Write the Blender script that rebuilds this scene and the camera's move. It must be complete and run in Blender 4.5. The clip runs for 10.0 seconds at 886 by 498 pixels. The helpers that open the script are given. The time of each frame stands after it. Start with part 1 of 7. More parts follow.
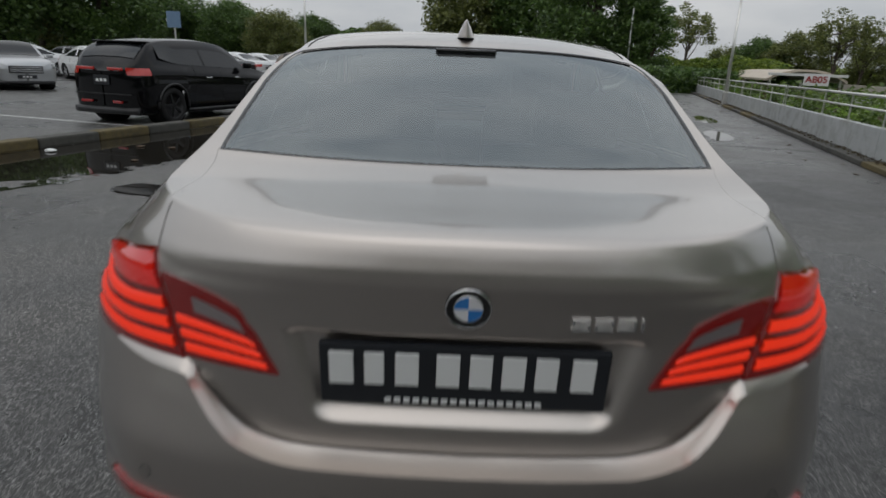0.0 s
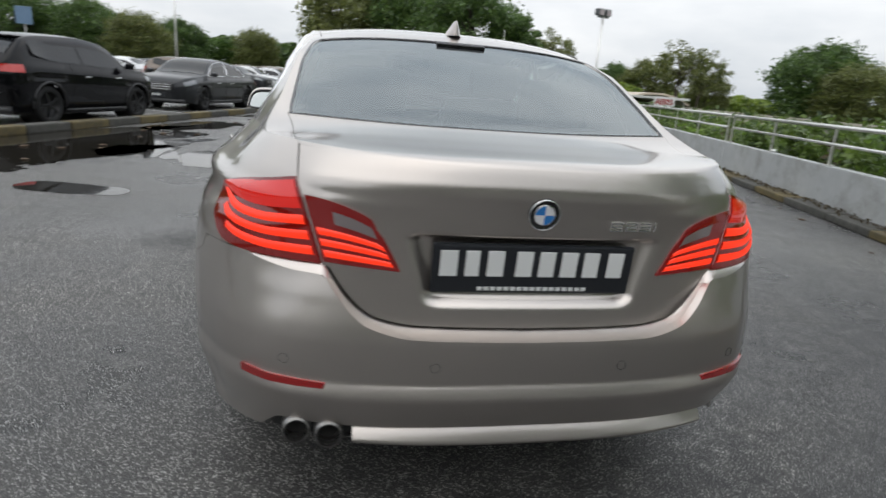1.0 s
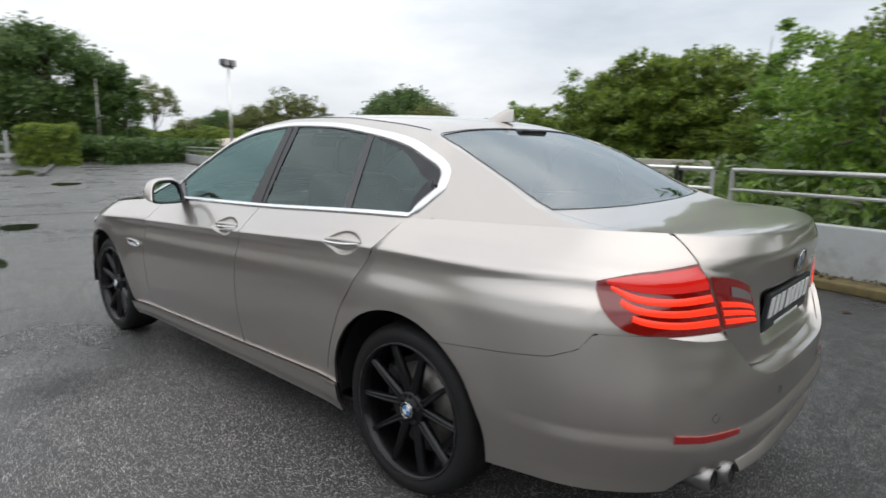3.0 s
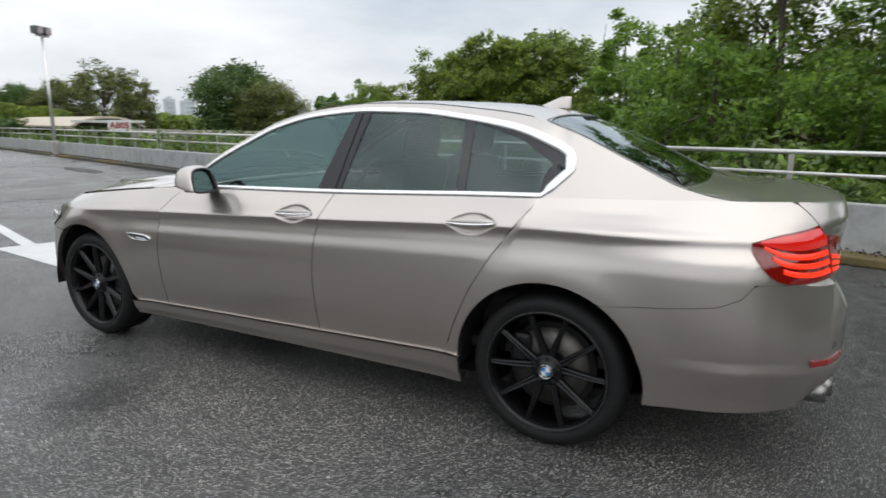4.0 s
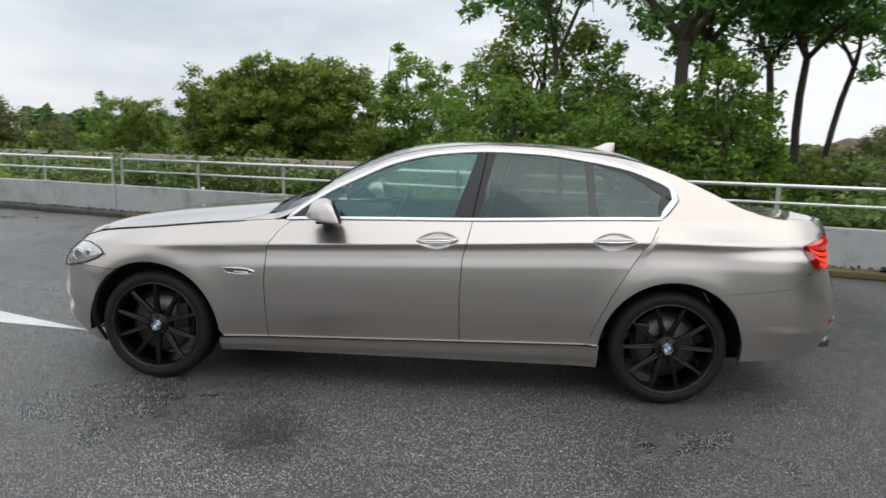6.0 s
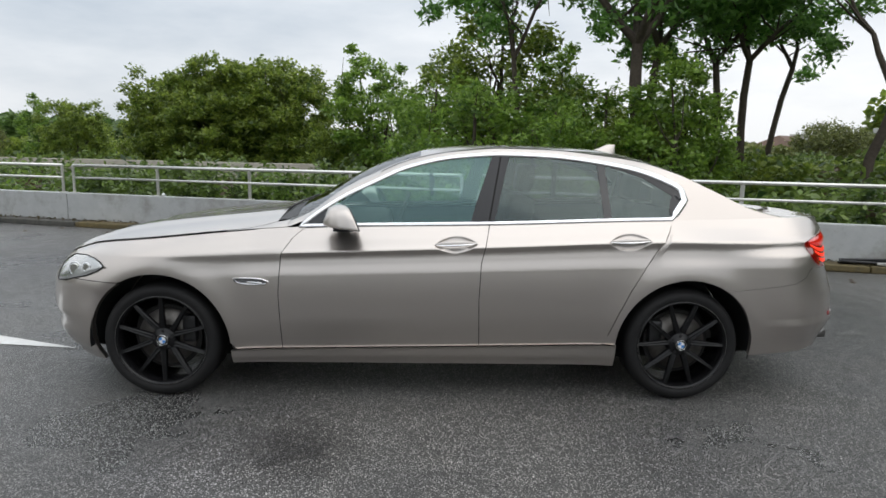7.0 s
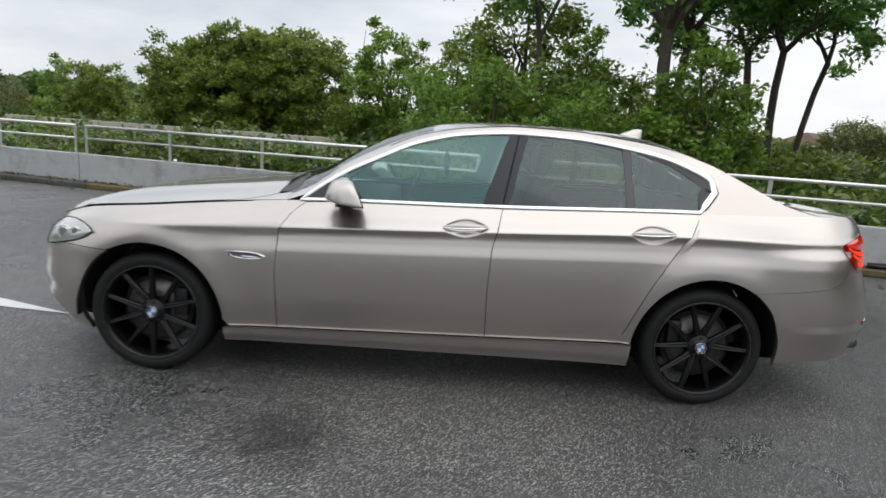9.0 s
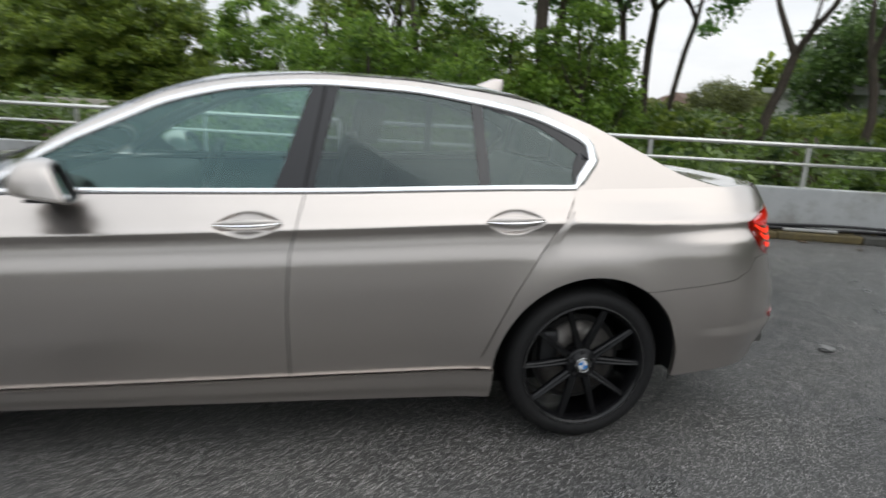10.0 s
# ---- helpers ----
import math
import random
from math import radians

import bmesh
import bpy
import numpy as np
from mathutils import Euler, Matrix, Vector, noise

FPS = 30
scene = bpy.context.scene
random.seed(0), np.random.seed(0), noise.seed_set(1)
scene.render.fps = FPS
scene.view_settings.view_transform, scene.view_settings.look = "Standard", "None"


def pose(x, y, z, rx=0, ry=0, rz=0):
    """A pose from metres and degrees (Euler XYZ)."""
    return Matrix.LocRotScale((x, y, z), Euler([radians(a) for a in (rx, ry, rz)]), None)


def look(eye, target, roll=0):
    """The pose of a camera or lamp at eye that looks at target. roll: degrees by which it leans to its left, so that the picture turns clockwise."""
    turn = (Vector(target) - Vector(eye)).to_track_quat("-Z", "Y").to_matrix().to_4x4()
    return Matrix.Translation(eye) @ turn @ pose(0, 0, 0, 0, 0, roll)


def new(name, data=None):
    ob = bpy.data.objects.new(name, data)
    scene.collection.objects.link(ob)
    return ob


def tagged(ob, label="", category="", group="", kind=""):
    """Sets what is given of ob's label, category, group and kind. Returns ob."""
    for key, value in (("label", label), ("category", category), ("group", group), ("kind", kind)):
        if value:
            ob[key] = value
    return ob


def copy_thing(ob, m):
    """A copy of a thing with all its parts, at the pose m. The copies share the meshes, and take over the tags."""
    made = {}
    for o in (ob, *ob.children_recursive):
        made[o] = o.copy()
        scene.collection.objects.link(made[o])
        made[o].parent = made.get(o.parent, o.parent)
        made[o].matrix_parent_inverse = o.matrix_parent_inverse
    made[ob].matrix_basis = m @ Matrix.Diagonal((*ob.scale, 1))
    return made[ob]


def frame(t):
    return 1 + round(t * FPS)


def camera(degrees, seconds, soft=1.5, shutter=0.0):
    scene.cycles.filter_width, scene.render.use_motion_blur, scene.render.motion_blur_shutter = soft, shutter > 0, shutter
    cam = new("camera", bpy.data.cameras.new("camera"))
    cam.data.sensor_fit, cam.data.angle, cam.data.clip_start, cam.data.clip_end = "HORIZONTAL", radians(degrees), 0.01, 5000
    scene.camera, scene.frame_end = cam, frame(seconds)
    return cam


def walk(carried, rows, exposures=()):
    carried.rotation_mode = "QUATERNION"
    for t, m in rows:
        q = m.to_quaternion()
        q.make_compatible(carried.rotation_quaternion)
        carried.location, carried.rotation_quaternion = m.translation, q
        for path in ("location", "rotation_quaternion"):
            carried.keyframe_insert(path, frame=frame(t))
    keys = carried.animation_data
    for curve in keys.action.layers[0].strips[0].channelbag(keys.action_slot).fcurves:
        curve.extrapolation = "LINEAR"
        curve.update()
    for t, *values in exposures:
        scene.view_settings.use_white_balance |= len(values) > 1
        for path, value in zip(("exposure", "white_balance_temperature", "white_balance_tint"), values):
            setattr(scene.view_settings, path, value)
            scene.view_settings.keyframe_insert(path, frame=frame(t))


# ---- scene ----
cam = camera(72.5, 10.0, soft=1.6, shutter=0.5)
PATH = [
    (0, (-0.046, -2.022, 1.339), (-0.05, -0.111, 0.75), 2.3),
    (0.5, (-0.179, -2.369, 1.275), (-0.062, -0.461, 0.685), 3.2),
    (1, (-0.534, -2.426, 1.222), (-0.138, -0.537, 0.7), 4.4),
    (1.5, (-0.986, -2.321, 1.231), (-0.374, -0.49, 0.709), 1.8),
    (2, (-1.463, -2.176, 1.259), (-0.52, -0.488, 0.745), 0.6),
    (2.5, (-1.939, -1.865, 1.296), (-0.787, -0.296, 0.834), 0.5),
    (2.7, (-2.114, -1.75, 1.305), (-0.833, -0.263, 0.921), 0.7),
    (3.8, (-2.991, -0.874, 1.317), (-1.296, 0.109, 0.916), -0.0),
    (4, (-3.171, -0.705, 1.334), (-1.432, 0.196, 0.933), 0.3),
    (4.5, (-3.472, -0.234, 1.348), (-1.638, 0.476, 0.985), 0.3),
    (5, (-3.823, 0.256, 1.346), (-1.912, 0.726, 0.988), 1.9),
    (5.5, (-4.043, 0.67, 1.387), (-2.097, 0.966, 1.034), 1.9),
    (6, (-4.222, 1.078, 1.397), (-2.252, 1.198, 1.077), 1.6),
    (7.5, (-4.208, 1.521, 1.421), (-2.236, 1.442, 1.099), 1.0),
    (8, (-4.215, 1.555, 1.432), (-2.244, 1.449, 1.109), 1.3),
    (8.5, (-4.177, 1.56, 1.422), (-2.21, 1.475, 1.074), 1.3),
    (9, (-3.994, 1.432, 1.385), (-2.03, 1.428, 1.006), 3.8),
    (9.5, (-3.591, 1.206, 1.375), (-1.635, 1.121, 0.971), 3.2),
    (10, (-3.052, 1.004, 1.352), (-1.138, 0.658, 0.884), 2.9),
]
EXPOSURE = [(0.0, -0.66), (0.5, -0.20), (1.0, 0.06), (1.5, 0.15), (2.5, 0.18), (5.0, 0.10), (10.0, 0.10)]
walk(cam, [(t, look(eye, target, roll)) for t, eye, target, roll in PATH], EXPOSURE)

# ---- light ----
world = bpy.data.worlds.new("overcast_sky")
scene.world = world
world.use_nodes = True
wt = world.node_tree
wt.nodes.clear()
w_out = wt.nodes.new("ShaderNodeOutputWorld")
w_bg = wt.nodes.new("ShaderNodeBackground")
w_sky = wt.nodes.new("ShaderNodeTexSky")
w_sky.sky_type = "NISHITA"
w_sky.sun_disc = False
w_sky.sun_elevation = radians(52)
w_sky.sun_rotation = radians(200)
w_sky.air_density, w_sky.dust_density, w_sky.ozone_density = 1.0, 4.0, 1.0
w_dim = wt.nodes.new("ShaderNodeVectorMath")
w_dim.operation = "SCALE"
w_dim.inputs["Scale"].default_value = 0.05
w_co = wt.nodes.new("ShaderNodeTexCoord")
w_map = wt.nodes.new("ShaderNodeMapping")
w_map.inputs["Scale"].default_value = (1.0, 1.0, 3.2)
w_noise = wt.nodes.new("ShaderNodeTexNoise")
w_noise.inputs["Scale"].default_value = 1.5
w_noise.inputs["Detail"].default_value = 7.0
w_noise.inputs["Roughness"].default_value = 0.55
w_ramp = wt.nodes.new("ShaderNodeValToRGB")
w_ramp.color_ramp.elements[0].position = 0.30
w_ramp.color_ramp.elements[0].color = (0.59, 0.66, 0.74, 1)
w_ramp.color_ramp.elements[1].position = 0.66
w_ramp.color_ramp.elements[1].color = (1.10, 1.12, 1.14, 1)
w_mix = wt.nodes.new("ShaderNodeMix")
w_mix.data_type = "RGBA"
w_mix.inputs["Factor"].default_value = 0.88
wt.links.new(w_sky.outputs["Color"], w_dim.inputs[0])
wt.links.new(w_co.outputs["Generated"], w_map.inputs["Vector"])
wt.links.new(w_map.outputs["Vector"], w_noise.inputs["Vector"])
wt.links.new(w_noise.outputs["Fac"], w_ramp.inputs["Fac"])
wt.links.new(w_dim.outputs["Vector"], w_mix.inputs["A"])
wt.links.new(w_ramp.outputs["Color"], w_mix.inputs["B"])
# An overcast sky is about twice as bright overhead as at the horizon.
w_xyz = wt.nodes.new("ShaderNodeSeparateXYZ")
w_lift = wt.nodes.new("ShaderNodeValToRGB")
w_lift.color_ramp.elements[0].position, w_lift.color_ramp.elements[0].color = 0.0, (0.44, 0.44, 0.44, 1)
w_lift.color_ramp.elements[1].position, w_lift.color_ramp.elements[1].color = 1.0, (0.83, 0.83, 0.83, 1)
w_two = wt.nodes.new("ShaderNodeVectorMath")
w_two.operation = "SCALE"
w_two.inputs["Scale"].default_value = 2.0
w_mul = wt.nodes.new("ShaderNodeMix")
w_mul.data_type, w_mul.blend_type = "RGBA", "MULTIPLY"
w_mul.inputs["Factor"].default_value = 1.0
wt.links.new(w_co.outputs["Generated"], w_xyz.inputs["Vector"])
wt.links.new(w_xyz.outputs["Z"], w_lift.inputs["Fac"])
wt.links.new(w_lift.outputs["Color"], w_two.inputs[0])
wt.links.new(w_mix.outputs["Result"], w_mul.inputs["A"])
wt.links.new(w_two.outputs["Vector"], w_mul.inputs["B"])
wt.links.new(w_mul.outputs["Result"], w_bg.inputs["Color"])
w_bg.inputs["Strength"].default_value = 1.0
wt.links.new(w_bg.outputs["Background"], w_out.inputs["Surface"])

sun_data = bpy.data.lights.new("sun", "SUN")
sun_data.energy = 0.5
sun_data.angle = radians(75)
sun_data.color = (1.0, 0.97, 0.92)
sun = new("sun", sun_data)
sun.matrix_world = look((-6.0, -8.0, 18.0), (0.0, 0.0, 0.0))

# ---- materials ----
def material(name, base=(0.5, 0.5, 0.5), rough=0.5, metal=0.0, coat=0.0, emit=None, emit_strength=0.0, spec=0.5):
    m = bpy.data.materials.new(name)
    m.use_nodes = True
    b = m.node_tree.nodes["Principled BSDF"]
    b.inputs["Base Color"].default_value = (*base, 1)
    b.inputs["Roughness"].default_value = rough
    b.inputs["Metallic"].default_value = metal
    b.inputs["Coat Weight"].default_value = coat
    b.inputs["Coat Roughness"].default_value = 0.04
    b.inputs["Specular IOR Level"].default_value = spec
    if emit:
        b.inputs["Emission Color"].default_value = (*emit, 1)
        b.inputs["Emission Strength"].default_value = emit_strength
    return m


def nodes_of(m):
    t = m.node_tree
    return t, t.nodes["Principled BSDF"]


def noise_node(t, scale, detail=4.0, rough=0.6, vector=None):
    n = t.nodes.new("ShaderNodeTexNoise")
    n.inputs["Scale"].default_value = scale
    n.inputs["Detail"].default_value = detail
    n.inputs["Roughness"].default_value = rough
    if vector is None:
        c = t.nodes.new("ShaderNodeTexCoord")
        vector = c.outputs["Object"]
    t.links.new(vector, n.inputs["Vector"])
    return n


def ramp_node(t, fac, stops):
    r = t.nodes.new("ShaderNodeValToRGB")
    e = r.color_ramp.elements
    while len(e) < len(stops):
        e.new(0.5)
    for el, (pos, col) in zip(e, stops):
        el.position = pos
        el.color = (*col, 1) if len(col) == 3 else col
    t.links.new(fac, r.inputs["Fac"])
    return r


def mix_node(t, fac, a, b, blend="MIX"):
    n = t.nodes.new("ShaderNodeMix")
    n.data_type = "RGBA"
    n.blend_type = blend
    for v, key in ((fac, "Factor"), (a, "A"), (b, "B")):
        if isinstance(v, (int, float)):
            n.inputs[key].default_value = v
        elif isinstance(v, tuple):
            n.inputs[key].default_value = (*v, 1)
        else:
            t.links.new(v, n.inputs[key])
    return n.outputs["Result"]


def bump_node(t, b, height, strength=0.3, dist=0.01):
    n = t.nodes.new("ShaderNodeBump")
    n.inputs["Strength"].default_value = strength
    n.inputs["Distance"].default_value = dist
    t.links.new(height, n.inputs["Height"])
    t.links.new(n.outputs["Normal"], b.inputs["Normal"])
    return n


def speckled(name, a, b_, rough, scale=30.0, bump=0.15, metal=0.0, dist=0.004):
    """A surface whose colour wanders between two tones, coarse and fine."""
    m = material(name, a, rough, metal)
    t, b = nodes_of(m)
    n1 = noise_node(t, scale, 6.0)
    n2 = noise_node(t, scale * 0.07, 4.0)
    f = mix_node(t, 0.5, n1.outputs["Color"], n2.outputs["Color"])
    r = ramp_node(t, f, [(0.35, a), (0.65, b_)])
    t.links.new(r.outputs["Color"], b.inputs["Base Color"])
    if bump:
        bump_node(t, b, n1.outputs["Fac"], bump, dist)
    return m


def paint(name, base, coat=1.0, rough=0.32, metal=0.75):
    """Metallic car paint with flakes, film of rain dust and a clear coat."""
    m = material(name, base, rough, metal, coat)
    t, b = nodes_of(m)
    fl = noise_node(t, 1400.0, 2.0)
    dust = noise_node(t, 3.0, 6.0)
    r = ramp_node(t, fl.outputs["Fac"], [(0.35, tuple(c * 0.93 for c in base)), (0.65, tuple(min(1, c * 1.06) for c in base))])
    t.links.new(r.outputs["Color"], b.inputs["Base Color"])
    cr = ramp_node(t, dust.outputs["Fac"], [(0.4, (0.025,) * 3), (0.75, (0.055,) * 3)])
    t.links.new(cr.outputs["Color"], b.inputs["Coat Roughness"])
    return m


def glass_mat(name, tint, film=0.0, gloss=(0.9, 0.9, 0.9)):
    """A thin tinted pane: see-through, with a mirror film that grows towards grazing."""
    m = bpy.data.materials.new(name)
    m.use_nodes = True
    t = m.node_tree
    t.nodes.clear()
    out = t.nodes.new("ShaderNodeOutputMaterial")
    tr = t.nodes.new("ShaderNodeBsdfTransparent")
    tr.inputs["Color"].default_value = (*tint, 1)
    gl = t.nodes.new("ShaderNodeBsdfGlossy")
    gl.inputs["Roughness"].default_value = 0.02
    gl.inputs["Color"].default_value = (*gloss, 1)
    fr = t.nodes.new("ShaderNodeFresnel")
    fr.inputs["IOR"].default_value = 1.62
    mx = t.nodes.new("ShaderNodeMixShader")
    ad = t.nodes.new("ShaderNodeMath")
    ad.operation = "ADD"
    ad.use_clamp = True
    ad.inputs[1].default_value = film
    t.links.new(fr.outputs["Fac"], ad.inputs[0])
    t.links.new(ad.outputs["Value"], mx.inputs["Fac"])
    t.links.new(tr.outputs["BSDF"], mx.inputs[1])
    t.links.new(gl.outputs["BSDF"], mx.inputs[2])
    t.links.new(mx.outputs["Shader"], out.inputs["Surface"])
    return m


CHAMPAGNE = paint("champagne_metallic_paint", (0.535, 0.490, 0.455), 1.0, 0.33, 0.96)
BLACK_PLASTIC = speckled("black_plastic", (0.012, 0.012, 0.013), (0.02, 0.02, 0.021), 0.45, 200.0, 0.05)
GLOSS_BLACK = material("gloss_black_trim", (0.01, 0.01, 0.011), 0.12, 0.0, 0.6)
PILLAR_BLACK = material("pillar_film", (0.02, 0.02, 0.022), 0.3)
SEAM_DARK = material("dark_cavity", (0.012, 0.011, 0.010), 0.8)
CHROME = material("satin_chrome", (0.90, 0.90, 0.91), 0.22, 0.9)
BRIGHT_CHROME = material("bright_chrome", (0.9, 0.9, 0.9), 0.06, 1.0)
RUBBER = speckled("tyre_rubber", (0.010, 0.010, 0.011), (0.019, 0.0185, 0.018), 0.6, 60.0, 0.2)
nodes_of(RUBBER)[1].inputs["Specular IOR Level"].default_value = 0.25
MIRROR = material("mirror_glass", (0.42, 0.45, 0.45), 0.03, 1.0)
WHEEL_BLACK = speckled("satin_black_wheel", (0.004, 0.004, 0.0045), (0.008, 0.008, 0.009), 0.24, 40.0, 0.03)
nodes_of(WHEEL_BLACK)[1].inputs["Specular IOR Level"].default_value = 0.35
DISC = speckled("rusty_brake_disc", (0.10, 0.088, 0.078), (0.27, 0.255, 0.24), 0.45, 30.0, 0.1, 0.7)
SIDE_GLASS = glass_mat("green_side_glass", (0.70, 0.84, 0.80), 0.10, (0.55, 0.82, 0.80))
DARK_GLASS = glass_mat("tinted_glass", (0.44, 0.50, 0.49), 0.055, (0.68, 0.80, 0.78))
FRONT_GLASS = glass_mat("windscreen_glass", (0.72, 0.80, 0.78), 0.02)
SOOTY_STEEL = speckled("sooty_steel", (0.11, 0.105, 0.10), (0.40, 0.39, 0.38), 0.30, 25.0, 0.05, 0.9)
REAR_GLASS = glass_mat("rear_screen_glass", (0.52, 0.57, 0.57), 0.15, (0.85, 0.92, 0.95))
LINING = speckled("grey_lining_cloth", (0.035, 0.035, 0.035), (0.055, 0.054, 0.052), 0.9, 90.0, 0.1)
LEATHER = speckled("dark_leather", (0.02, 0.019, 0.018), (0.035, 0.033, 0.03), 0.5, 120.0, 0.1)
LAMP_RED = material("red_lamp_glass", (0.20, 0.004, 0.004), 0.08, 0.0, 1.0, (1.0, 0.020, 0.010), 0.44)
LAMP_DEEP = material("deep_red_lamp_glass", (0.09, 0.003, 0.003), 0.08, 0.0, 1.0, (1.0, 0.008, 0.004), 0.07)
LAMP_GLOW = material("lit_lamp_bar", (0.25, 0.01, 0.005), 0.3, 0.0, 0.0, (1.0, 0.040, 0.010), 0.92)
REFLECTOR = material("red_reflector", (0.28, 0.008, 0.008), 0.15, 0.0, 1.0)
LAMP_CLEAR = material("clear_lamp_glass", (0.30, 0.26, 0.26), 0.1, 0.5, 1.0)
DARK_LENS = material("smoked_lens", (0.10, 0.10, 0.105), 0.12, 0.3, 1.0)
HEADLAMP = material("headlamp_cluster", (0.46, 0.475, 0.47), 0.22, 0.6, 1.0)
LAMP_BOWL = material("lamp_bowl", (0.62, 0.63, 0.56), 0.18, 0.7, 1.0)
PLATE_BLACK = material("plate_black", (0.014, 0.016, 0.02), 0.4)
PLATE_WHITE = material("plate_white", (0.72, 0.73, 0.72), 0.4)
BADGE_BLUE = material("badge_blue", (0.03, 0.2, 0.55), 0.2, 0.0, 1.0)
BADGE_WHITE = material("badge_white", (0.75, 0.76, 0.78), 0.2, 0.0, 1.0)


# ---- building helpers ----
def curve(*pairs):
    """A smooth curve without overshoot through a few (place, value) pairs."""
    pairs = sorted(pairs)
    xs, ys = np.array([a for a, _ in pairs], float), np.array([b for _, b in pairs], float)
    h, d = np.diff(xs), np.diff(ys) / np.diff(xs)
    m = np.zeros(len(xs))
    m[0], m[-1] = d[0], d[-1]
    for k in range(1, len(xs) - 1):
        if d[k - 1] * d[k] > 0:
            w1, w2 = 2 * h[k] + h[k - 1], h[k] + 2 * h[k - 1]
            m[k] = (w1 + w2) / (w1 / d[k - 1] + w2 / d[k])

    def f(x):
        x = np.clip(np.asarray(x, float), xs[0], xs[-1])
        k = np.clip(np.searchsorted(xs, x) - 1, 0, len(xs) - 2)
        t = (x - xs[k]) / h[k]
        return ((1 + 2 * t) * (1 - t) ** 2 * ys[k] + t * (1 - t) ** 2 * h[k] * m[k]
                + t * t * (3 - 2 * t) * ys[k + 1] + t * t * (t - 1) * h[k] * m[k + 1])
    return f


def mesh_of(name, verts, faces, mat=None, smooth=True):
    if mat is not None and mat.name in ("green_side_glass", "tinted_glass", "rear_screen_glass", "champagne_metallic_paint"):
        verts, faces = facing_out((verts, faces))
    me = bpy.data.meshes.new(name)
    me.from_pydata([tuple(map(float, v)) for v in verts], [], [tuple(map(int, f)) for f in faces])
    if smooth:
        me.polygons.foreach_set("use_smooth", [True] * len(me.polygons))
    if mat:
        me.materials.append(mat)
    me.update()
    return me


def part_mesh(name, me, parent=None, label=""):
    ob = new(name, me)
    if parent is not None:
        ob.parent = parent
    if label:
        ob["label"] = label
    return ob


def part(name, bm, mat, parent=None, label="", smooth=False):
    """Links a bmesh as one mesh object under a thing or a part."""
    me = bpy.data.meshes.new(name)
    bm.to_mesh(me)
    bm.free()
    if smooth:
        me.polygons.foreach_set("use_smooth", [True] * len(me.polygons))
    me.materials.append(mat)
    return part_mesh(name, me, parent, label)


def box(bm, cx, cy, cz, sx, sy, sz, bevel=0.0, m=None):
    """A box by centre and full size, with rounded edges."""
    r = bmesh.ops.create_cube(bm, size=1.0)
    vs = r["verts"]
    bmesh.ops.scale(bm, vec=(sx, sy, sz), verts=vs)
    bmesh.ops.translate(bm, vec=(cx, cy, cz), verts=vs)
    if bevel > 0:
        es = list({e for v in vs for e in v.link_edges})
        rb = bmesh.ops.bevel(bm, geom=es, offset=bevel, segments=2, affect="EDGES", profile=0.6)
        vs = list({v for f in rb["faces"] for v in f.verts} | {v for v in vs if v.is_valid})
    if m is not None:
        bmesh.ops.transform(bm, matrix=m, verts=vs)
    return vs


def tube(bm, p0, p1, r0, r1=None, n=10, caps=True):
    r1 = r0 if r1 is None else r1
    p0, p1 = Vector(p0), Vector(p1)
    d = p1 - p0
    m = Matrix.Translation((p0 + p1) / 2) @ d.to_track_quat("Z", "Y").to_matrix().to_4x4()
    r = bmesh.ops.create_cone(bm, cap_ends=caps, segments=n, radius1=r0, radius2=r1, depth=d.length, matrix=m)
    return r["verts"]


def path_tube(pts, r, n=8, close=False, flat=1.0):
    """Vertices and faces of a round bar along points."""
    pts = [Vector(p) for p in pts]
    vs, fs, k = [], [], len(pts)
    for i, p in enumerate(pts):
        a, b = pts[(i - 1) % k if close else max(i - 1, 0)], pts[(i + 1) % k if close else min(i + 1, k - 1)]
        t = (b - a).normalized()
        up = Vector((0, 0, 1)) if abs(t.z) < 0.95 else Vector((0, 1, 0))
        s = t.cross(up).normalized()
        u = s.cross(t)
        for j in range(n):
            q = 2 * math.pi * j / n
            vs.append(p + s * (math.cos(q) * r * flat) + u * (math.sin(q) * r))
    for i in range(k if close else k - 1):
        for j in range(n):
            a, b = i * n + j, i * n + (j + 1) % n
            c, d = ((i + 1) % k) * n + (j + 1) % n, ((i + 1) % k) * n + j
            fs.append((a, b, c, d))
    if not close:
        fs.append(tuple(range(n))[::-1])
        fs.append(tuple((k - 1) * n + j for j in range(n)))
    return vs, fs


def join(*pieces):
    vs, fs = [], []
    for v, f in pieces:
        o = len(vs)
        vs.extend(v)
        fs.extend(tuple(i + o for i in q) for q in f)
    return vs, fs


def lathe(profile, n=48, axis="x"):
    """A ring turned from (along, radius) pairs about an axis."""
    vs, fs, k = [], [], len(profile)
    for j in range(n):
        q = 2 * math.pi * j / n
        for a, r in profile:
            vs.append((a, r * math.cos(q), r * math.sin(q)))
    for j in range(n):
        for i in range(k - 1):
            fs.append((j * k + i, j * k + i + 1, ((j + 1) % n) * k + i + 1, ((j + 1) % n) * k + i))
    return vs, fs


def grid_faces(nr, nc, flip=False):
    f = []
    for i in range(nr - 1):
        for j in range(nc - 1):
            q = (i * nc + j, i * nc + j + 1, (i + 1) * nc + j + 1, (i + 1) * nc + j)
            f.append(q[::-1] if flip else q)
    return f


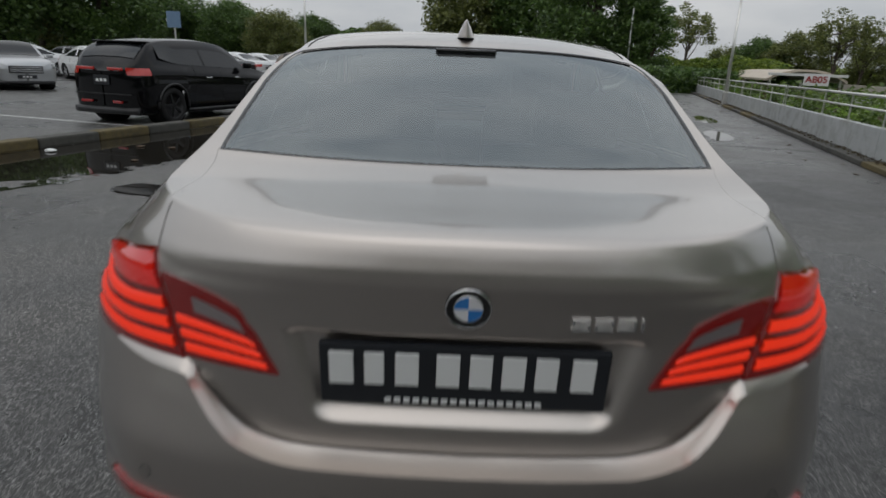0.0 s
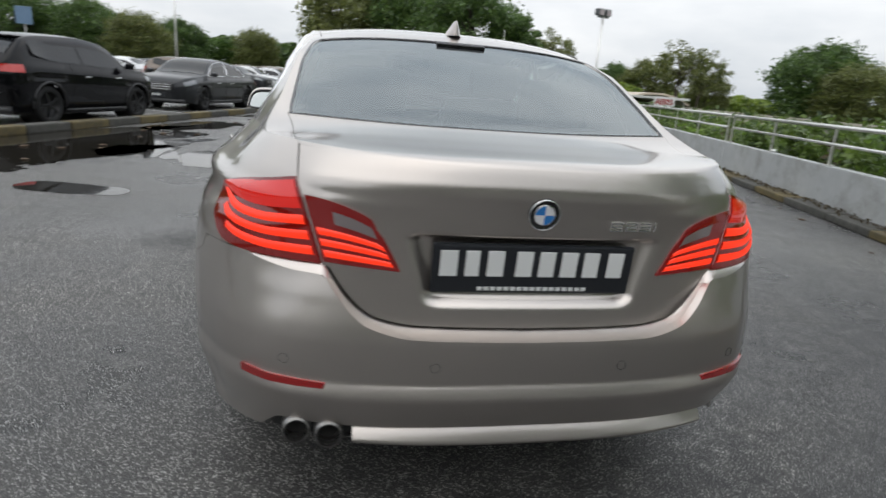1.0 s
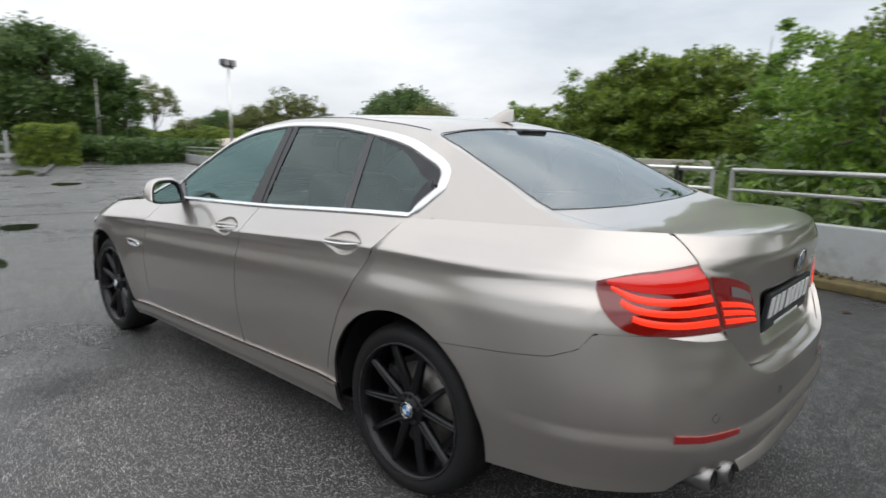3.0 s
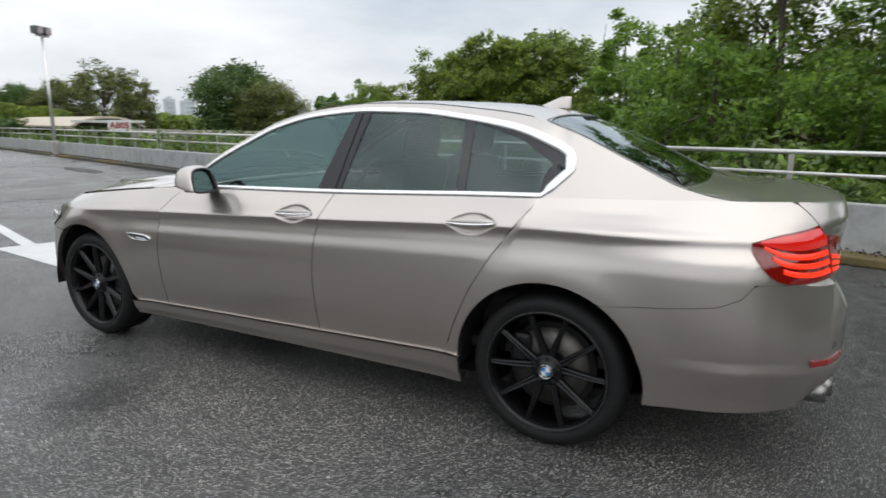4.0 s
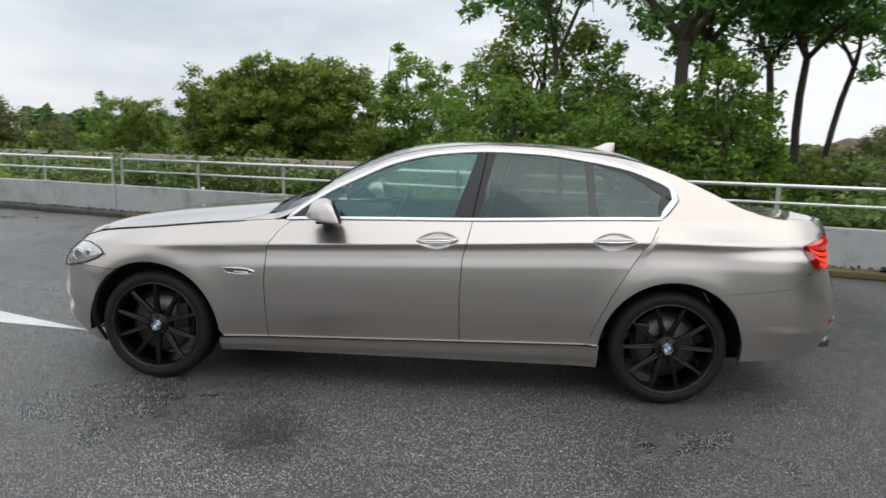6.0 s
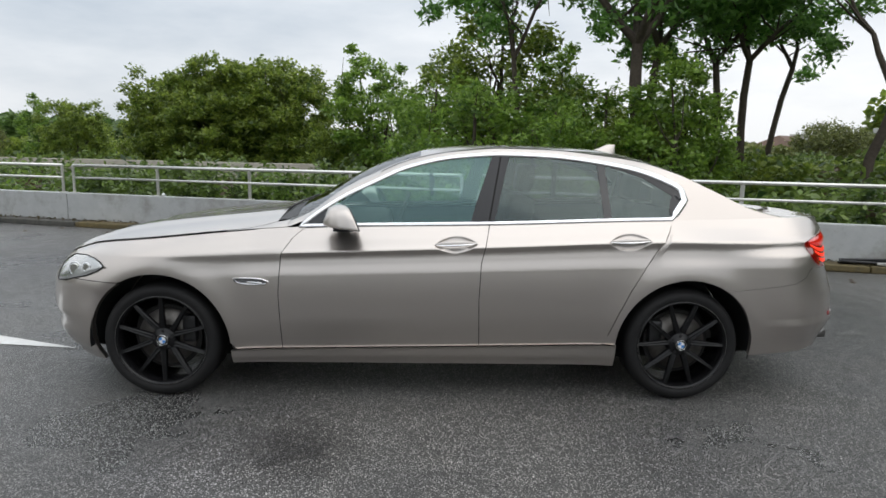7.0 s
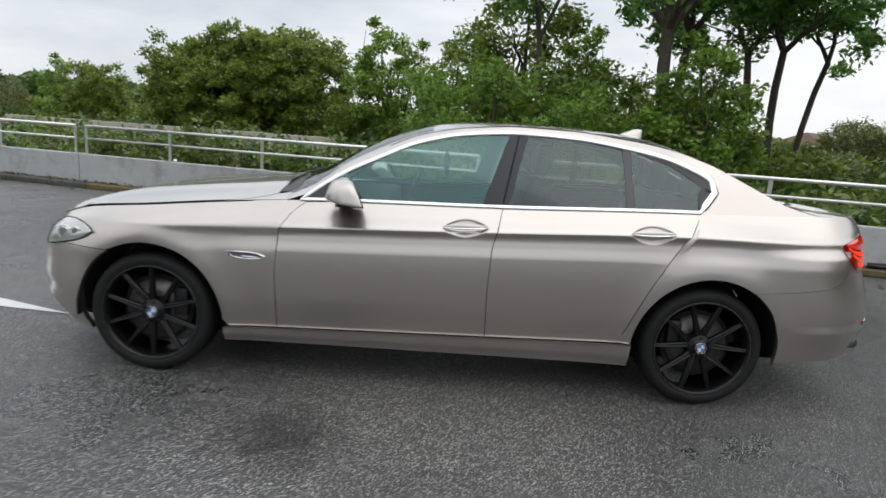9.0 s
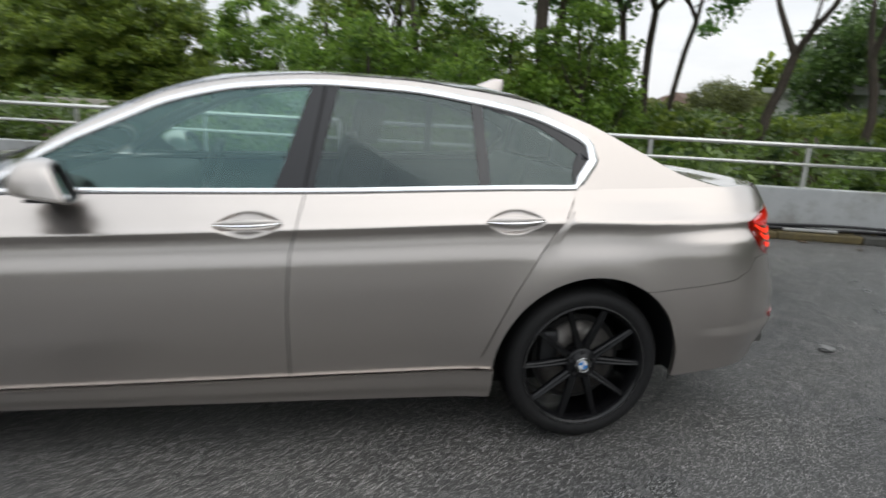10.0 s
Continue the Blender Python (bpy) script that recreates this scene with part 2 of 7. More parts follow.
def sheet(pts, flip=False, skirt=0.0, inward=None):
    """A surface from an array (rows, columns, 3); skirt turns its rim inwards by that much towards the point 'inward'."""
    nr, nc, _ = pts.shape
    vs, fs = [tuple(p) for p in pts.reshape(-1, 3)], grid_faces(nr, nc, flip)
    if skirt:
        rim = [(0, j) for j in range(nc)] + [(i, nc - 1) for i in range(1, nr)] + [(nr - 1, j) for j in range(nc - 2, -1, -1)] + [(i, 0) for i in range(nr - 2, 0, -1)]
        o = len(vs)
        c = np.array(inward, float)
        for i, j in rim:
            p = pts[i, j]
            d = c - p
            d[1] *= 0.25
            vs.append(tuple(p))
            vs.append(tuple(p + d / (np.linalg.norm(d) + 1e-9) * skirt))
        k = len(rim)
        for a in range(k):
            b = (a + 1) % k
            q = (o + 2 * a, o + 2 * b, o + 2 * b + 1, o + 2 * a + 1)
            fs.append(q if flip else q[::-1])
    return vs, fs


def facing_out(vf, inside=(0.0, 0.9, 0.7)):
    """The same faces, turned so that most look away from a point inside."""
    v, f = vf
    p = np.array([tuple(q) for q in v], float)
    s = 0.0
    for q in f[:: max(1, len(f) // 60)]:
        a, b, c = p[q[0]], p[q[1]], p[q[2]]
        s += float(np.dot(np.cross(b - a, c - a), (a + c) / 2 - np.array(inside)))
    return (v, [tuple(q[::-1]) for q in f]) if s < 0 else (v, f)


def mirrored(vf):
    v, f = vf
    return [(-p[0], p[1], p[2]) for p in v], [q[::-1] for q in f]


# ---- the saloon's body as smooth surfaces: y runs forwards from the rear axle, z up ----
REAR_LOW = curve((0.2, -1.00), (0.28, -1.04), (0.36, -1.07), (0.48, -1.095), (0.6, -1.092), (0.7, -1.072), (0.8, -1.050), (1.0, -1.05))
REAR_UP = curve((0.2, -1.0), (0.6, -1.040), (0.72, -1.037), (0.84, -1.038), (0.92, -1.0475), (0.955, -1.054), (0.975, -1.0575), (0.99, -1.057), (1.01, -1.052), (1.05, -1.037), (1.07, -1.02))
FRONT = curve((0.2, 3.76), (0.27, 3.82), (0.35, 3.85), (0.5, 3.86), (0.62, 3.85), (0.72, 3.79), (0.85, 3.64), (1.0, 3.5))
CORNER = curve((0.2, 0.56), (0.5, 0.60), (0.75, 0.73), (1.0, 0.82))
HALF = curve((-1.1, 0.90), (-0.4, 0.922), (0, 0.932), (0.6, 0.926), (1.2, 0.922), (2.2, 0.922), (2.95, 0.930), (3.8, 0.905))
CREASE = curve((-1.1, 0.936), (-0.62, 0.936), (-0.12, 0.937), (0.37, 0.926), (1.01, 0.896), (1.64, 0.870), (2.3, 0.845), (2.7, 0.830), (3.8, 0.80))
BELT = curve((-1.1, 1.040), (-0.95, 1.056), (-0.8, 1.062), (-0.55, 1.060), (-0.3, 1.053), (0.05, 1.049), (1.1, 1.010), (2.17, 0.982),
             (2.6, 0.952), (3.0, 0.910), (3.4, 0.856), (3.6, 0.795), (3.8, 0.70))
SIDE = curve((0.0, 0.930), (0.10, 0.948), (0.20, 0.962), (0.45, 0.992), (0.66, 1.0), (0.80, 0.994), (0.90, 0.977), (0.955, 0.971),
             (0.985, 0.979), (1.0, 0.983), (1.05, 0.979), (1.15, 0.965), (1.5, 0.925), (2.0, 0.862))
RAIL = curve((-1.1, 0.9), (-0.75, 1.050), (-0.6, 1.066), (-0.45, 1.102), (-0.24, 1.198), (0, 1.305), (0.22, 1.372), (0.48, 1.408), (0.75, 1.432),
             (1.03, 1.437), (1.333, 1.412), (1.592, 1.355), (1.787, 1.268), (1.98, 1.168), (2.17, 1.02), (2.3, 0.97), (3.8, 0.6))
SPINE = curve((-1.083, 1.030), (-1.060, 1.040), (-1.037, 1.051), (-1.020, 1.056), (-1.0, 1.0585), (-0.96, 1.0595), (-0.85, 1.0600), (-0.7, 1.066), (-0.58, 1.078), (-0.50, 1.092), (-0.40, 1.146), (-0.24, 1.230), (0, 1.342), (0.12, 1.390), (0.22, 1.420),
              (0.44, 1.450), (0.74, 1.464), (0.99, 1.468), (1.24, 1.460), (1.46, 1.438), (1.675, 1.385), (1.89, 1.295), (2.18, 1.13),
              (2.36, 1.045), (2.5, 1.025), (2.86, 0.985), (3.24, 0.935), (3.57, 0.85), (3.8, 0.69))
GLASS_TOP = curve((-0.026, 1.168), (-0.015, 1.205), (0.02, 1.238), (0.06, 1.258), (0.245, 1.325), (0.481, 1.367), (0.746, 1.397), (1.03, 1.405), (1.333, 1.382),
                  (1.592, 1.322), (1.787, 1.235), (1.98, 1.138), (2.12, 1.045), (2.19, 0.990))
TUMBLE = curve((-0.6, 0.62), (0.0, 0.58), (0.39, 0.46), (1.0, 0.36), (2.3, 0.36))
ARCH_R, HUB_Z, FRONT_AXLE = 0.394, 0.332, 2.972


def wall_x(y, z):
    """Half width of the body's side at a height, without the rounding of its ends."""
    zc, zb = CREASE(y), BELT(y)
    s = np.where(z < zc, (z - 0.2) / (zc - 0.2), 1 + (z - zc) / np.maximum(zb - zc, 0.02))
    s = np.clip(s, 0, 2)
    x = SIDE(s)
    # The shoulder line fades out over the front wheel.
    soft = np.clip((y - 2.45) / 0.5, 0, 1)
    plain = 1.0 - 0.07 * ((0.45 - np.minimum(s, 0.45)) / 0.45) ** 1.5 - 0.10 * (np.maximum(s - 0.9, 0) / 1.1) ** 1.6
    # Behind the rear wheel the shoulder leans in, first above its line and further back below it too.
    lean = 0.085 * np.clip((0.10 - y) / 0.8, 0, 1) ** 0.9 * np.clip((z - zc + 0.006) / 0.060, 0, 1.25)
    tail = np.clip((-0.15 - y) / 0.52, 0, 1)
    tail = tail * tail * (3 - 2 * tail)
    lean = lean * (1 - tail) + tail * np.clip((z - zc + 0.080) * 0.60, 0, 0.060)
    # The wheel arches swell outwards towards their edges.
    flare = sum(0.013 * np.exp(-((np.maximum(np.hypot(y - yc, z - HUB_Z), 0.40) - 0.40) / 0.09) ** 2) for yc in (0.0, FRONT_AXLE))
    return HALF(y) * (x * (1 - soft) + plain * soft) - lean + flare


def body_x(y, z, low=False):
    """Half width with the rounded tail and nose."""
    yr = REAR_UP(z)
    if low:
        yr = yr + (REAR_LOW(z) - yr) * np.clip((-0.80 - y) / 0.2, 0, 1)
    yf, lr, lf = FRONT(z), CORNER(z), 0.95
    e = (1 - np.clip(1 - (y - yr) / lr, 0, 1) ** 3) ** (1 / 3)
    f = (1 - np.clip(1 - (yf - y) / lf, 0, 1) ** 2.6) ** (1 / 2.6)
    return wall_x(y, z) * e * f


def tail_y(x, z, low=False):
    """Where the tail stands at a half width x."""
    lo = np.asarray(REAR_LOW(z) if low else REAR_UP(z), float) + 0 * x
    hi = lo * 0 - 0.2
    for _ in range(40):
        mid = (lo + hi) / 2
        small = body_x(mid, z, low) < x
        lo, hi = np.where(small, mid, lo), np.where(small, hi, mid)
    return (lo + hi) / 2


def on_tail(x, z, low=False):
    x, z = np.broadcast_arrays(np.asarray(x, float), np.asarray(z, float))
    return np.stack([x, tail_y(np.abs(x), z, low), z], -1)


def on_side(y, z, low=False):
    y, z = np.broadcast_arrays(np.asarray(y, float), np.asarray(z, float))
    return np.stack([body_x(y, z, low), y, z], -1)


def house_x(y, z):
    """Half width of the glasshouse at a height."""
    h = np.maximum(z - BELT(y), 0)
    return body_x(y, np.minimum(z, BELT(y))) - TUMBLE(y) * h - 0.13 * h * h - 0.8 * np.clip(y / 0.2, 0, 1) * np.maximum(z - GLASS_TOP(y), 0)


def rail(y):
    z = np.maximum(RAIL(y), BELT(y))
    return house_x(y, z), z


def top_z(x, y):
    xr, zr = rail(y)
    fall = np.where(y < 0, SPINE(y) - zr, np.maximum(SPINE(y) - zr, 0))
    return SPINE(y) - fall * np.clip(np.abs(x) / np.maximum(xr, 1e-3), 0, 1) ** 2.7


def on_top(x, y):
    x, y = np.broadcast_arrays(np.asarray(x, float), np.asarray(y, float))
    return np.stack([x, y, top_z(x, y)], -1)


def on_house(y, z):
    y, z = np.broadcast_arrays(np.asarray(y, float), np.asarray(z, float))
    return np.stack([house_x(y, z), y, z], -1)


def columns(cols, n, f, low=None):
    """Rows between the lower and upper ends of each column, given in the surface's own two coordinates."""
    lo = np.array([c[0] for c in cols], float)
    hi = np.array([c[1] for c in cols], float)
    b = np.linspace(0, 1, n)[:, None, None]
    q = lo * (1 - b) + hi * b
    return f(q[..., 0], q[..., 1]) if low is None else f(q[..., 0], q[..., 1], low)


def lifted(pts, d):
    """A surface pushed out along its normals."""
    du, dv = np.gradient(pts, axis=1), np.gradient(pts, axis=0)
    n = np.cross(du, dv)
    n /= np.linalg.norm(n, axis=-1, keepdims=True) + 1e-12
    out = pts[..., :1] * n[..., :1] + 0.05 * n[..., 2:] + (pts[..., 1:2] - 0.8) * n[..., 1:2] * 0.3
    return pts + n * d * np.sign(out.mean() + 1e-9)


def arch(y, yc):
    return HUB_Z + np.sqrt(np.maximum(ARCH_R ** 2 - (y - yc) ** 2, 0))


def seam_front(z):
    return np.interp(z, (0.2, 0.62, 0.84, 0.93, 0.99), (2.288, 2.300, 2.286, 2.225, 2.15))


def seam_mid(z):
    return np.interp(z, (0.2, 0.6, 0.8, 1.02), (1.170, 1.182, 1.172, 1.118))


def seam_rear(z):
    return np.interp(z, (0.335, 0.378, 0.513, 0.66, 0.814, 0.956, 1.05), (0.470, 0.448, 0.397, 0.330, 0.237, 0.133, 0.070))


def door_foot(y):
    return np.interp(y, (0.46, 1.17, 2.54), (0.338, 0.320, 0.292))


def boot_edge(z):
    """Half width of the boot lid where it meets the rear wing."""
    return np.interp(z, (0.595, 0.60, 0.615, 0.65, 0.70, 0.775, 0.98, 1.01), (0.0, 0.20, 0.42, 0.47, 0.505, 0.53, 0.5925, 0.5930))


BOOT_FOOT = curve((0.0, 0.630), (0.30, 0.636), (0.40, 0.654), (0.45, 0.688), (0.485, 0.73), (0.515, 0.775))
BUMPER_LIP = curve((0.0, 0.612), (0.30, 0.617), (0.42, 0.643), (0.47, 0.682), (0.505, 0.726), (0.53, 0.757), (0.60, 0.760), (0.67, 0.770), (0.73, 0.783))

saloon = tagged(new("saloon_car"), "champagne metallic four-door saloon with black alloy wheels and lit brake lamps", "car")


def both(name, vf, mat, parent=saloon, label="", sides=(-1, 1), smooth=True):
    """The right and left copies of a panel built for the right side."""
    obs = []
    for s in sides:
        v, f = vf if s > 0 else mirrored(vf)
        obs.append(part_mesh(name, mesh_of(name, v, f, mat, smooth), parent, label))
    return obs


GAP = 0.0022
MID = (0.0, 1.0, 0.6)

# Dark shell behind the panels, so that the shut lines read as gaps.
ys = np.concatenate([np.linspace(-0.98, -0.42, 24), np.linspace(-0.40, 0.40, 33), np.linspace(0.44, 2.54, 40), np.linspace(2.57, 3.37, 33), np.linspace(3.4, 3.6, 8)])
cols = []
for y in ys:
    lo = 0.24 if y > -0.42 else 0.345
    for yc in (0.0, FRONT_AXLE):
        if abs(y - yc) < ARCH_R:
            lo = max(lo, float(arch(y, yc)) + 0.01)
    cols.append(((y, lo), (y, float(BELT(y)) - 0.03)))
shell = columns(cols, 24, on_side)
shell[..., 0] -= 0.022
tail_shell = columns([((x, 0.36), (x, 0.97)) for x in np.linspace(-0.72, 0.72, 40)], 16, on_tail)
tail_shell[..., 1] += 0.065
floor_v = [(-0.45, -0.98, 0.30), (0.45, -0.98, 0.30), (0.70, -0.6, 0.25), (0.80, 0.5, 0.225), (0.80, 2.5, 0.225), (0.62, 3.5, 0.225), (-0.62, 3.5, 0.225), (-0.80, 2.5, 0.225), (-0.80, 0.5, 0.225), (-0.70, -0.6, 0.25)]
v, f = join(sheet(shell), mirrored(sheet(shell)), sheet(tail_shell), (floor_v, [tuple(range(10))]))
part_mesh("underbody", mesh_of("underbody", v, f, SEAM_DARK), saloon, "dark underbody and door shuts")

# Wheel housings.
for yc in (0.0, FRONT_AXLE):
    pts = np.array([[(x, yc + (ARCH_R + 0.004) * math.cos(q), HUB_Z + (ARCH_R + 0.004) * math.sin(q)) for q in np.linspace(-0.10, math.pi + 0.10, 40)]
                    for x in (0.5, 0.885)])
    back = ([(0.5, yc, HUB_Z)] + [(0.5, yc + 0.394 * math.cos(q), HUB_Z + 0.394 * math.sin(q)) for q in np.linspace(-0.10, math.pi + 0.10, 40)],
            [(0, i, i + 1) for i in range(1, 40)])
    both("wheel_housing", join(sheet(pts), back), BLACK_PLASTIC)

def lid_top(x):
    """Height at which the lid's face runs out into its deck."""
    z = 1.0
    for _ in range(6):
        z = min(max(float(top_z(x, float(tail_y(x, z)))), 1.0), 1.052)
    return z


def wing_top(y):
    """Upper edge of the rear wing: the belt, or the boot's shut line near the tail."""
    hi = float(BELT(y))
    if float(body_x(y, hi)) >= float(boot_edge(hi)) + GAP:
        return hi
    lo = 0.788
    for _ in range(30):
        mid = (lo + hi) / 2
        if float(body_x(y, mid)) >= float(boot_edge(mid)) + GAP:
            lo = mid
        else:
            hi = mid
    return lo


LID_EDGE = 0.5898
LID_RIM = curve((0.0, lid_top(0.06)), *[(x, lid_top(x)) for x in (0.06, 0.16, 0.26, 0.36, 0.46, 0.53, LID_EDGE)])
LID_START = float(tail_y(LID_EDGE, LID_RIM(LID_EDGE)))


# Rear wings: from the boot's edge to the rear door's slanting shut line.
cols = []
y_start = float(tail_y(float(boot_edge(0.79)) + GAP, 0.79)) + 0.0008
for y in np.linspace(y_start, -0.745, 26):
    cols.append(((y, 0.781 if y < -0.93 else 0.785), (y, wing_top(y))))
for y in np.linspace(-0.735, -0.33, 26):
    lo = float(np.interp(y, (-0.735, -0.70, -0.62, -0.45, -0.21), (0.785, 0.735, 0.702, 0.682, 0.662))) + GAP
    cols.append(((y, lo), (y, float(BELT(y)))))
for q in np.linspace(math.radians(146.0), math.radians(97), 15):
    y = ARCH_R * math.cos(q)
    lo = 0.662 + GAP if y < -0.2 else float(arch(y, 0))
    if y < -0.2:
        lo = max(float(np.interp(y, (-0.45, -0.21), (0.682, 0.662))) + GAP, float(arch(y, 0)))
    cols.append(((y, lo), (y, float(BELT(y)))))
arc = np.linspace(math.radians(96), math.radians(0), 26)
for k, q in enumerate(arc):
    y, z = ARCH_R * math.cos(q), HUB_Z + ARCH_R * math.sin(q)
    if k < 12:
        cols.append(((y, z), (-0.04 + 0.116 * k / 11.0, float(BELT(0.03)))))
    else:
        zt = np.interp(k, (11, len(arc) - 1), (1.046, 0.40))
        cols.append(((y, z), (float(seam_rear(zt)) - GAP, zt)))
cols.append(((0.388, 0.336), (0.475, 0.345)))
wing = columns(cols, 34, on_side)
both("rear_wing", sheet(wing, skirt=0.014, inward=MID), CHAMPAGNE)

# Rear bumper, one piece round the tail.
cols = []
for x in np.linspace(0.0, 0.70, 48):
    foot = 0.362 - 0.062 * min(max((x - 0.635) / 0.05, 0), 1)
    cols.append(((x, foot), (x, float(BUMPER_LIP(x)))))
half = columns(cols, 64, on_tail, True)
cols = []
y0 = float(half[0, -1, 1])
y1 = float(half[-1, -1, 1])
for k, b in enumerate(np.linspace(0, 1, 44)[1:]):
    yb = y0 + (-ARCH_R * 0.99 - y0) * b
    yt = y1 + (-0.222 - y1) * b
    zt = float(np.interp(yt, (y1, -0.80, -0.735, -0.70, -0.62, -0.45, -0.21), (0.783, 0.784, 0.784, 0.735, 0.702, 0.682, 0.662)))
    zb = float(np.interp(b, (0, 1), (0.30, 0.280)))
    cols.append(((yb, zb), (yt, zt)))
flank = columns(cols, 64, on_side, True)
# The last columns follow the wheel arch.
for i in range(flank.shape[0]):
    z = flank[i, -1, 2]
    for j, w in ((-1, 1.0), (-2, 0.75), (-3, 0.5), (-4, 0.25)):
        ya = -math.sqrt(max(ARCH_R ** 2 - (z - HUB_Z) ** 2, 0))
        flank[i, j, 1] = flank[i, j, 1] * (1 - w) + (ya - 0.012 * (-1 - j)) * w
        flank[i, j, 0] = body_x(flank[i, j, 1], flank[i, j, 2], True)
right = np.concatenate([half, flank], axis=1)
left = right[:, :0:-1].copy()
left[..., 0] *= -1
bumper = np.concatenate([left, right], axis=1)
# A ledge runs round the bumper at the reflectors' height, and the face below it falls back.
z = bumper[..., 2]
ledge = np.interp(z, (0.34, 0.372, 0.40, 0.452, 0.462, 0.490, 0.496, 0.60), (-0.010, -0.004, 0.002, 0.010, 0.0095, -0.001, -0.004, 0.0))
ax = np.abs(bumper[..., 0])
turn_y = np.clip((-0.70 - bumper[..., 1]) / 0.25, 0, 1)
bumper[..., 1] -= ledge * turn_y
bumper[..., 0] += np.sign(bumper[..., 0]) * ledge * (1 - turn_y) * np.clip((-0.42 - bumper[..., 1]) / 0.3, 0, 1) * 0.8
v, f = sheet(bumper, skirt=0.02, inward=(0, 0.5, 0.6))
rear_bumper = part_mesh("rear_bumper", mesh_of("rear_bumper", v, f, CHAMPAGNE), saloon)

# Shelf between the bumper's lip and the boot lid.
x = np.linspace(-0.74, 0.74, 91)
ax = np.abs(x)
p0 = on_tail(x, BUMPER_LIP(ax), True)
p1 = on_tail(x, np.where(ax < 0.515, BOOT_FOOT(np.minimum(ax, 0.515)) - 0.003, 0.785)) + np.array((0, 0.007, 0))
rows = []
for k in np.linspace(0, 1, 7):
    p = p0 * (1 - k) + p1 * k
    p[:, 2] = p0[:, 2] + (p1[:, 2] - p0[:, 2]) * k ** np.interp(ax, (0.44, 0.53), (2.5, 0.8))
    rows.append(p)
part_mesh("bumper_shelf", mesh_of("bumper_shelf", *sheet(np.array(rows)), CHAMPAGNE), rear_bumper)

# Lower valance, set back, with its bright rolled edge.
cols = [((x, 0.304 + 0.016 * (abs(x) / 0.6) ** 2), (x, 0.358)) for x in np.linspace(-0.445, 0.575, 44)]
val = columns(cols, 10, on_tail, True)
b = np.linspace(0, 1, 10)[:, None]
val[..., 1] += 0.020 - 0.044 * (1 - b) ** 0.9 + 0.03 * np.clip((0.12 - b) / 0.12, 0, 1)
part_mesh("valance", mesh_of("valance", *sheet(val, skirt=0.03, inward=(0, 0.5, 0.4)), CHAMPAGNE), rear_bumper)
cols = [((x, 0.285), (x, 0.366)) for x in np.linspace(-0.655, -0.44, 16)]
val = columns(cols, 4, on_tail, True)
val[..., 1] += 0.05
part_mesh("exhaust_recess", mesh_of("exhaust_recess", *sheet(val), BLACK_PLASTIC), rear_bumper, "black recess above the tail pipes")

# Boot lid: upright face and deck in one panel.
cols = []
for x in np.concatenate([np.linspace(0, 0.5, 46), np.linspace(0.508, 0.5295, 8), np.linspace(0.535, 0.592, 10)]):
    lo = float(BOOT_FOOT(min(x, 0.515))) if x <= 0.5295 else float(np.interp(x, (0.53, 0.595), (0.775, 0.98))) + 0.0015
    cols.append(((x - 0.0006 if x > 0.1 else x, lo), (x - 0.0006 if x > 0.1 else x, float(LID_RIM(x)))))
half = columns(cols, 60, on_tail)
left = half[:, :0:-1].copy()
left[..., 0] *= -1
face = np.concatenate([left, half], axis=1)
# The number plate sits in a shallow tray with slanting cheeks.
fx, fz = face[..., 0], face[..., 2]
tray_half = 0.292 + 0.046 * np.clip((fz - 0.69) / 0.17, 0, 1)
tray = np.clip((tray_half - np.abs(fx)) / 0.045, 0, 1) * np.clip((fz - 0.680) / 0.034, 0, 1) * np.clip((0.872 - fz) / 0.012, 0, 1)
face[..., 1] += 0.026 * tray * tray * (3 - 2 * tray)
dx = face[-1, :, 0]
deck_rows = []
for b in np.linspace(0.02, 1, 40):
    front = -0.5025 + 0.050 * (np.abs(dx) / 0.6) ** 2.2
    yy = face[-1, :, 1] * (1 - b) + front * b
    xx = dx * (1 + 0.055 * b ** 0.5 + 0.034 * b ** 6)
    deck_rows.append(on_top(xx, yy))
deck = np.array(deck_rows)
lid = np.concatenate([face, deck], axis=0)
v, f = sheet(lid, skirt=0.014, inward=(0, 0.2, 0.75))
boot_lid = part_mesh("boot_lid", mesh_of("boot_lid", v, f, CHAMPAGNE), saloon)

# Roof frame beside the rear screen, running down into the wings.
def screen_half(y):
    return np.interp(y, (-0.50, -0.45, -0.40, -0.1, 0.06, 0.11, 0.14), (0.640, 0.632, 0.634, 0.612, 0.585, 0.570, 0.545))


def lid_half(y):
    """Half width of the boot's deck."""
    b = min(max((y - LID_START) / (-0.4540 - LID_START), 0.0), 1.0)
    return LID_EDGE * (1 + 0.055 * b ** 0.5 + 0.034 * b ** 6)


PILLAR_END = -0.60
while PILLAR_END > -0.95 and float(rail(PILLAR_END)[0]) > lid_half(PILLAR_END) + 0.006:
    PILLAR_END -= 0.004

rows = []
for y in np.concatenate([np.linspace(0.16, -0.45, 40), np.linspace(-0.47, PILLAR_END, 36)]):
    inner = float(screen_half(y)) if y > -0.45 else lid_half(y) + 0.0035
    xr, _ = rail(y)
    rows.append(on_top(np.linspace(inner, max(float(xr), inner + 0.002), 12), y))
frame_r = np.array(rows)
both("pillar_top", sheet(frame_r, skirt=0.012, inward=(0, 0, 0.6)), CHAMPAGNE, saloon)
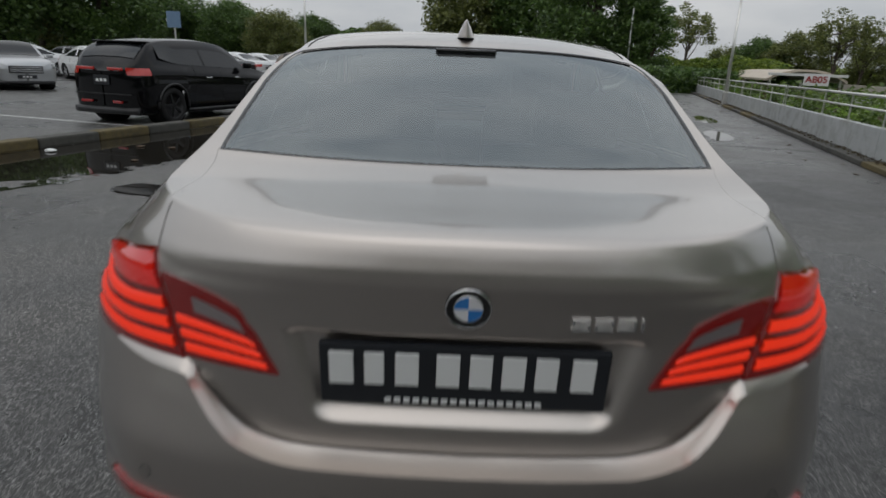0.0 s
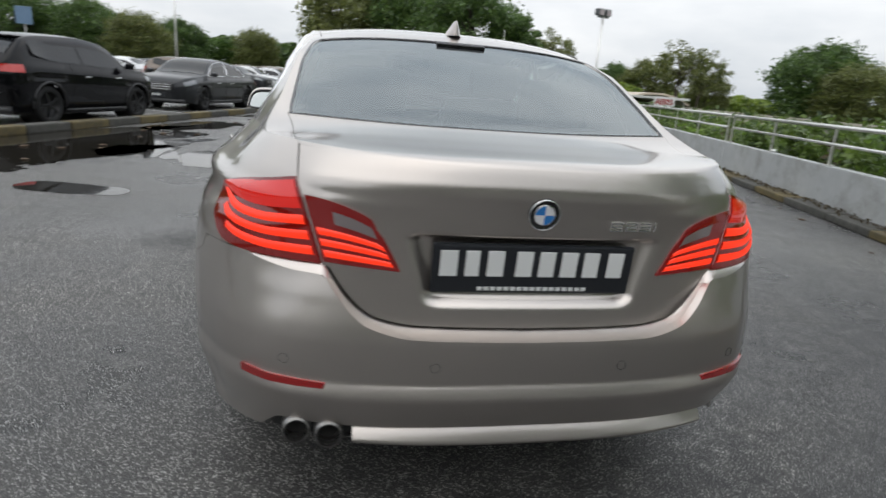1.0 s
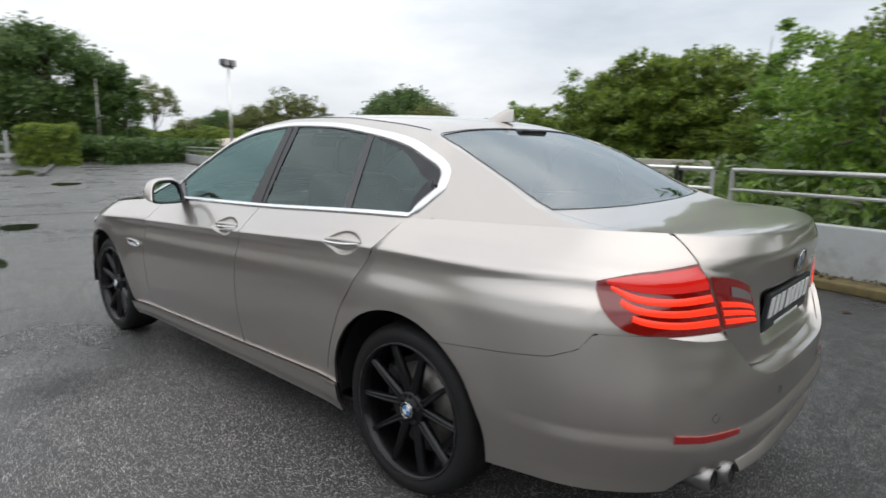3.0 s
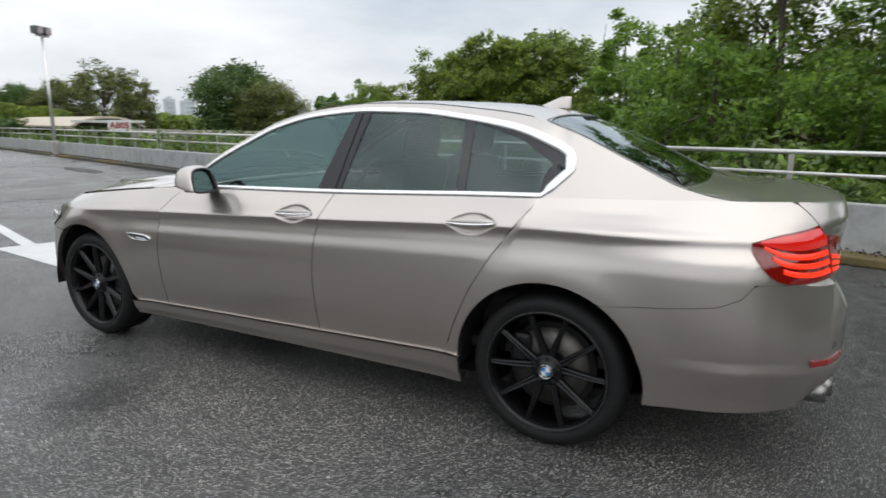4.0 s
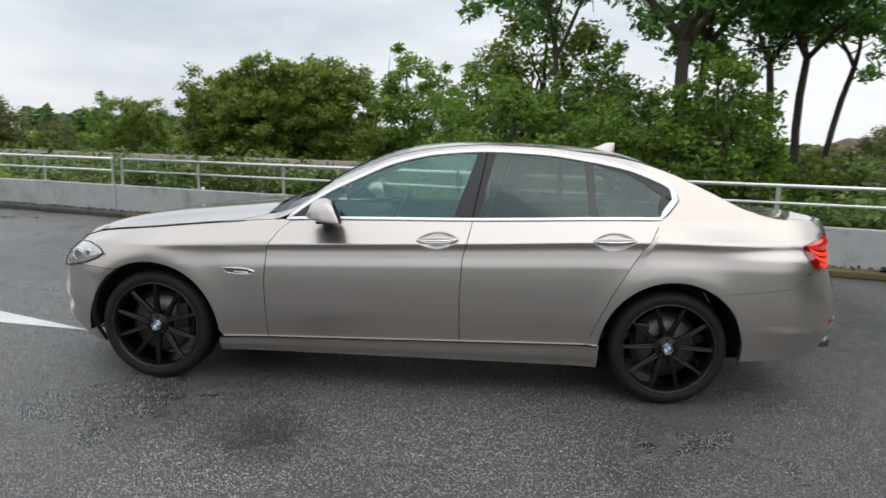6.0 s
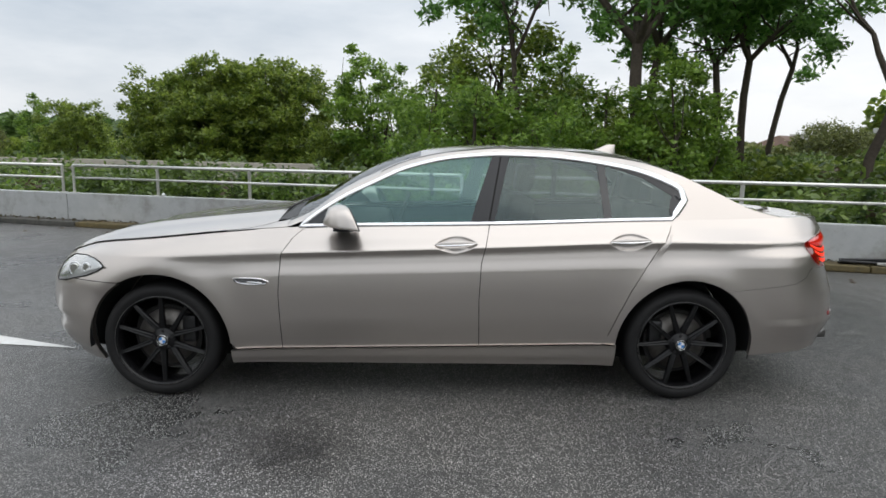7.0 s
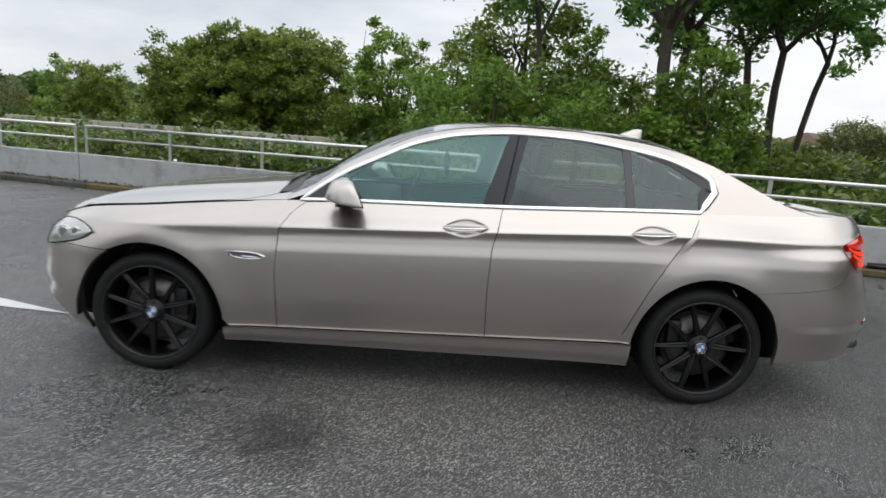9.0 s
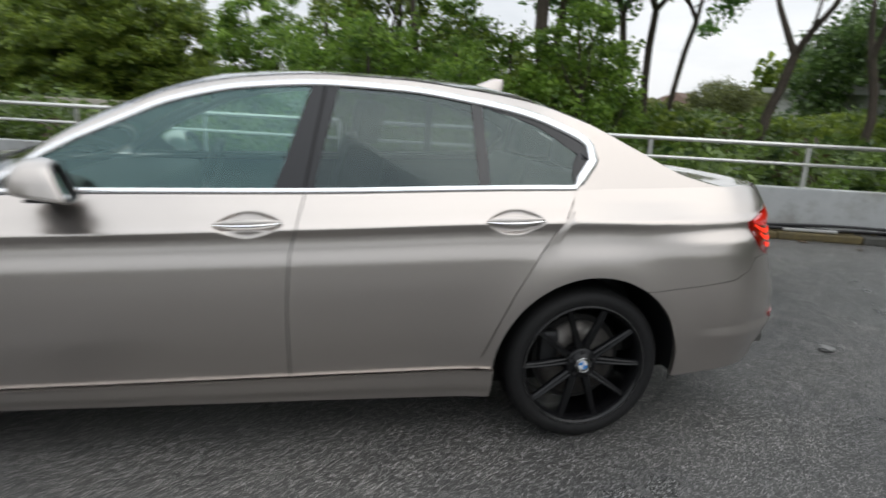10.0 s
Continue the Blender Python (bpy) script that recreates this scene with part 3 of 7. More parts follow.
# Rear pillars and roof rails on the flank of the glasshouse.
cols = []
for y in np.linspace(-0.80, -0.03, 36):
    cols.append(((y, float(BELT(y))), (y, float(rail(y)[1]) + 0.0005)))
pillar = columns(cols, 16, on_house)
tri = []
for b in np.linspace(0, 1, 16):
    z = 1.047 + b * (float(rail(-0.02)[1]) - 1.047)
    yr = float(np.interp(z, (1.047, 1.16, 1.6), (0.078, -0.02, -0.02)))
    tri.append(on_house(np.linspace(-0.03, yr, 8), np.linspace(z, z, 8)))
cols = [((y, float(GLASS_TOP(y)) if y < 2.185 else float(BELT(y))), (y, max(float(rail(y)[1]), float(GLASS_TOP(min(y, 2.185))) + 0.012))) for y in
        np.concatenate([np.linspace(-0.02, 0.08, 10), np.linspace(0.1, 2.185, 80)])]
upper = columns(cols, 8, on_house)
both("side_frame", join(sheet(pillar), sheet(np.array(tri)), sheet(upper, skirt=0.02, inward=(0, 1, 0.9))), CHAMPAGNE, saloon)

# Dark cloth lining inside the rear pillars and the roof.
lining = pillar.copy()
lining[..., 0] -= 0.03
rows = [on_top(np.linspace(-1, 1, 31) * (float(rail(y)[0]) - 0.03), y) - np.array((0, 0, 0.03)) for y in np.linspace(0.14, 1.50, 40)]
side_rows = [on_top(np.linspace(float(screen_half(y)) - 0.01, max(float(rail(y)[0]) - 0.028, float(screen_half(y))), 6), y) - np.array((0, 0, 0.022)) for y in np.linspace(0.14, -0.45, 24)]
part_mesh("cabin_lining", mesh_of("cabin_lining", *join(sheet(lining), mirrored(sheet(lining)), sheet(np.array(rows)), sheet(np.array(side_rows)), mirrored(sheet(np.array(side_rows)))), LINING), saloon, "dark grey cloth lining")

# Roof skin.
rows = []
for y in np.linspace(0.125, 1.52, 60):
    xr, _ = rail(y)
    rows.append(on_top(np.linspace(-1, 1, 41) * float(xr), y))
part_mesh("roof", mesh_of("roof", *sheet(np.array(rows)), CHAMPAGNE), saloon)
# Ditch strips along the roof.
pts = [tuple(on_top(float(rail(y)[0]) * 0.955, y) + np.array((0, 0, 0.001))) for y in np.linspace(0.2, 1.75, 40)]
both("roof_ditch", path_tube(pts, 0.0016, 6), SEAM_DARK)

# Windscreen and its pillars.
rows, prow = [], []
for y in np.linspace(1.52, 2.30, 40):
    xr = float(rail(y)[0])
    rows.append(on_top(np.linspace(-1, 1, 31) * xr * 0.90, y))
    prow.append(on_top(np.linspace(0.90, 1.0, 5) * xr, y))
windscreen = part_mesh("windscreen", mesh_of("windscreen", *sheet(np.array(rows)), FRONT_GLASS), saloon, "clear windscreen")
both("front_pillar", sheet(np.array(prow)), CHAMPAGNE)
cowl = np.array([on_top(np.linspace(-0.66, 0.66, 21), y) + np.array((0, 0, 0.001)) for y in np.linspace(2.24, 2.40, 7)])
part_mesh("cowl", mesh_of("cowl", *sheet(cowl, skirt=0.03, inward=(0, 2.3, 0.6)), BLACK_PLASTIC), saloon, "black plastic cowl below the windscreen")
for x0, x1 in ((-0.45, 0.12), (0.15, 0.62)):
    a, b_ = on_top(x0, 2.36), on_top(x1, 2.25)
    v, f = path_tube([tuple(a + np.array((0, 0, 0.012))), tuple((a + b_) / 2 + np.array((0, 0, 0.020))), tuple(b_ + np.array((0, 0, 0.012)))], 0.006, 6)
    part_mesh("wiper", mesh_of("wiper", v, f, BLACK_PLASTIC), saloon)

# Rear screen with a dark rim and heating threads.
rows = []
for b in np.linspace(0, 1, 40):
    ym = 0.135 - 0.585 * b
    xx = np.linspace(-1, 1, 41) * (float(screen_half(ym)) + 0.003)
    yt = 0.118 + 0.022 * (np.abs(xx) / 0.56) ** 2
    yb = -0.499 + 0.049 * (np.abs(xx) / 0.64) ** 2.2
    rows.append(on_top(xx, yt * (1 - b) + yb * b))
screen = np.array(rows)
screen[..., 2] -= 0.003
rear_screen = part_mesh("rear_screen", mesh_of("rear_screen", *sheet(screen), REAR_GLASS), saloon, "dark tinted rear screen")
rim = [tuple(p) for p in np.concatenate([screen[0], screen[1:, -1], screen[-1, -2::-1], screen[-2:0:-1, 0]])]
part_mesh("screen_seal", mesh_of("screen_seal", *path_tube(rim, 0.006, 6, close=True), GLOSS_BLACK), rear_screen, "black rubber seal")

# Bonnet: its rear corners turn in towards the windscreen, and the wings reach up beside them.
def bonnet_half(y):
    k = np.clip((2.56 - y) / 0.24, 0, 1)
    return max(float(body_x(y, float(BELT(y)))) - 0.012 - 0.11 * float(k * k), 0.05)


rows = []
for y in np.linspace(2.345, 3.66, 60):
    rows.append(on_top(np.linspace(-1, 1, 41) * bonnet_half(y), y) + np.array((0, 0, 0.004)))
hood = np.array(rows)
hx = np.abs(hood[..., 0])
hood[..., 2] += 0.012 * np.exp(-((hx - 0.42) / 0.07) ** 2)
caps = [on_top(np.linspace(bonnet_half(max(y, 2.345)) + 0.004, float(body_x(y, float(BELT(y)))) - 0.001, 10), y) + np.array((0, 0, 0.003)) for y in np.linspace(2.27, 2.60, 24)]
both("wing_cap", sheet(np.array(caps), skirt=0.012, inward=(0, 2.9, 0.5)), CHAMPAGNE)
part_mesh("bonnet", mesh_of("bonnet", *sheet(hood, skirt=0.03, inward=(0, 2.9, 0.5)), CHAMPAGNE), saloon)

# Doors.
SCOOPS = ((1.315, 0.9035, 0.122, 0.044), (0.3405, 0.933, 0.121, 0.044))


def scooped(pts):
    """Presses the hand hollows of the door handles into a door skin."""
    for yc, zc, ry, rz in SCOOPS:
        a = np.clip(1 - np.abs((pts[..., 1] - yc) / ry) ** 2.0, 0, 1)
        up = np.abs(pts[..., 2] - zc + 0.002 + 0.045 * (pts[..., 1] - yc))
        k = np.clip(1 - (up / np.maximum(rz * a, 1e-4)) ** 2, 0, 1)
        pts[..., 0] -= 0.0185 * np.minimum(k, a) ** 0.75
    return pts


front_doors, rear_doors = [], []
cols = []
for b in np.linspace(0, 1, 220):
    lo_y = seam_front(0.31) - GAP + b * (seam_mid(0.32) + GAP - seam_front(0.31) + GAP)
    z0 = float(door_foot(lo_y)) + GAP
    cols.append((b, z0))
rows = []
for r in np.linspace(0, 1, 150):
    row = []
    for b, z0 in cols:
        y_guess = 2.29 - b * 1.12
        z1 = float(BELT(y_guess)) - 0.002
        z = z0 + (z1 - z0) * r
        y = (float(seam_front(z)) - GAP) * (1 - b) + (float(seam_mid(z)) + GAP) * b
        row.append((y, z))
    rows.append(row)
q = np.array(rows)
front_door_pts = scooped(on_side(q[..., 0], q[..., 1]))
front_doors = both("front_door", sheet(front_door_pts, True, 0.014, MID), CHAMPAGNE)
rows = []
for r in np.linspace(0, 1, 150):
    row = []
    for b in np.linspace(0, 1, 190):
        y_guess = 1.17 - b * 0.69
        z0 = float(door_foot(y_guess)) + GAP
        z1 = float(BELT(1.12 - b * 1.04)) - 0.002
        z = z0 + (z1 - z0) * r
        y = (float(seam_mid(z)) - GAP) * (1 - b) + (float(seam_rear(z)) + GAP) * b
        row.append((y, z))
    rows.append(row)
q = np.array(rows)
rear_doors = both("rear_door", sheet(scooped(on_side(q[..., 0], q[..., 1])), True, 0.014, MID), CHAMPAGNE)

# Sills, a little proud at the ledge.
cols = [((y, 0.205), (y, float(door_foot(y)) - GAP)) for y in np.linspace(0.392, 2.575, 60)]
sill = columns(cols, 10, on_side)
b = np.linspace(0, 1, 10)[:, None]
sill[..., 0] += 0.012 * np.clip((b - 0.15) / 0.3, 0, 1) + 0.006 * (b > 0.9)
both("sill", sheet(sill, skirt=0.02, inward=(0, 1.4, 0.25)), CHAMPAGNE)

# Front wings over the wheel, and the front bumper.
rows_cols = []
for b in np.linspace(0, 1, 10):
    yb = 2.292 + (FRONT_AXLE - ARCH_R - 2.292) * b
    rows_cols.append((yb, float(door_foot(yb)) + GAP, b))
fan = []
for yb, zb, b in rows_cols:
    zt = float(BELT(2.16 + 0.30 * b))
    fan.append(((yb, zb), (2.16 + 0.30 * b, zt)))
lower = []
for r in np.linspace(0, 1, 34):
    row = []
    for (p0, p1), b in zip(fan, np.linspace(0, 1, 10)):
        z = p0[1] + (p1[1] - p0[1]) * r
        y_edge = float(seam_front(z)) + GAP
        far = (FRONT_AXLE - ARCH_R) * (1 - r) + 2.46 * r
        row.append((y_edge * (1 - b) + far * b, z))
    lower.append(row)
q = np.array(lower)
wing_a = on_side(q[..., 0], q[..., 1])
cols = []
n_arc = 34
for k, q_ in enumerate(np.linspace(math.pi, math.radians(62), n_arc)):
    y, z = FRONT_AXLE + ARCH_R * math.cos(q_), HUB_Z + ARCH_R * math.sin(q_)
    b = k / (n_arc - 1)
    yt = 2.46 + (3.30 - 2.46) * b
    cols.append(((y, z), (yt, float(BELT(yt)) - 0.004)))
for b in np.linspace(0, 1, 12)[1:]:
    y = 3.152 + (3.62 - 3.152) * b
    yt = 3.30 + (3.64 - 3.30) * b
    cols.append(((y, 0.672), (yt, max(float(BELT(yt)) - 0.004, 0.70))))
wing_b = columns(cols, 34, on_side)
both("front_wing", sheet(np.concatenate([wing_a[:, :-1], wing_b], axis=1), skirt=0.014, inward=(0, 2.9, 0.5)), CHAMPAGNE)
zs = np.linspace(0.19, 0.668, 26)
rows = []
for z in zs:
    ya = FRONT_AXLE + math.sqrt(max(ARCH_R ** 2 - (z - HUB_Z) ** 2, 0))
    yy = ya + (float(FRONT(z)) - ya) * np.sin(np.linspace(0, math.pi / 2, 40))
    pr = np.stack([body_x(yy, np.full(40, z)), yy, np.full(40, z)], -1)
    rows.append(pr)
fb = np.array(rows)
fb[..., 1] -= 0.020 * np.exp(-((fb[..., 2] - 0.405) / 0.035) ** 2) * np.clip((fb[..., 1] - 3.42) / 0.2, 0, 1)
lf = fb[:, -2::-1].copy()
lf[..., 0] *= -1
front_bumper = part_mesh("front_bumper", mesh_of("front_bumper", *sheet(np.concatenate([fb, lf], axis=1), skirt=0.03, inward=(0, 3.0, 0.4)), CHAMPAGNE), saloon)
# Nose panel above the bumper.
rows = []
for z in np.linspace(0.672, 0.76, 6):
    yy = 3.40 + (float(FRONT(z)) - 3.40) * np.sin(np.linspace(0, math.pi / 2, 24))
    rows.append(np.stack([body_x(yy, np.full(24, z)), yy, np.full(24, z)], -1))
nb = np.array(rows)
lf = nb[:, -2::-1].copy()
lf[..., 0] *= -1
part_mesh("nose_panel", mesh_of("nose_panel", *sheet(np.concatenate([nb, lf], axis=1)), CHAMPAGNE), saloon)


# Side windows, pillar films and the bright surround.
def pane(name, low0, low1, top0, top1, mat, parent, inset=0.004, n=24, label=""):
    """A pane between two slanting edges, from the belt to the top of the glass."""
    cols = []
    for b in np.linspace(0, 1, n):
        yl, yt = low0 + (low1 - low0) * b, top0 + (top1 - top0) * b
        zl = float(BELT(yl)) + 0.014
        if yl < 0.078:
            zl = 1.047 + (0.078 - yl) / 0.098 * 0.113
        cols.append(((yl, zl), (yt, max(float(GLASS_TOP(yt)) - 0.008, zl + 0.002))))
    g = columns(cols, 20, on_house)
    g[..., 0] -= inset
    obs = []
    for s, par in zip((-1, 1), parent):
        v, f = sheet(g) if s > 0 else mirrored(sheet(g))
        obs.append(part_mesh(name, mesh_of(name, v, f, mat), par, label))
    return obs


pane("side_window", 2.12, 1.228, 2.12, 1.098, SIDE_GLASS, front_doors, label="green-tinted front door glass")
pane("side_window", 1.096, 0.462, 1.004, 0.482, DARK_GLASS, rear_doors, label="dark tinted rear door glass")
pane("quarter_window", 0.425, 0.012, 0.445, 0.012, DARK_GLASS, rear_doors, label="dark tinted quarter glass")
pane("pillar_trim", 1.232, 1.128, 1.102, 1.054, PILLAR_BLACK, front_doors, 0.0, 4)
pane("pillar_trim", 1.120, 1.092, 1.046, 1.0, PILLAR_BLACK, rear_doors, 0.0, 4)
pane("mirror_sail", 2.175, 1.945, 2.175, 2.04, GLOSS_BLACK, front_doors, 0.001, 6)
pane("pillar_gap", 1.136, 1.110, 1.062, 1.038, SEAM_DARK, rear_doors, 0.006, 4)
pane("window_divider", 0.466, 0.420, 0.486, 0.440, GLOSS_BLACK, rear_doors, 0.001, 4)
# Bright surround: along the belt, up the kinked rear corner and over the top.
loop = [on_house(y, float(BELT(y)) + 0.006) for y in np.linspace(2.20, 0.075, 60)]
loop += [on_house(0.075 - 0.098 * b, 1.052 + 0.106 * b) for b in np.linspace(0.15, 1, 8)]
loop += [on_house(y, float(GLASS_TOP(y)) + 0.002) for y in np.concatenate([np.linspace(-0.012, 0.08, 8), np.linspace(0.1, 2.185, 70)])]
loop = np.array(loop)
step = np.roll(loop, -1, 0) - np.roll(loop, 1, 0)
step /= np.linalg.norm(step[:, 1:], axis=1, keepdims=True) + 1e-9
away = np.stack([-step[:, 2], step[:, 1]], 1)
away *= np.where(((loop[:, 1:] - np.array((1.0, 1.2))) * away).sum(1) < 0, -1, 1)[:, None]
# The band is narrow along the belt and broad round the rear corner and over the doors.
width = np.where(loop[:, 2] < BELT(loop[:, 1]) + 0.02, 0.0105, np.interp(loop[:, 1], (-0.02, 0.12, 0.5, 2.1), (0.021, 0.019, 0.014, 0.012)))
band = []
for k, out in ((-1.0, -0.006), (-0.9, 0.003), (0.0, 0.0055), (0.9, 0.003), (1.0, -0.006)):
    yz = loop[:, 1:] + away * (width * k)[:, None]
    row = on_house(yz[:, 0], yz[:, 1])
    row[:, 0] += out
    band.append(np.concatenate([row, row[:1]]))
band = np.array(band)
# Black border of the quarter glass inside it, widest at the rear corner.
rear = np.nonzero((loop[:, 1] < 0.42) & ((loop[:, 1] < 0.10) | (loop[:, 2] > 1.2)))[0]
edge_w = np.interp(loop[rear, 1], (-0.02, 0.06, 0.2, 0.42), (0.052, 0.050, 0.024, 0.008)) * np.clip((loop[rear, 2] - 1.03) / 0.08, 0.3, 1)
seal_rows = []
for k in (0.0, 0.5, 1.0):
    yz = loop[rear, 1:] - away[rear] * (width[rear] * 0.8 + edge_w * k)[:, None]
    row = on_house(yz[:, 0], yz[:, 1])
    row[:, 0] -= 0.0015
    seal_rows.append(row)
for s, door in zip((-1, 1), rear_doors):
    vf = sheet(np.array(seal_rows)) if s > 0 else mirrored(sheet(np.array(seal_rows)))
    part_mesh("window_seal", mesh_of("window_seal", *facing_out(vf), PILLAR_BLACK), door, "black printed border")
for s in (-1, 1):
    vf = sheet(band) if s > 0 else mirrored(sheet(band))
    part_mesh("window_surround", mesh_of("window_surround", *facing_out(vf), CHROME), saloon, "satin chrome window surround")

# Door handles in their scooped bowls.
def handle(yf, yr, zf, zr, door, s):
    yc, zc, ln = (yf + yr) / 2, (zf + zr) / 2, abs(yf - yr)
    tilt = math.atan2(zr - zf, yf - yr)
    x0 = float(body_x(np.array(yc), np.array(zc - 0.02)))
    h = new("door_handle")
    h.parent = door
    h["label"] = "body-coloured handle with a chrome grip strip"
    # A spindle that swells in the middle, with the bright strip along its lower edge.
    grip, strip = [], []
    for b in np.linspace(-1, 1, 19):
        y = yc + b * 0.49 * ln
        z = zc + 0.003 - b * 0.49 * ln * math.tan(tilt)
        swell = 1 - abs(b) ** 2.2
        xb = float(body_x(np.array(y), np.array(z))) - 0.004 + 0.020 * swell
        grip.append([(s * (xb + 0.007 * math.cos(q) * (0.3 + 0.7 * swell)), y, z + 0.004 + (0.002 + 0.0125 * swell) * math.sin(q)) for q in np.linspace(0, 2 * math.pi, 13)])
        strip.append([(s * (xb + 0.0065 + 0.0035 * math.cos(q)), y, z - 0.0045 * swell + (0.0015 + 0.0045 * swell) * math.sin(q)) for q in np.linspace(0, 2 * math.pi, 9)])
    part_mesh("grip", mesh_of("grip", *sheet(np.array(grip), s < 0), CHAMPAGNE), h)
    part_mesh("grip_strip", mesh_of("grip_strip", *sheet(np.array(strip), s < 0), BRIGHT_CHROME), h, "chrome strip")


for k, s in enumerate((-1, 1)):
    handle(1.433, 1.197, 0.898, 0.909, front_doors[k], s)
    handle(0.457, 0.224, 0.928, 0.938, rear_doors[k], s)

# Door mirrors.
for k, s in enumerate((-1, 1)):
    cols = []
    for a in np.linspace(0, 1, 17):
        ring = []
        w = float(np.interp(a, (0, 0.06, 0.2, 0.45, 0.8, 1), (0.30, 0.58, 0.84, 0.97, 1.0, 0.97)))
        ridge = 1.022 - 0.022 * a
        up = float(np.interp(a, (0, 0.10, 0.22, 0.42, 0.65, 0.85, 1), (0.012, 0.052, 0.084, 0.101, 0.111, 0.115, 0.110)))
        down = float(np.interp(a, (0, 0.2, 1), (0.008, 0.018, 0.021)))
        for q in np.linspace(0, 2 * math.pi, 29):
            sy, sz = math.cos(q), math.sin(q)
            rise = up * abs(sz) ** 0.62 if sz > 0 else -down * abs(sz) ** 0.7
            xx = 0.930 + 0.104 * w * np.sign(sy) * abs(sy) ** 0.55 - 0.16 * max(rise, 0.0) * (sy > 0)
            zz = ridge + rise + 0.03 * (xx - 0.93) * (1 if sz < 0 else -1)
            ring.append((s * xx, 2.028 - 0.188 * a + 0.42 * a * (zz - 0.985) - 0.20 * (xx - 1.0), zz))
        cols.append(ring)
    end = np.array(cols[-1])
    c = end.mean(0)
    inner = [tuple(p * 0.9 + c * 0.1) for p in end]
    mv, mf = sheet(np.array(cols + [inner]), s < 0)
    mir = part_mesh("door_mirror", mesh_of("door_mirror", mv, mf, CHAMPAGNE), front_doors[k], "champagne mirror shell on a dark foot")
    gv = [tuple(c + np.array((0, 0.010, 0)))] + [tuple(p * 0.9 + c * 0.1 + np.array((0, 0.010, 0))) for p in end[:-1]]
    part_mesh("mirror_glass", mesh_of("mirror_glass", gv, [(0, 1 + i, 1 + (i + 1) % 28) for i in range(28)], MIRROR, False), mir)
    rimv, rimf = path_tube([tuple(p * 0.9 + c * 0.1) for p in end[:-1]], 0.007, 6, close=True)
    part_mesh("mirror_rim", mesh_of("mirror_rim", rimv, rimf, BLACK_PLASTIC), mir)
    bm = bmesh.new()
    box(bm, s * 0.865, 1.955, 0.990, 0.13, 0.075, 0.022, 0.01)
    box(bm, s * 0.905, 1.93, 0.985, 0.12, 0.11, 0.012, 0.004)
    part("mirror_foot", bm, BLACK_PLASTIC, mir, "black mirror foot")

# Side repeaters behind the front wheels: a chrome frame round a dark lens with a bright blade.
for s in (-1, 1):
    def on_wing(y, z, out):
        return (s * (float(body_x(np.array(y), np.array(z))) + out), y, z)
    g = [[on_wing(y, 0.691 + 0.013 * b * (1 - 0.5 * abs(a) ** 4) + 0.004 * a, 0.004) for a, y in zip(np.linspace(-1, 1, 17), np.linspace(2.36, 2.54, 17))] for b in np.linspace(-1, 1, 5)]
    side_lamp = part_mesh("side_repeater", mesh_of("side_repeater", *sheet(np.array(g), s < 0, 0.012, (0, 2.45, 0.69)), DARK_LENS), saloon, "chrome-framed side repeater lamp")
    loop = [(2.545, 0.707), (2.50, 0.7085), (2.44, 0.708), (2.385, 0.703), (2.352, 0.690), (2.372, 0.676), (2.42, 0.674), (2.48, 0.676), (2.515, 0.682)]
    part_mesh("lamp_frame", mesh_of("lamp_frame", *path_tube([on_wing(y, z, 0.006) for y, z in loop], 0.0042, 6, close=True), CHROME), side_lamp, "chrome frame")
    part_mesh("blade", mesh_of("blade", *path_tube([on_wing(y, 0.687 + 0.05 * (y - 2.45), 0.008) for y in np.linspace(2.385, 2.47, 6)], 0.0036, 6), BRIGHT_CHROME), side_lamp)

# Headlamps: almond-shaped clear lenses over bright reflectors, in a dark joint.
for s in (-1, 1):
    g = []
    for b in np.linspace(0, 1, 14):
        row = []
        for y in np.linspace(3.277, 3.635, 28):
            zl = float(np.interp(y, (3.277, 3.315, 3.391, 3.569, 3.64), (0.749, 0.724, 0.695, 0.652, 0.640)))
            zh = float(np.interp(y, (3.277, 3.30, 3.354, 3.432, 3.539, 3.60, 3.64), (0.753, 0.772, 0.790, 0.799, 0.788, 0.762, 0.735)))
            z = zl + (zh - zl) * b
            bulge = 0.004 + 0.010 * math.sin(math.pi * b) ** 0.6
            row.append((s * (float(body_x(np.array(y), np.array(z))) + bulge), y, z))
        g.append(row)
    g = np.array(g)
    hl = part_mesh("headlamp", mesh_of("headlamp", *sheet(g, s < 0, 0.02, (0, 3.1, 0.7)), HEADLAMP), saloon, "clear headlamp cluster with bright reflectors")
    edge = [tuple(p) for p in np.concatenate([g[0], g[1:, -1], g[-1, -2::-1], g[-2:0:-1, 0]])]
    part_mesh("lamp_joint", mesh_of("lamp_joint", *path_tube(edge, 0.0035, 6, close=True), SEAM_DARK), hl, "dark joint round the lens")
    for yy_, zz_, rr in ((3.475, 0.722, 0.040), (3.385, 0.740, 0.024)):
        xx_ = float(body_x(np.array(yy_), np.array(zz_)))
        lean_y = 0.35
        bm = bmesh.new()
        tube(bm, (s * (xx_ - 0.01), yy_, zz_), (s * (xx_ + 0.016), yy_ + 0.006, zz_), rr * 0.85, rr * 0.7, 20)
        part("lamp_barrel", bm, LAMP_BOWL, hl)
        ring = [(s * (xx_ + 0.014 - lean_y * rr * math.cos(q)), yy_ + rr * math.cos(q), zz_ + rr * math.sin(q)) for q in np.linspace(0, 2 * math.pi, 25)[:-1]]
        part_mesh("lamp_ring", mesh_of("lamp_ring", *path_tube(ring, 0.0055, 6, close=True), BADGE_WHITE), hl, "pale light ring")


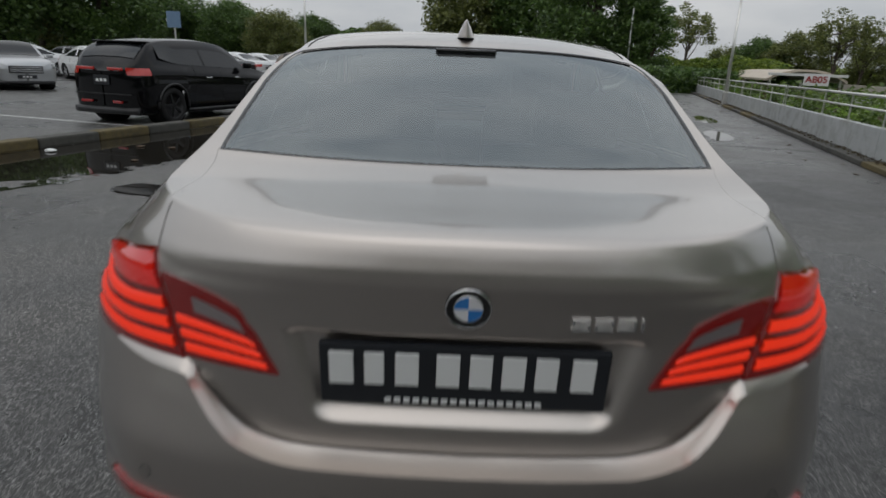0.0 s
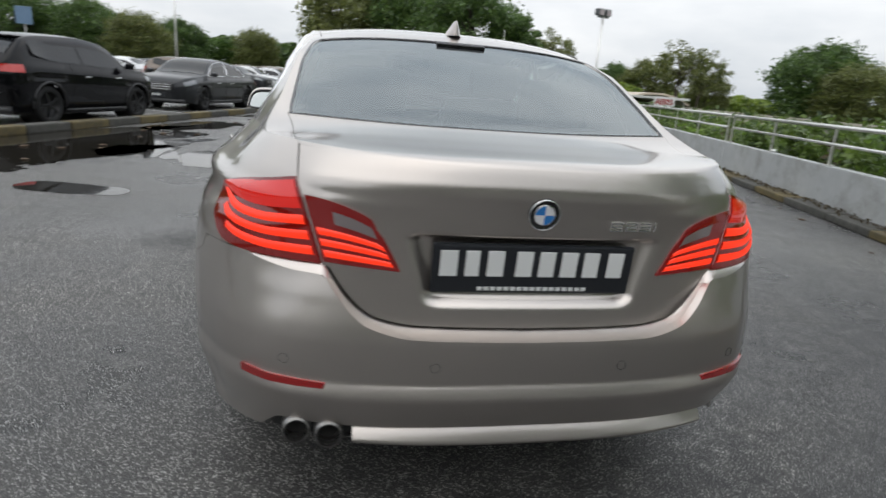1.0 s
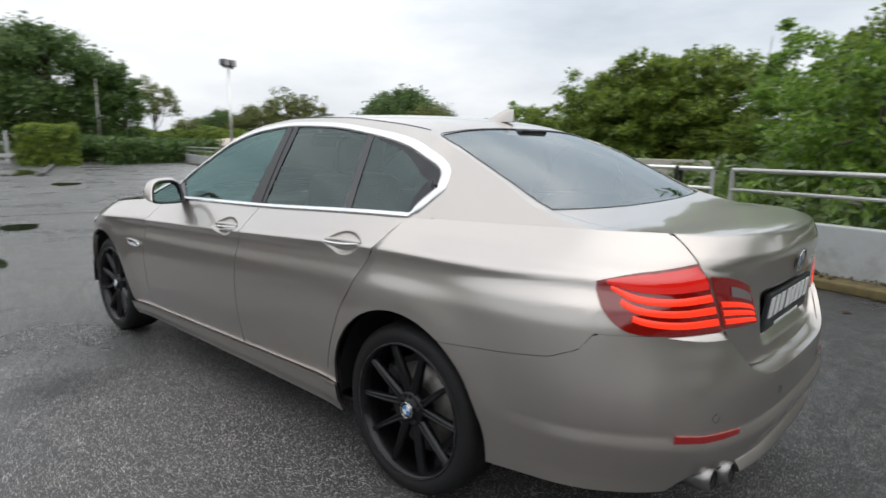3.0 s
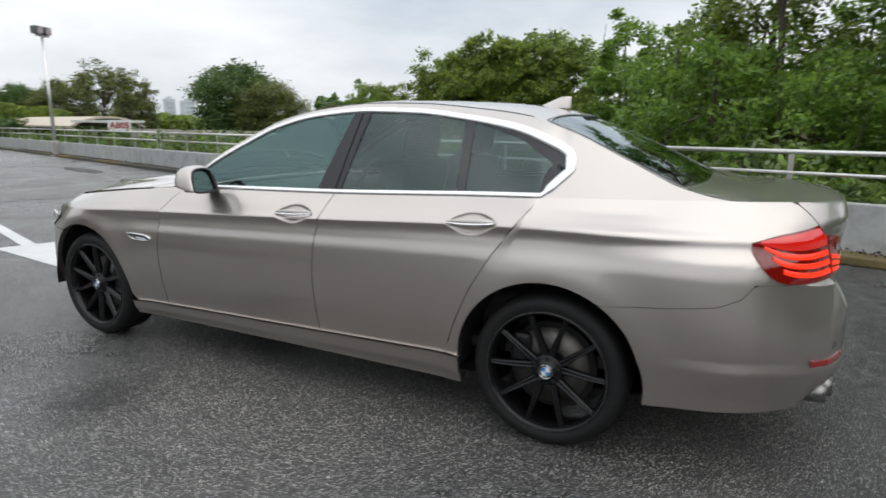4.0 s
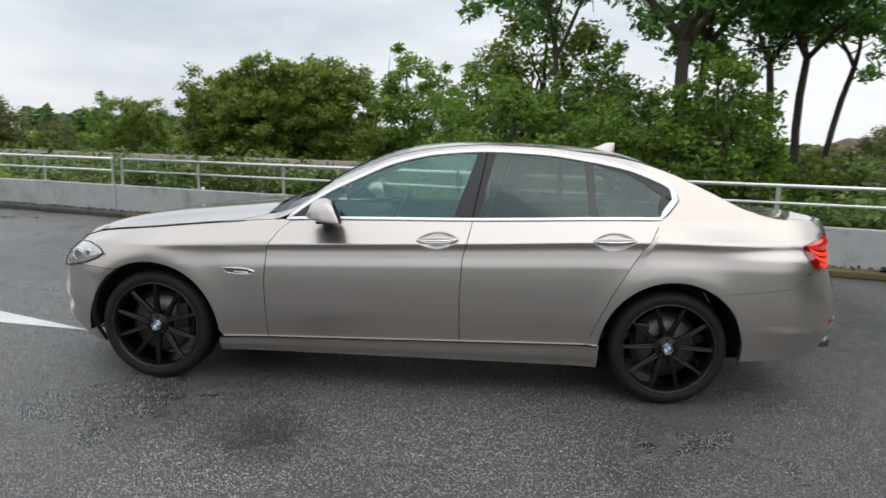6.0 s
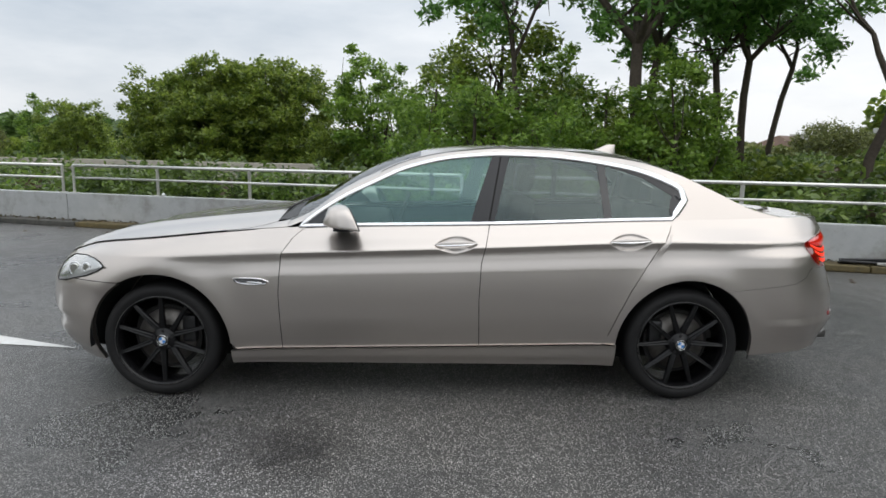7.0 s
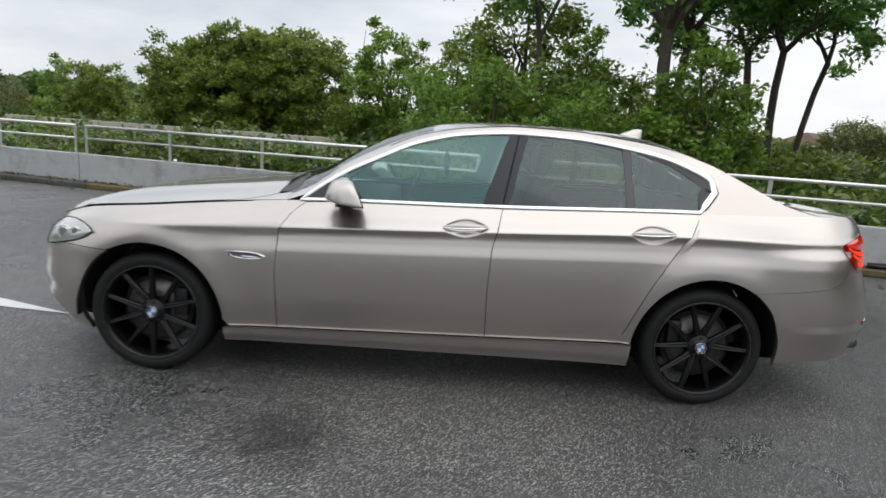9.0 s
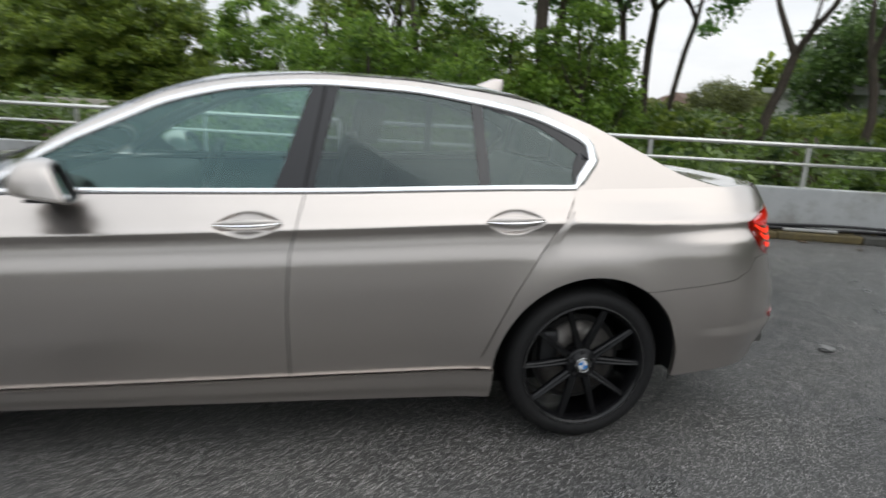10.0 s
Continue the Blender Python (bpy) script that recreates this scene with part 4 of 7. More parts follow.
# Rear lamps: wing unit and lid unit with three lit bars each.
def outer_lamp(u, v):
    """u runs from the boot's edge forward to the tip, v up: a point of the wing."""
    z_tip = 0.928
    zl = 0.781 + 0.004 * u + (z_tip - 0.795) * np.clip((u - 0.52) / 0.48, 0, 1) ** 2.2
    zh = 0.983 - 0.036 * u - 0.018 * np.clip(u, 0, 1) ** 4
    z = zl + (zh - zl) * v
    x0 = boot_edge(z) + 0.004
    y0 = tail_y(x0, z)
    w = u ** 1.25
    # Along the tail first by x, then by y, blended round the corner.
    xt = x0 + (0.70 - x0) * np.clip(u / 0.62, 0, 1)
    ya = tail_y(xt, z)
    yb = y0 + (-0.705 - y0) * w
    m = np.clip((u - 0.35) / 0.35, 0, 1)
    m = m * m * (3 - 2 * m)
    y = ya * (1 - m) + np.maximum(yb, ya) * m
    return np.stack([body_x(y, z), y, z], -1)


def inner_lamp(u, v):
    """u runs from the boot's edge to the middle, v up."""
    zh = 0.945 - 0.012 * u - 0.045 * np.clip(u, 0, 1) ** 2.2 - 0.035 * np.clip((u - 0.85) / 0.15, 0, 1) ** 2
    zl = 0.786 - 0.012 * u
    z = zl + (zh - zl) * v
    x0 = boot_edge(z) - 0.006
    xe = 0.342 + 0.055 * np.clip((z - 0.775) / 0.10, 0, 1)
    x = x0 + (xe - x0) * u
    return on_tail(x, z)


def lamp_surface(fn, u0, u1, v0, v1, lift, nu=26, nv=14):
    u, v = np.meshgrid(np.linspace(u0, u1, nu), np.linspace(v0, v1, nv))
    p = fn(u, v)
    n = np.zeros_like(p)
    n[..., 0] = np.clip((p[..., 0] - 0.45) / 0.35, 0, 1)
    n[..., 1] = -np.sqrt(1 - 0.9 * n[..., 0] ** 2)
    n /= np.linalg.norm(n, axis=-1, keepdims=True)
    return p + n * lift


def lamp_strip(fn, u0, u1, low, high, lift, nu=26, nv=5):
    """A lit strip of a lamp between two lines given over u."""
    u = np.linspace(u0, u1, nu)
    b_ = np.linspace(0, 1, nv)[:, None]
    v = low(u)[None] * (1 - b_) + high(u)[None] * b_
    p = fn(np.broadcast_to(u, v.shape), v)
    n = np.zeros_like(p)
    n[..., 0] = np.clip((p[..., 0] - 0.45) / 0.35, 0, 1)
    n[..., 1] = -np.sqrt(1 - 0.9 * n[..., 0] ** 2)
    n /= np.linalg.norm(n, axis=-1, keepdims=True)
    return p + n * (lift - 0.0025 * np.abs(2 * b_ - 1)[..., None] ** 3)


def swept(v0, rise, start=0.42):
    return lambda u: v0 + rise * np.clip((u - start) / 0.55, 0, 1) ** 1.7


for s in (-1, 1):
    def put(vf):
        return vf if s > 0 else mirrored(vf)
    lamp = part_mesh("wing_lamp", mesh_of("wing_lamp", *put(sheet(lamp_surface(outer_lamp, 0, 0.985, 0, 1, 0.004), True, 0.02, (0.3, 0, 0.85))), LAMP_DEEP), saloon, "red rear lamp with three lit bars")
    up = lamp_strip(outer_lamp, 0.03, 0.90, swept(0.64, 0.22), lambda u: 0.965 + 0 * u, 0.0075)
    part_mesh("lamp_upper_glass", mesh_of("lamp_upper_glass", *put(sheet(up, True)), LAMP_RED), lamp, "evenly glowing red upper glass")
    for v0, v1, u1, rise in ((0.095, 0.205, 0.66, 0.44), (0.275, 0.385, 0.76, 0.36), (0.455, 0.565, 0.86, 0.30)):
        g = lamp_strip(outer_lamp, 0.03, u1, swept(v0, rise), swept(v1, rise), 0.0080)
        part_mesh("light_bar", mesh_of("light_bar", *put(sheet(g, True)), LAMP_GLOW), lamp, "lit orange-red bar")
    lamp = part_mesh("lid_lamp", mesh_of("lid_lamp", *put(sheet(lamp_surface(inner_lamp, 0, 1, 0, 1, 0.004), False, 0.02, (0.3, 0, 0.85))), LAMP_DEEP), boot_lid, "red lid lamp with lit bars")
    for v0, v1 in ((0.085, 0.195), (0.255, 0.365), (0.425, 0.535)):
        g = lamp_strip(inner_lamp, 0.05, 0.93, lambda u: v0 + 0 * u, lambda u: v1 + 0 * u, 0.0080)
        part_mesh("light_bar", mesh_of("light_bar", *put(sheet(g)), LAMP_GLOW), lamp, "lit orange-red bar")
    rev = lamp_surface(inner_lamp, 0.34, 0.90, 0.64, 0.84, 0.007, 14, 5)
    part_mesh("reversing_lens", mesh_of("reversing_lens", *put(sheet(rev)), LAMP_CLEAR), lamp, "clear reversing lens")

# Reflector strips, sensors and tail pipes.
for s in (-1, 1):
    cols = [((x, 0.476 + 0.004 * (x - 0.52) / 0.2), (x, 0.494 + 0.008 * (x - 0.52) / 0.2)) for x in np.linspace(0.520, 0.728, 18)]
    g = columns(cols, 5, on_tail, True)
    g[..., 1] -= 0.003
    g[..., 0] += 0.002
    vf = sheet(g, False, 0.01, (0, 0, 0.5))
    part_mesh("reflector", mesh_of("reflector", *(vf if s > 0 else mirrored(vf)), REFLECTOR), rear_bumper, "slim red reflector")
for x in (-0.62, -0.25, 0.25, 0.62):
    p = on_tail(x, 0.545, True)
    ring = [tuple(on_tail(x + 0.0125 * math.cos(q), 0.545 + 0.0125 * math.sin(q), True)) for q in np.linspace(0, 2 * math.pi, 21)[:-1]]
    part_mesh("parking_sensor", mesh_of("parking_sensor", *path_tube(ring, 0.0006, 5, close=True), SEAM_DARK), rear_bumper)
exhaust = tagged(new("exhaust"), "")
exhaust.parent = saloon
for x in (-0.587, -0.505):
    prof = [(0.0, 0.031), (0.0, 0.0355), (0.03, 0.037), (0.20, 0.037), (0.20, 0.031), (0.004, 0.031)]
    v, f = lathe(prof, 28)
    rot = [(x + p[1], -1.040 + p[0] + (0.026 if x < -0.55 else 0), 0.336 + p[2]) for p in v]
    part_mesh("tail_pipe", mesh_of("tail_pipe", rot, f, SOOTY_STEEL), exhaust, "sooty steel tail pipe")
    v, f = lathe([(0.045, 0.0), (0.045, 0.0315), (0.012, 0.0305)], 24)
    part_mesh("pipe_bore", mesh_of("pipe_bore", [(x + p[1], -1.040 + p[0] + (0.026 if x < -0.55 else 0), 0.336 + p[2]) for p in v], f, SEAM_DARK), exhaust)

# Plate with unreadable bars, badge and model script as plain shapes.
tilt_m = pose(0, -1.024, 0.787, 6, 0, 0)
bm = bmesh.new()
box(bm, 0, 0, 0, 0.532, 0.016, 0.132, 0.006, tilt_m)
plate = part("number_plate", bm, PLATE_BLACK, boot_lid, "black plate in a black frame with white characters")
widths = (0.052, 0.042, 0.050, 0.050, 0.048, 0.050, 0.048, 0.050)
xs_ = (-0.225, -0.165, -0.105, -0.030, 0.030, 0.090, 0.150, 0.217)
for x, w in zip(xs_, widths):
    bm = bmesh.new()
    box(bm, x, -0.0095, 0.016, w * 0.86, 0.004, 0.068, 0.0015, tilt_m)
    part("character_bar", bm, PLATE_WHITE, plate)
for k in range(17):
    bm = bmesh.new()
    box(bm, -0.140 + 0.0175 * k, -0.0095, -0.052, 0.012, 0.003, 0.009, 0.0, tilt_m)
    part("script_bar", bm, PLATE_WHITE, plate)


def badge(parent, m, r):
    """A round enamel badge: black ring, chrome edge, quarters of blue and white. The face looks along -y before m."""
    def turned(prof, n=40):
        v, f = lathe(prof, n)
        return [tuple(m @ Vector((p[1], p[0], p[2]))) for p in v], f
    b = part_mesh("badge", mesh_of("badge", *turned([(0.004, r), (-0.004, r), (-0.006, r * 0.95), (-0.0045, r * 0.9), (-0.004, 0.0)]), GLOSS_BLACK), parent, "round enamel badge in blue, white and black")
    part_mesh("badge_edge", mesh_of("badge_edge", *turned([(-0.003, r * 1.0), (-0.0075, r * 0.97), (-0.006, r * 0.93)]), BRIGHT_CHROME), b)
    part_mesh("badge_ring", mesh_of("badge_ring", *turned([(-0.004, r * 0.66), (-0.0065, r * 0.63), (-0.005, r * 0.60)]), BRIGHT_CHROME), b)
    for k in range(4):
        v = [(0, -0.0055, 0)] + [(r * 0.61 * math.cos(q), -0.0055, r * 0.61 * math.sin(q)) for q in np.linspace(k * math.pi / 2, (k + 1) * math.pi / 2, 10)]
        part_mesh("badge_quarter", mesh_of("badge_quarter", [tuple(m @ Vector(p)) for p in v], [(0, i + 1, i) for i in range(1, 10)], BADGE_BLUE if k % 2 else BADGE_WHITE, False), b)


badge(boot_lid, pose(0, -1.052, 0.935, 11, 0, 0), 0.041)
script = tagged(new("model_script"))
script.parent = boot_lid
for k, (w, h) in enumerate(((0.034, 0.024), (0.034, 0.024), (0.034, 0.024), (0.008, 0.024))):
    x = 0.200 + 0.041 * k - (0.012 if k == 3 else 0)
    p = on_tail(x + 0.01, 0.908)
    bm = bmesh.new()
    mm = pose(x, p[1] - 0.003, 0.908, 6, 0, 3)
    if k < 3:
        for dz in (-0.0095, 0.0, 0.0095):
            box(bm, 0, 0, dz, w, 0.006, 0.005, 0.0015, mm)
        for dx, dz in ((-w / 2 + 0.003, 0.005), (w / 2 - 0.003, -0.005)):
            box(bm, dx if k == 0 else (w / 2 - 0.003 if dz > 0 or k == 2 else -w / 2 + 0.003), 0, dz, 0.005, 0.006, 0.012, 0.001, mm)
    else:
        box(bm, 0, 0, -0.003, 0.005, 0.006, 0.018, 0.001, mm)
        box(bm, 0, 0, 0.011, 0.005, 0.006, 0.004, 0.001, mm)
    part("chrome_shape", bm, BRIGHT_CHROME, script)

# Shark-fin aerial.
g = []
for b in np.linspace(0, 1, 10):
    row = []
    y0, y1 = 0.395 - 0.150 * b ** 0.9, 0.185 + 0.006 * b
    w = 0.030 * (1 - b) ** 0.9 + 0.004
    for q in np.linspace(0, 2 * math.pi, 25):
        c = math.cos(q)
        row.append((w * math.sin(q), (y0 + y1) / 2 + (y0 - y1) / 2 * c, 1.425 + 0.058 * b))
    g.append(row)
g.append([(0.0, 0.218, 1.484)] * 25)
part_mesh("roof_aerial", mesh_of("roof_aerial", *sheet(np.array(g)), CHAMPAGNE), saloon)

# High brake lamp inside the screen.
bm = bmesh.new()
box(bm, 0, 0.09, 1.375, 0.20, 0.04, 0.02, 0.006)
part("high_brake_lamp", bm, GLOSS_BLACK, saloon)

# Cabin.
cabin = new("cabin")
cabin.parent = saloon
def seat(x, y, w, back_h=0.62):
    st = new("seat")
    st.parent = cabin
    bm = bmesh.new()
    box(bm, x, y + 0.12, 0.50, w, 0.52, 0.20, 0.06)
    part("seat_cushion", bm, LEATHER, st, smooth=True)
    bm = bmesh.new()
    box(bm, 0, 0, back_h / 2, w, 0.16, back_h, 0.06, pose(x, y - 0.14, 0.56, 14, 0, 0))
    part("seat_back", bm, LEATHER, st, smooth=True)
    bm = bmesh.new()
    box(bm, 0, 0, 0, 0.28 if w < 0.7 else 0.24, 0.10, 0.18, 0.045, pose(x, y - 0.31, 0.56 + back_h + 0.08, 10, 0, 0))
    part("headrest", bm, LEATHER, st, smooth=True)
for x in (-0.37, 0.37):
    seat(x, 1.18, 0.52)
for x in (-0.36, 0.36):
    seat(x, 0.26, 0.60, 0.54)
bm = bmesh.new()
box(bm, 0, 2.02, 0.80, 1.46, 0.52, 0.34, 0.07)
part("dashboard", bm, LEATHER, cabin, smooth=True)
bm = bmesh.new()
box(bm, 0, -0.24, 0.985, 1.24, 0.42, 0.03, 0.01)
part("parcel_shelf", bm, LEATHER, cabin)
bm = bmesh.new()
box(bm, 0, 1.0, 0.36, 1.5, 2.6, 0.05, 0.01)
part("carpet", bm, LEATHER, cabin)
v, f = path_tube([(0.37 + 0.185 * math.cos(q), 1.68 - 0.06 * math.sin(q), 0.93 + 0.17 * math.sin(q)) for q in np.linspace(0, 2 * math.pi, 33)[:-1]], 0.015, 8, close=True)
part_mesh("steering_wheel", mesh_of("steering_wheel", v, f, LEATHER), cabin)
bm = bmesh.new()
box(bm, 0, 1.62, 1.335, 0.24, 0.03, 0.07, 0.012)
part("inside_mirror", bm, GLOSS_BLACK, cabin)

# Wheels.
def wheel_at(x, y, s, turn=0.0):
    w = new("wheel")
    w.parent = saloon
    prof = [(0.0, 0.252), (0.004, 0.262), (0.012, 0.276), (0.011, 0.296), (0.002, 0.312), (-0.012, 0.323), (-0.03, 0.329), (-0.11, 0.332), (-0.19, 0.329),
            (-0.212, 0.32), (-0.222, 0.29), (-0.215, 0.25)]
    def turned(pr, n=64):
        v, f = lathe(pr, n)
        return [(x + s * p[0], y + p[1], HUB_Z + p[2]) for p in v], (f if s > 0 else [q[::-1] for q in f])
    t = part_mesh("tyre", mesh_of("tyre", *turned(prof), RUBBER), w, "black road tyre")
    grooves = []
    for k in range(4):
        a = -0.045 - 0.042 * k
        grooves.append(turned([(a + 0.004, 0.3325), (a - 0.004, 0.3325)], 64))
    part_mesh("tread_groove", mesh_of("tread_groove", *join(*grooves), SEAM_DARK), t)
    rimp = [(0.004, 0.262), (0.009, 0.258), (0.007, 0.252), (-0.004, 0.248), (-0.012, 0.242), (-0.05, 0.238), (-0.19, 0.228), (-0.21, 0.25)]
    r = part_mesh("rim", mesh_of("rim", *turned(rimp), WHEEL_BLACK), w, "satin black alloy rim")
    # A slightly lighter ring set along the rim edge.
    part_mesh("rim_line", mesh_of("rim_line", *turned([(0.0099, 0.2576), (0.0099, 0.2562)]), SOOTY_STEEL), r, "thin lighter line along the rim edge")
    for k in range(10):
        a0 = 2 * math.pi * k / 10 + math.pi / 2 + turn
        g = []
        for b in np.linspace(0, 1, 8):
            rad = 0.045 + (0.246 - 0.045) * b
            half = 0.0085 + 0.0085 * (1 - b) ** 1.3
            skew = (0.010 if k % 2 else -0.010) * (1 - b) ** 1.5
            dep = -0.008 - 0.022 * (1 - b) ** 1.6
            row = []
            for cx, dx in ((-1, -0.03), (-0.85, 0.003), (-0.3, 0.001), (0.0, -0.006), (0.3, 0.001), (0.85, 0.003), (1, -0.03)):
                tt = half * cx + skew
                row.append((x + s * (dep + dx), y + rad * math.cos(a0) - tt * math.sin(a0), HUB_Z + rad * math.sin(a0) + tt * math.cos(a0)))
            g.append(row)
        part_mesh("spoke", mesh_of("spoke", *sheet(np.array(g), s > 0), WHEEL_BLACK), r)
    hub = part_mesh("hub", mesh_of("hub", *turned([(-0.05, 0.07), (-0.026, 0.066), (-0.020, 0.058), (-0.022, 0.036), (-0.014, 0.034), (-0.012, 0.0)], 32), WHEEL_BLACK), r)
    for k in range(5):
        q = 2 * math.pi * k / 5 + 0.3
        bm = bmesh.new()
        cy, cz = y + 0.052 * math.cos(q), HUB_Z + 0.052 * math.sin(q)
        tube(bm, (x - s * 0.03, cy, cz), (x - s * 0.014, cy, cz), 0.009, 0.008, 6)
        part("wheel_bolt", bm, BLACK_PLASTIC, hub)
    badge(w, pose(x - s * 0.010, y, HUB_Z, 0, 0, 90 * s), 0.031)
    d = part_mesh("brake_disc", mesh_of("brake_disc", *turned([(-0.085, 0.07), (-0.085, 0.165), (-0.105, 0.165)], 48), DISC), w, "ventilated brake disc with light rust")
    bm = bmesh.new()
    box(bm, x - s * 0.092, y - 0.13 if y > 1 else y + 0.13, HUB_Z + 0.05, 0.06, 0.08, 0.16, 0.02)
    part("brake_caliper", bm, BLACK_PLASTIC, w)
    bm = bmesh.new()
    tube(bm, (x - s * 0.12, y, HUB_Z), (x - s * 0.10, y, HUB_Z), 0.19, 0.19, 32)
    part("backing_plate", bm, SEAM_DARK, w)
    return w


for s in (-1, 1):
    wheel_at(s * 0.884, 0.0, s, math.pi / 10)
    wheel_at(s * 0.880, FRONT_AXLE, s)


# ---- the car park: u runs along the parapet, v across it ----
ANG = math.atan2(0.283, 0.959)
DU, DV = Vector((math.sin(ANG), math.cos(ANG), 0)), Vector((math.cos(ANG), -math.sin(ANG), 0))
LOT = Matrix(((DV.x, DU.x, 0, 0), (DV.y, DU.y, 0, 0), (0, 0, 1, 0), (0, 0, 0, 1)))  # local x across, y along


def at(u, v, z=0.0):
    p = DU * u + DV * v
    return Vector((p.x, p.y, z))


def ground_material():
    """Worn wet asphalt with pale stone chips, damp patches and dimmed areas painted round the car; grass and soil
    beyond the kerbs.
    """
    m = material("wet_asphalt", (0.07, 0.07, 0.07), 0.5)
    t, b = nodes_of(m)
    c = t.nodes.new("ShaderNodeTexCoord")
    mp = t.nodes.new("ShaderNodeMapping")
    mp.inputs["Rotation"].default_value = (0, 0, ANG)
    t.links.new(c.outputs["Object"], mp.inputs["Vector"])
    vec = mp.outputs["Vector"]
    chips = t.nodes.new("ShaderNodeTexVoronoi")
    chips.inputs["Scale"].default_value = 150.0
    t.links.new(vec, chips.inputs["Vector"])
    fine = noise_node(t, 140.0, 3.0, 0.7, vec)
    mid = noise_node(t, 9.0, 6.0, 0.65, vec)
    wide = noise_node(t, 0.55, 5.0, 0.6, vec)
    base = ramp_node(t, fine.outputs["Fac"], [(0.38, (0.010, 0.0098, 0.0096)), (0.62, (0.105, 0.103, 0.099))]).outputs["Color"]
    sep = t.nodes.new("ShaderNodeSeparateColor")
    t.links.new(chips.outputs["Color"], sep.inputs["Color"])
    pick = ramp_node(t, sep.outputs["Red"], [(0.50, (0, 0, 0)), (0.72, (1, 1, 1))]).outputs["Color"]
    core = ramp_node(t, chips.outputs["Distance"], [(0.34, (1, 1, 1)), (0.46, (0, 0, 0))]).outputs["Color"]
    mask = mix_node(t, 1.0, pick, core, "MULTIPLY")
    base = mix_node(t, mask, base, (0.52, 0.51, 0.49))
    tone = ramp_node(t, mid.outputs["Fac"], [(0.32, (0.90, 0.90, 0.90)), (0.68, (1.25, 1.24, 1.22))]).outputs["Color"]
    base = mix_node(t, 1.0, base, tone, "MULTIPLY")
    damp = ramp_node(t, wide.outputs["Fac"], [(0.40, (0.80, 0.81, 0.83)), (0.60, (1.04, 1.035, 1.02))]).outputs["Color"]
    base = mix_node(t, 1.0, base, damp, "MULTIPLY")
    # A soft dark oil stain and a damp pale patch, then five dimmed areas round the car, each with its own ragged shape.
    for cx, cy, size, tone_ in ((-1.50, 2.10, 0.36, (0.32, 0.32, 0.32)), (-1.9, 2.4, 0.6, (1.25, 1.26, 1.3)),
                                # Dimmer ground right of and behind the car, put into the base colour.
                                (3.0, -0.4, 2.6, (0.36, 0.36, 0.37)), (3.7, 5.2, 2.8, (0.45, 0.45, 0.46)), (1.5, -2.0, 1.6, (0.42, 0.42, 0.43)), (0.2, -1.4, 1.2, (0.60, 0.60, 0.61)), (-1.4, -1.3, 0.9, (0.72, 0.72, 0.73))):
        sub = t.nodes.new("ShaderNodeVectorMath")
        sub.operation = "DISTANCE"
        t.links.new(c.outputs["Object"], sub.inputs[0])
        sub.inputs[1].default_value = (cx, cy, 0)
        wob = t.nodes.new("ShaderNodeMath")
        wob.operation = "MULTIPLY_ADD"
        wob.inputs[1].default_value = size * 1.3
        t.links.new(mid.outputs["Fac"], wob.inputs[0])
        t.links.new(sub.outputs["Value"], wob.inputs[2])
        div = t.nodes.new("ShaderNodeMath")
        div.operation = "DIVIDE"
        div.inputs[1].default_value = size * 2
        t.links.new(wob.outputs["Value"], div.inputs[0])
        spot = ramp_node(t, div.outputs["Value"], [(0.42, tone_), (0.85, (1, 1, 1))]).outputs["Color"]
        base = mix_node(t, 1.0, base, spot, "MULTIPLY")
    xyz = t.nodes.new("ShaderNodeSeparateXYZ")
    t.links.new(vec, xyz.inputs["Vector"])
    edge = t.nodes.new("ShaderNodeMath")
    edge.operation = "GREATER_THAN"
    edge.inputs[1].default_value = 4.5
    t.links.new(xyz.outputs["X"], edge.inputs[0])
    far = t.nodes.new("ShaderNodeMath")
    far.operation = "GREATER_THAN"
    far.inputs[1].default_value = 62.0
    t.links.new(xyz.outputs["Y"], far.inputs[0])
    both_ = t.nodes.new("ShaderNodeMath")
    both_.operation = "MAXIMUM"
    t.links.new(edge.outputs["Value"], both_.inputs[0])
    t.links.new(far.outputs["Value"], both_.inputs[1])
    grass = ramp_node(t, mid.outputs["Fac"], [(0.3, (0.02, 0.035, 0.012)), (0.7, (0.06, 0.085, 0.03))]).outputs["Color"]
    base = mix_node(t, both_.outputs["Value"], base, grass)
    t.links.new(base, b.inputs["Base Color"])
    rough = ramp_node(t, wide.outputs["Fac"], [(0.36, (0.22,) * 3), (0.60, (0.46,) * 3)]).outputs["Color"]
    t.links.new(rough, b.inputs["Roughness"])
    b.inputs["Specular IOR Level"].default_value = 0.44
    bump_node(t, b, fine.outputs["Fac"], 0.8, 0.006)
    return m


ASPHALT = ground_material()
CONCRETE = speckled("painted_concrete", (0.36, 0.37, 0.37), (0.46, 0.47, 0.465), 0.75, 6.0, 0.15)
t, b = nodes_of(CONCRETE)
g_ = noise_node(t, 2.2, 7.0, 0.7)
stain = ramp_node(t, g_.outputs["Fac"], [(0.34, (0.62, 0.60, 0.55)), (0.52, (1, 1, 1))]).outputs["Color"]
old = b.inputs["Base Color"].links[0].from_socket
t.links.new(mix_node(t, 0.8, old, stain, "MULTIPLY"), b.inputs["Base Color"])
WALL_BEIGE = speckled("beige_concrete", (0.40, 0.36, 0.31), (0.50, 0.46, 0.40), 0.8, 3.0, 0.1)
KERB_STONE = speckled("mossy_kerb", (0.03, 0.03, 0.027), (0.11, 0.105, 0.09), 0.7, 9.0, 0.5, 0.0, 0.01)
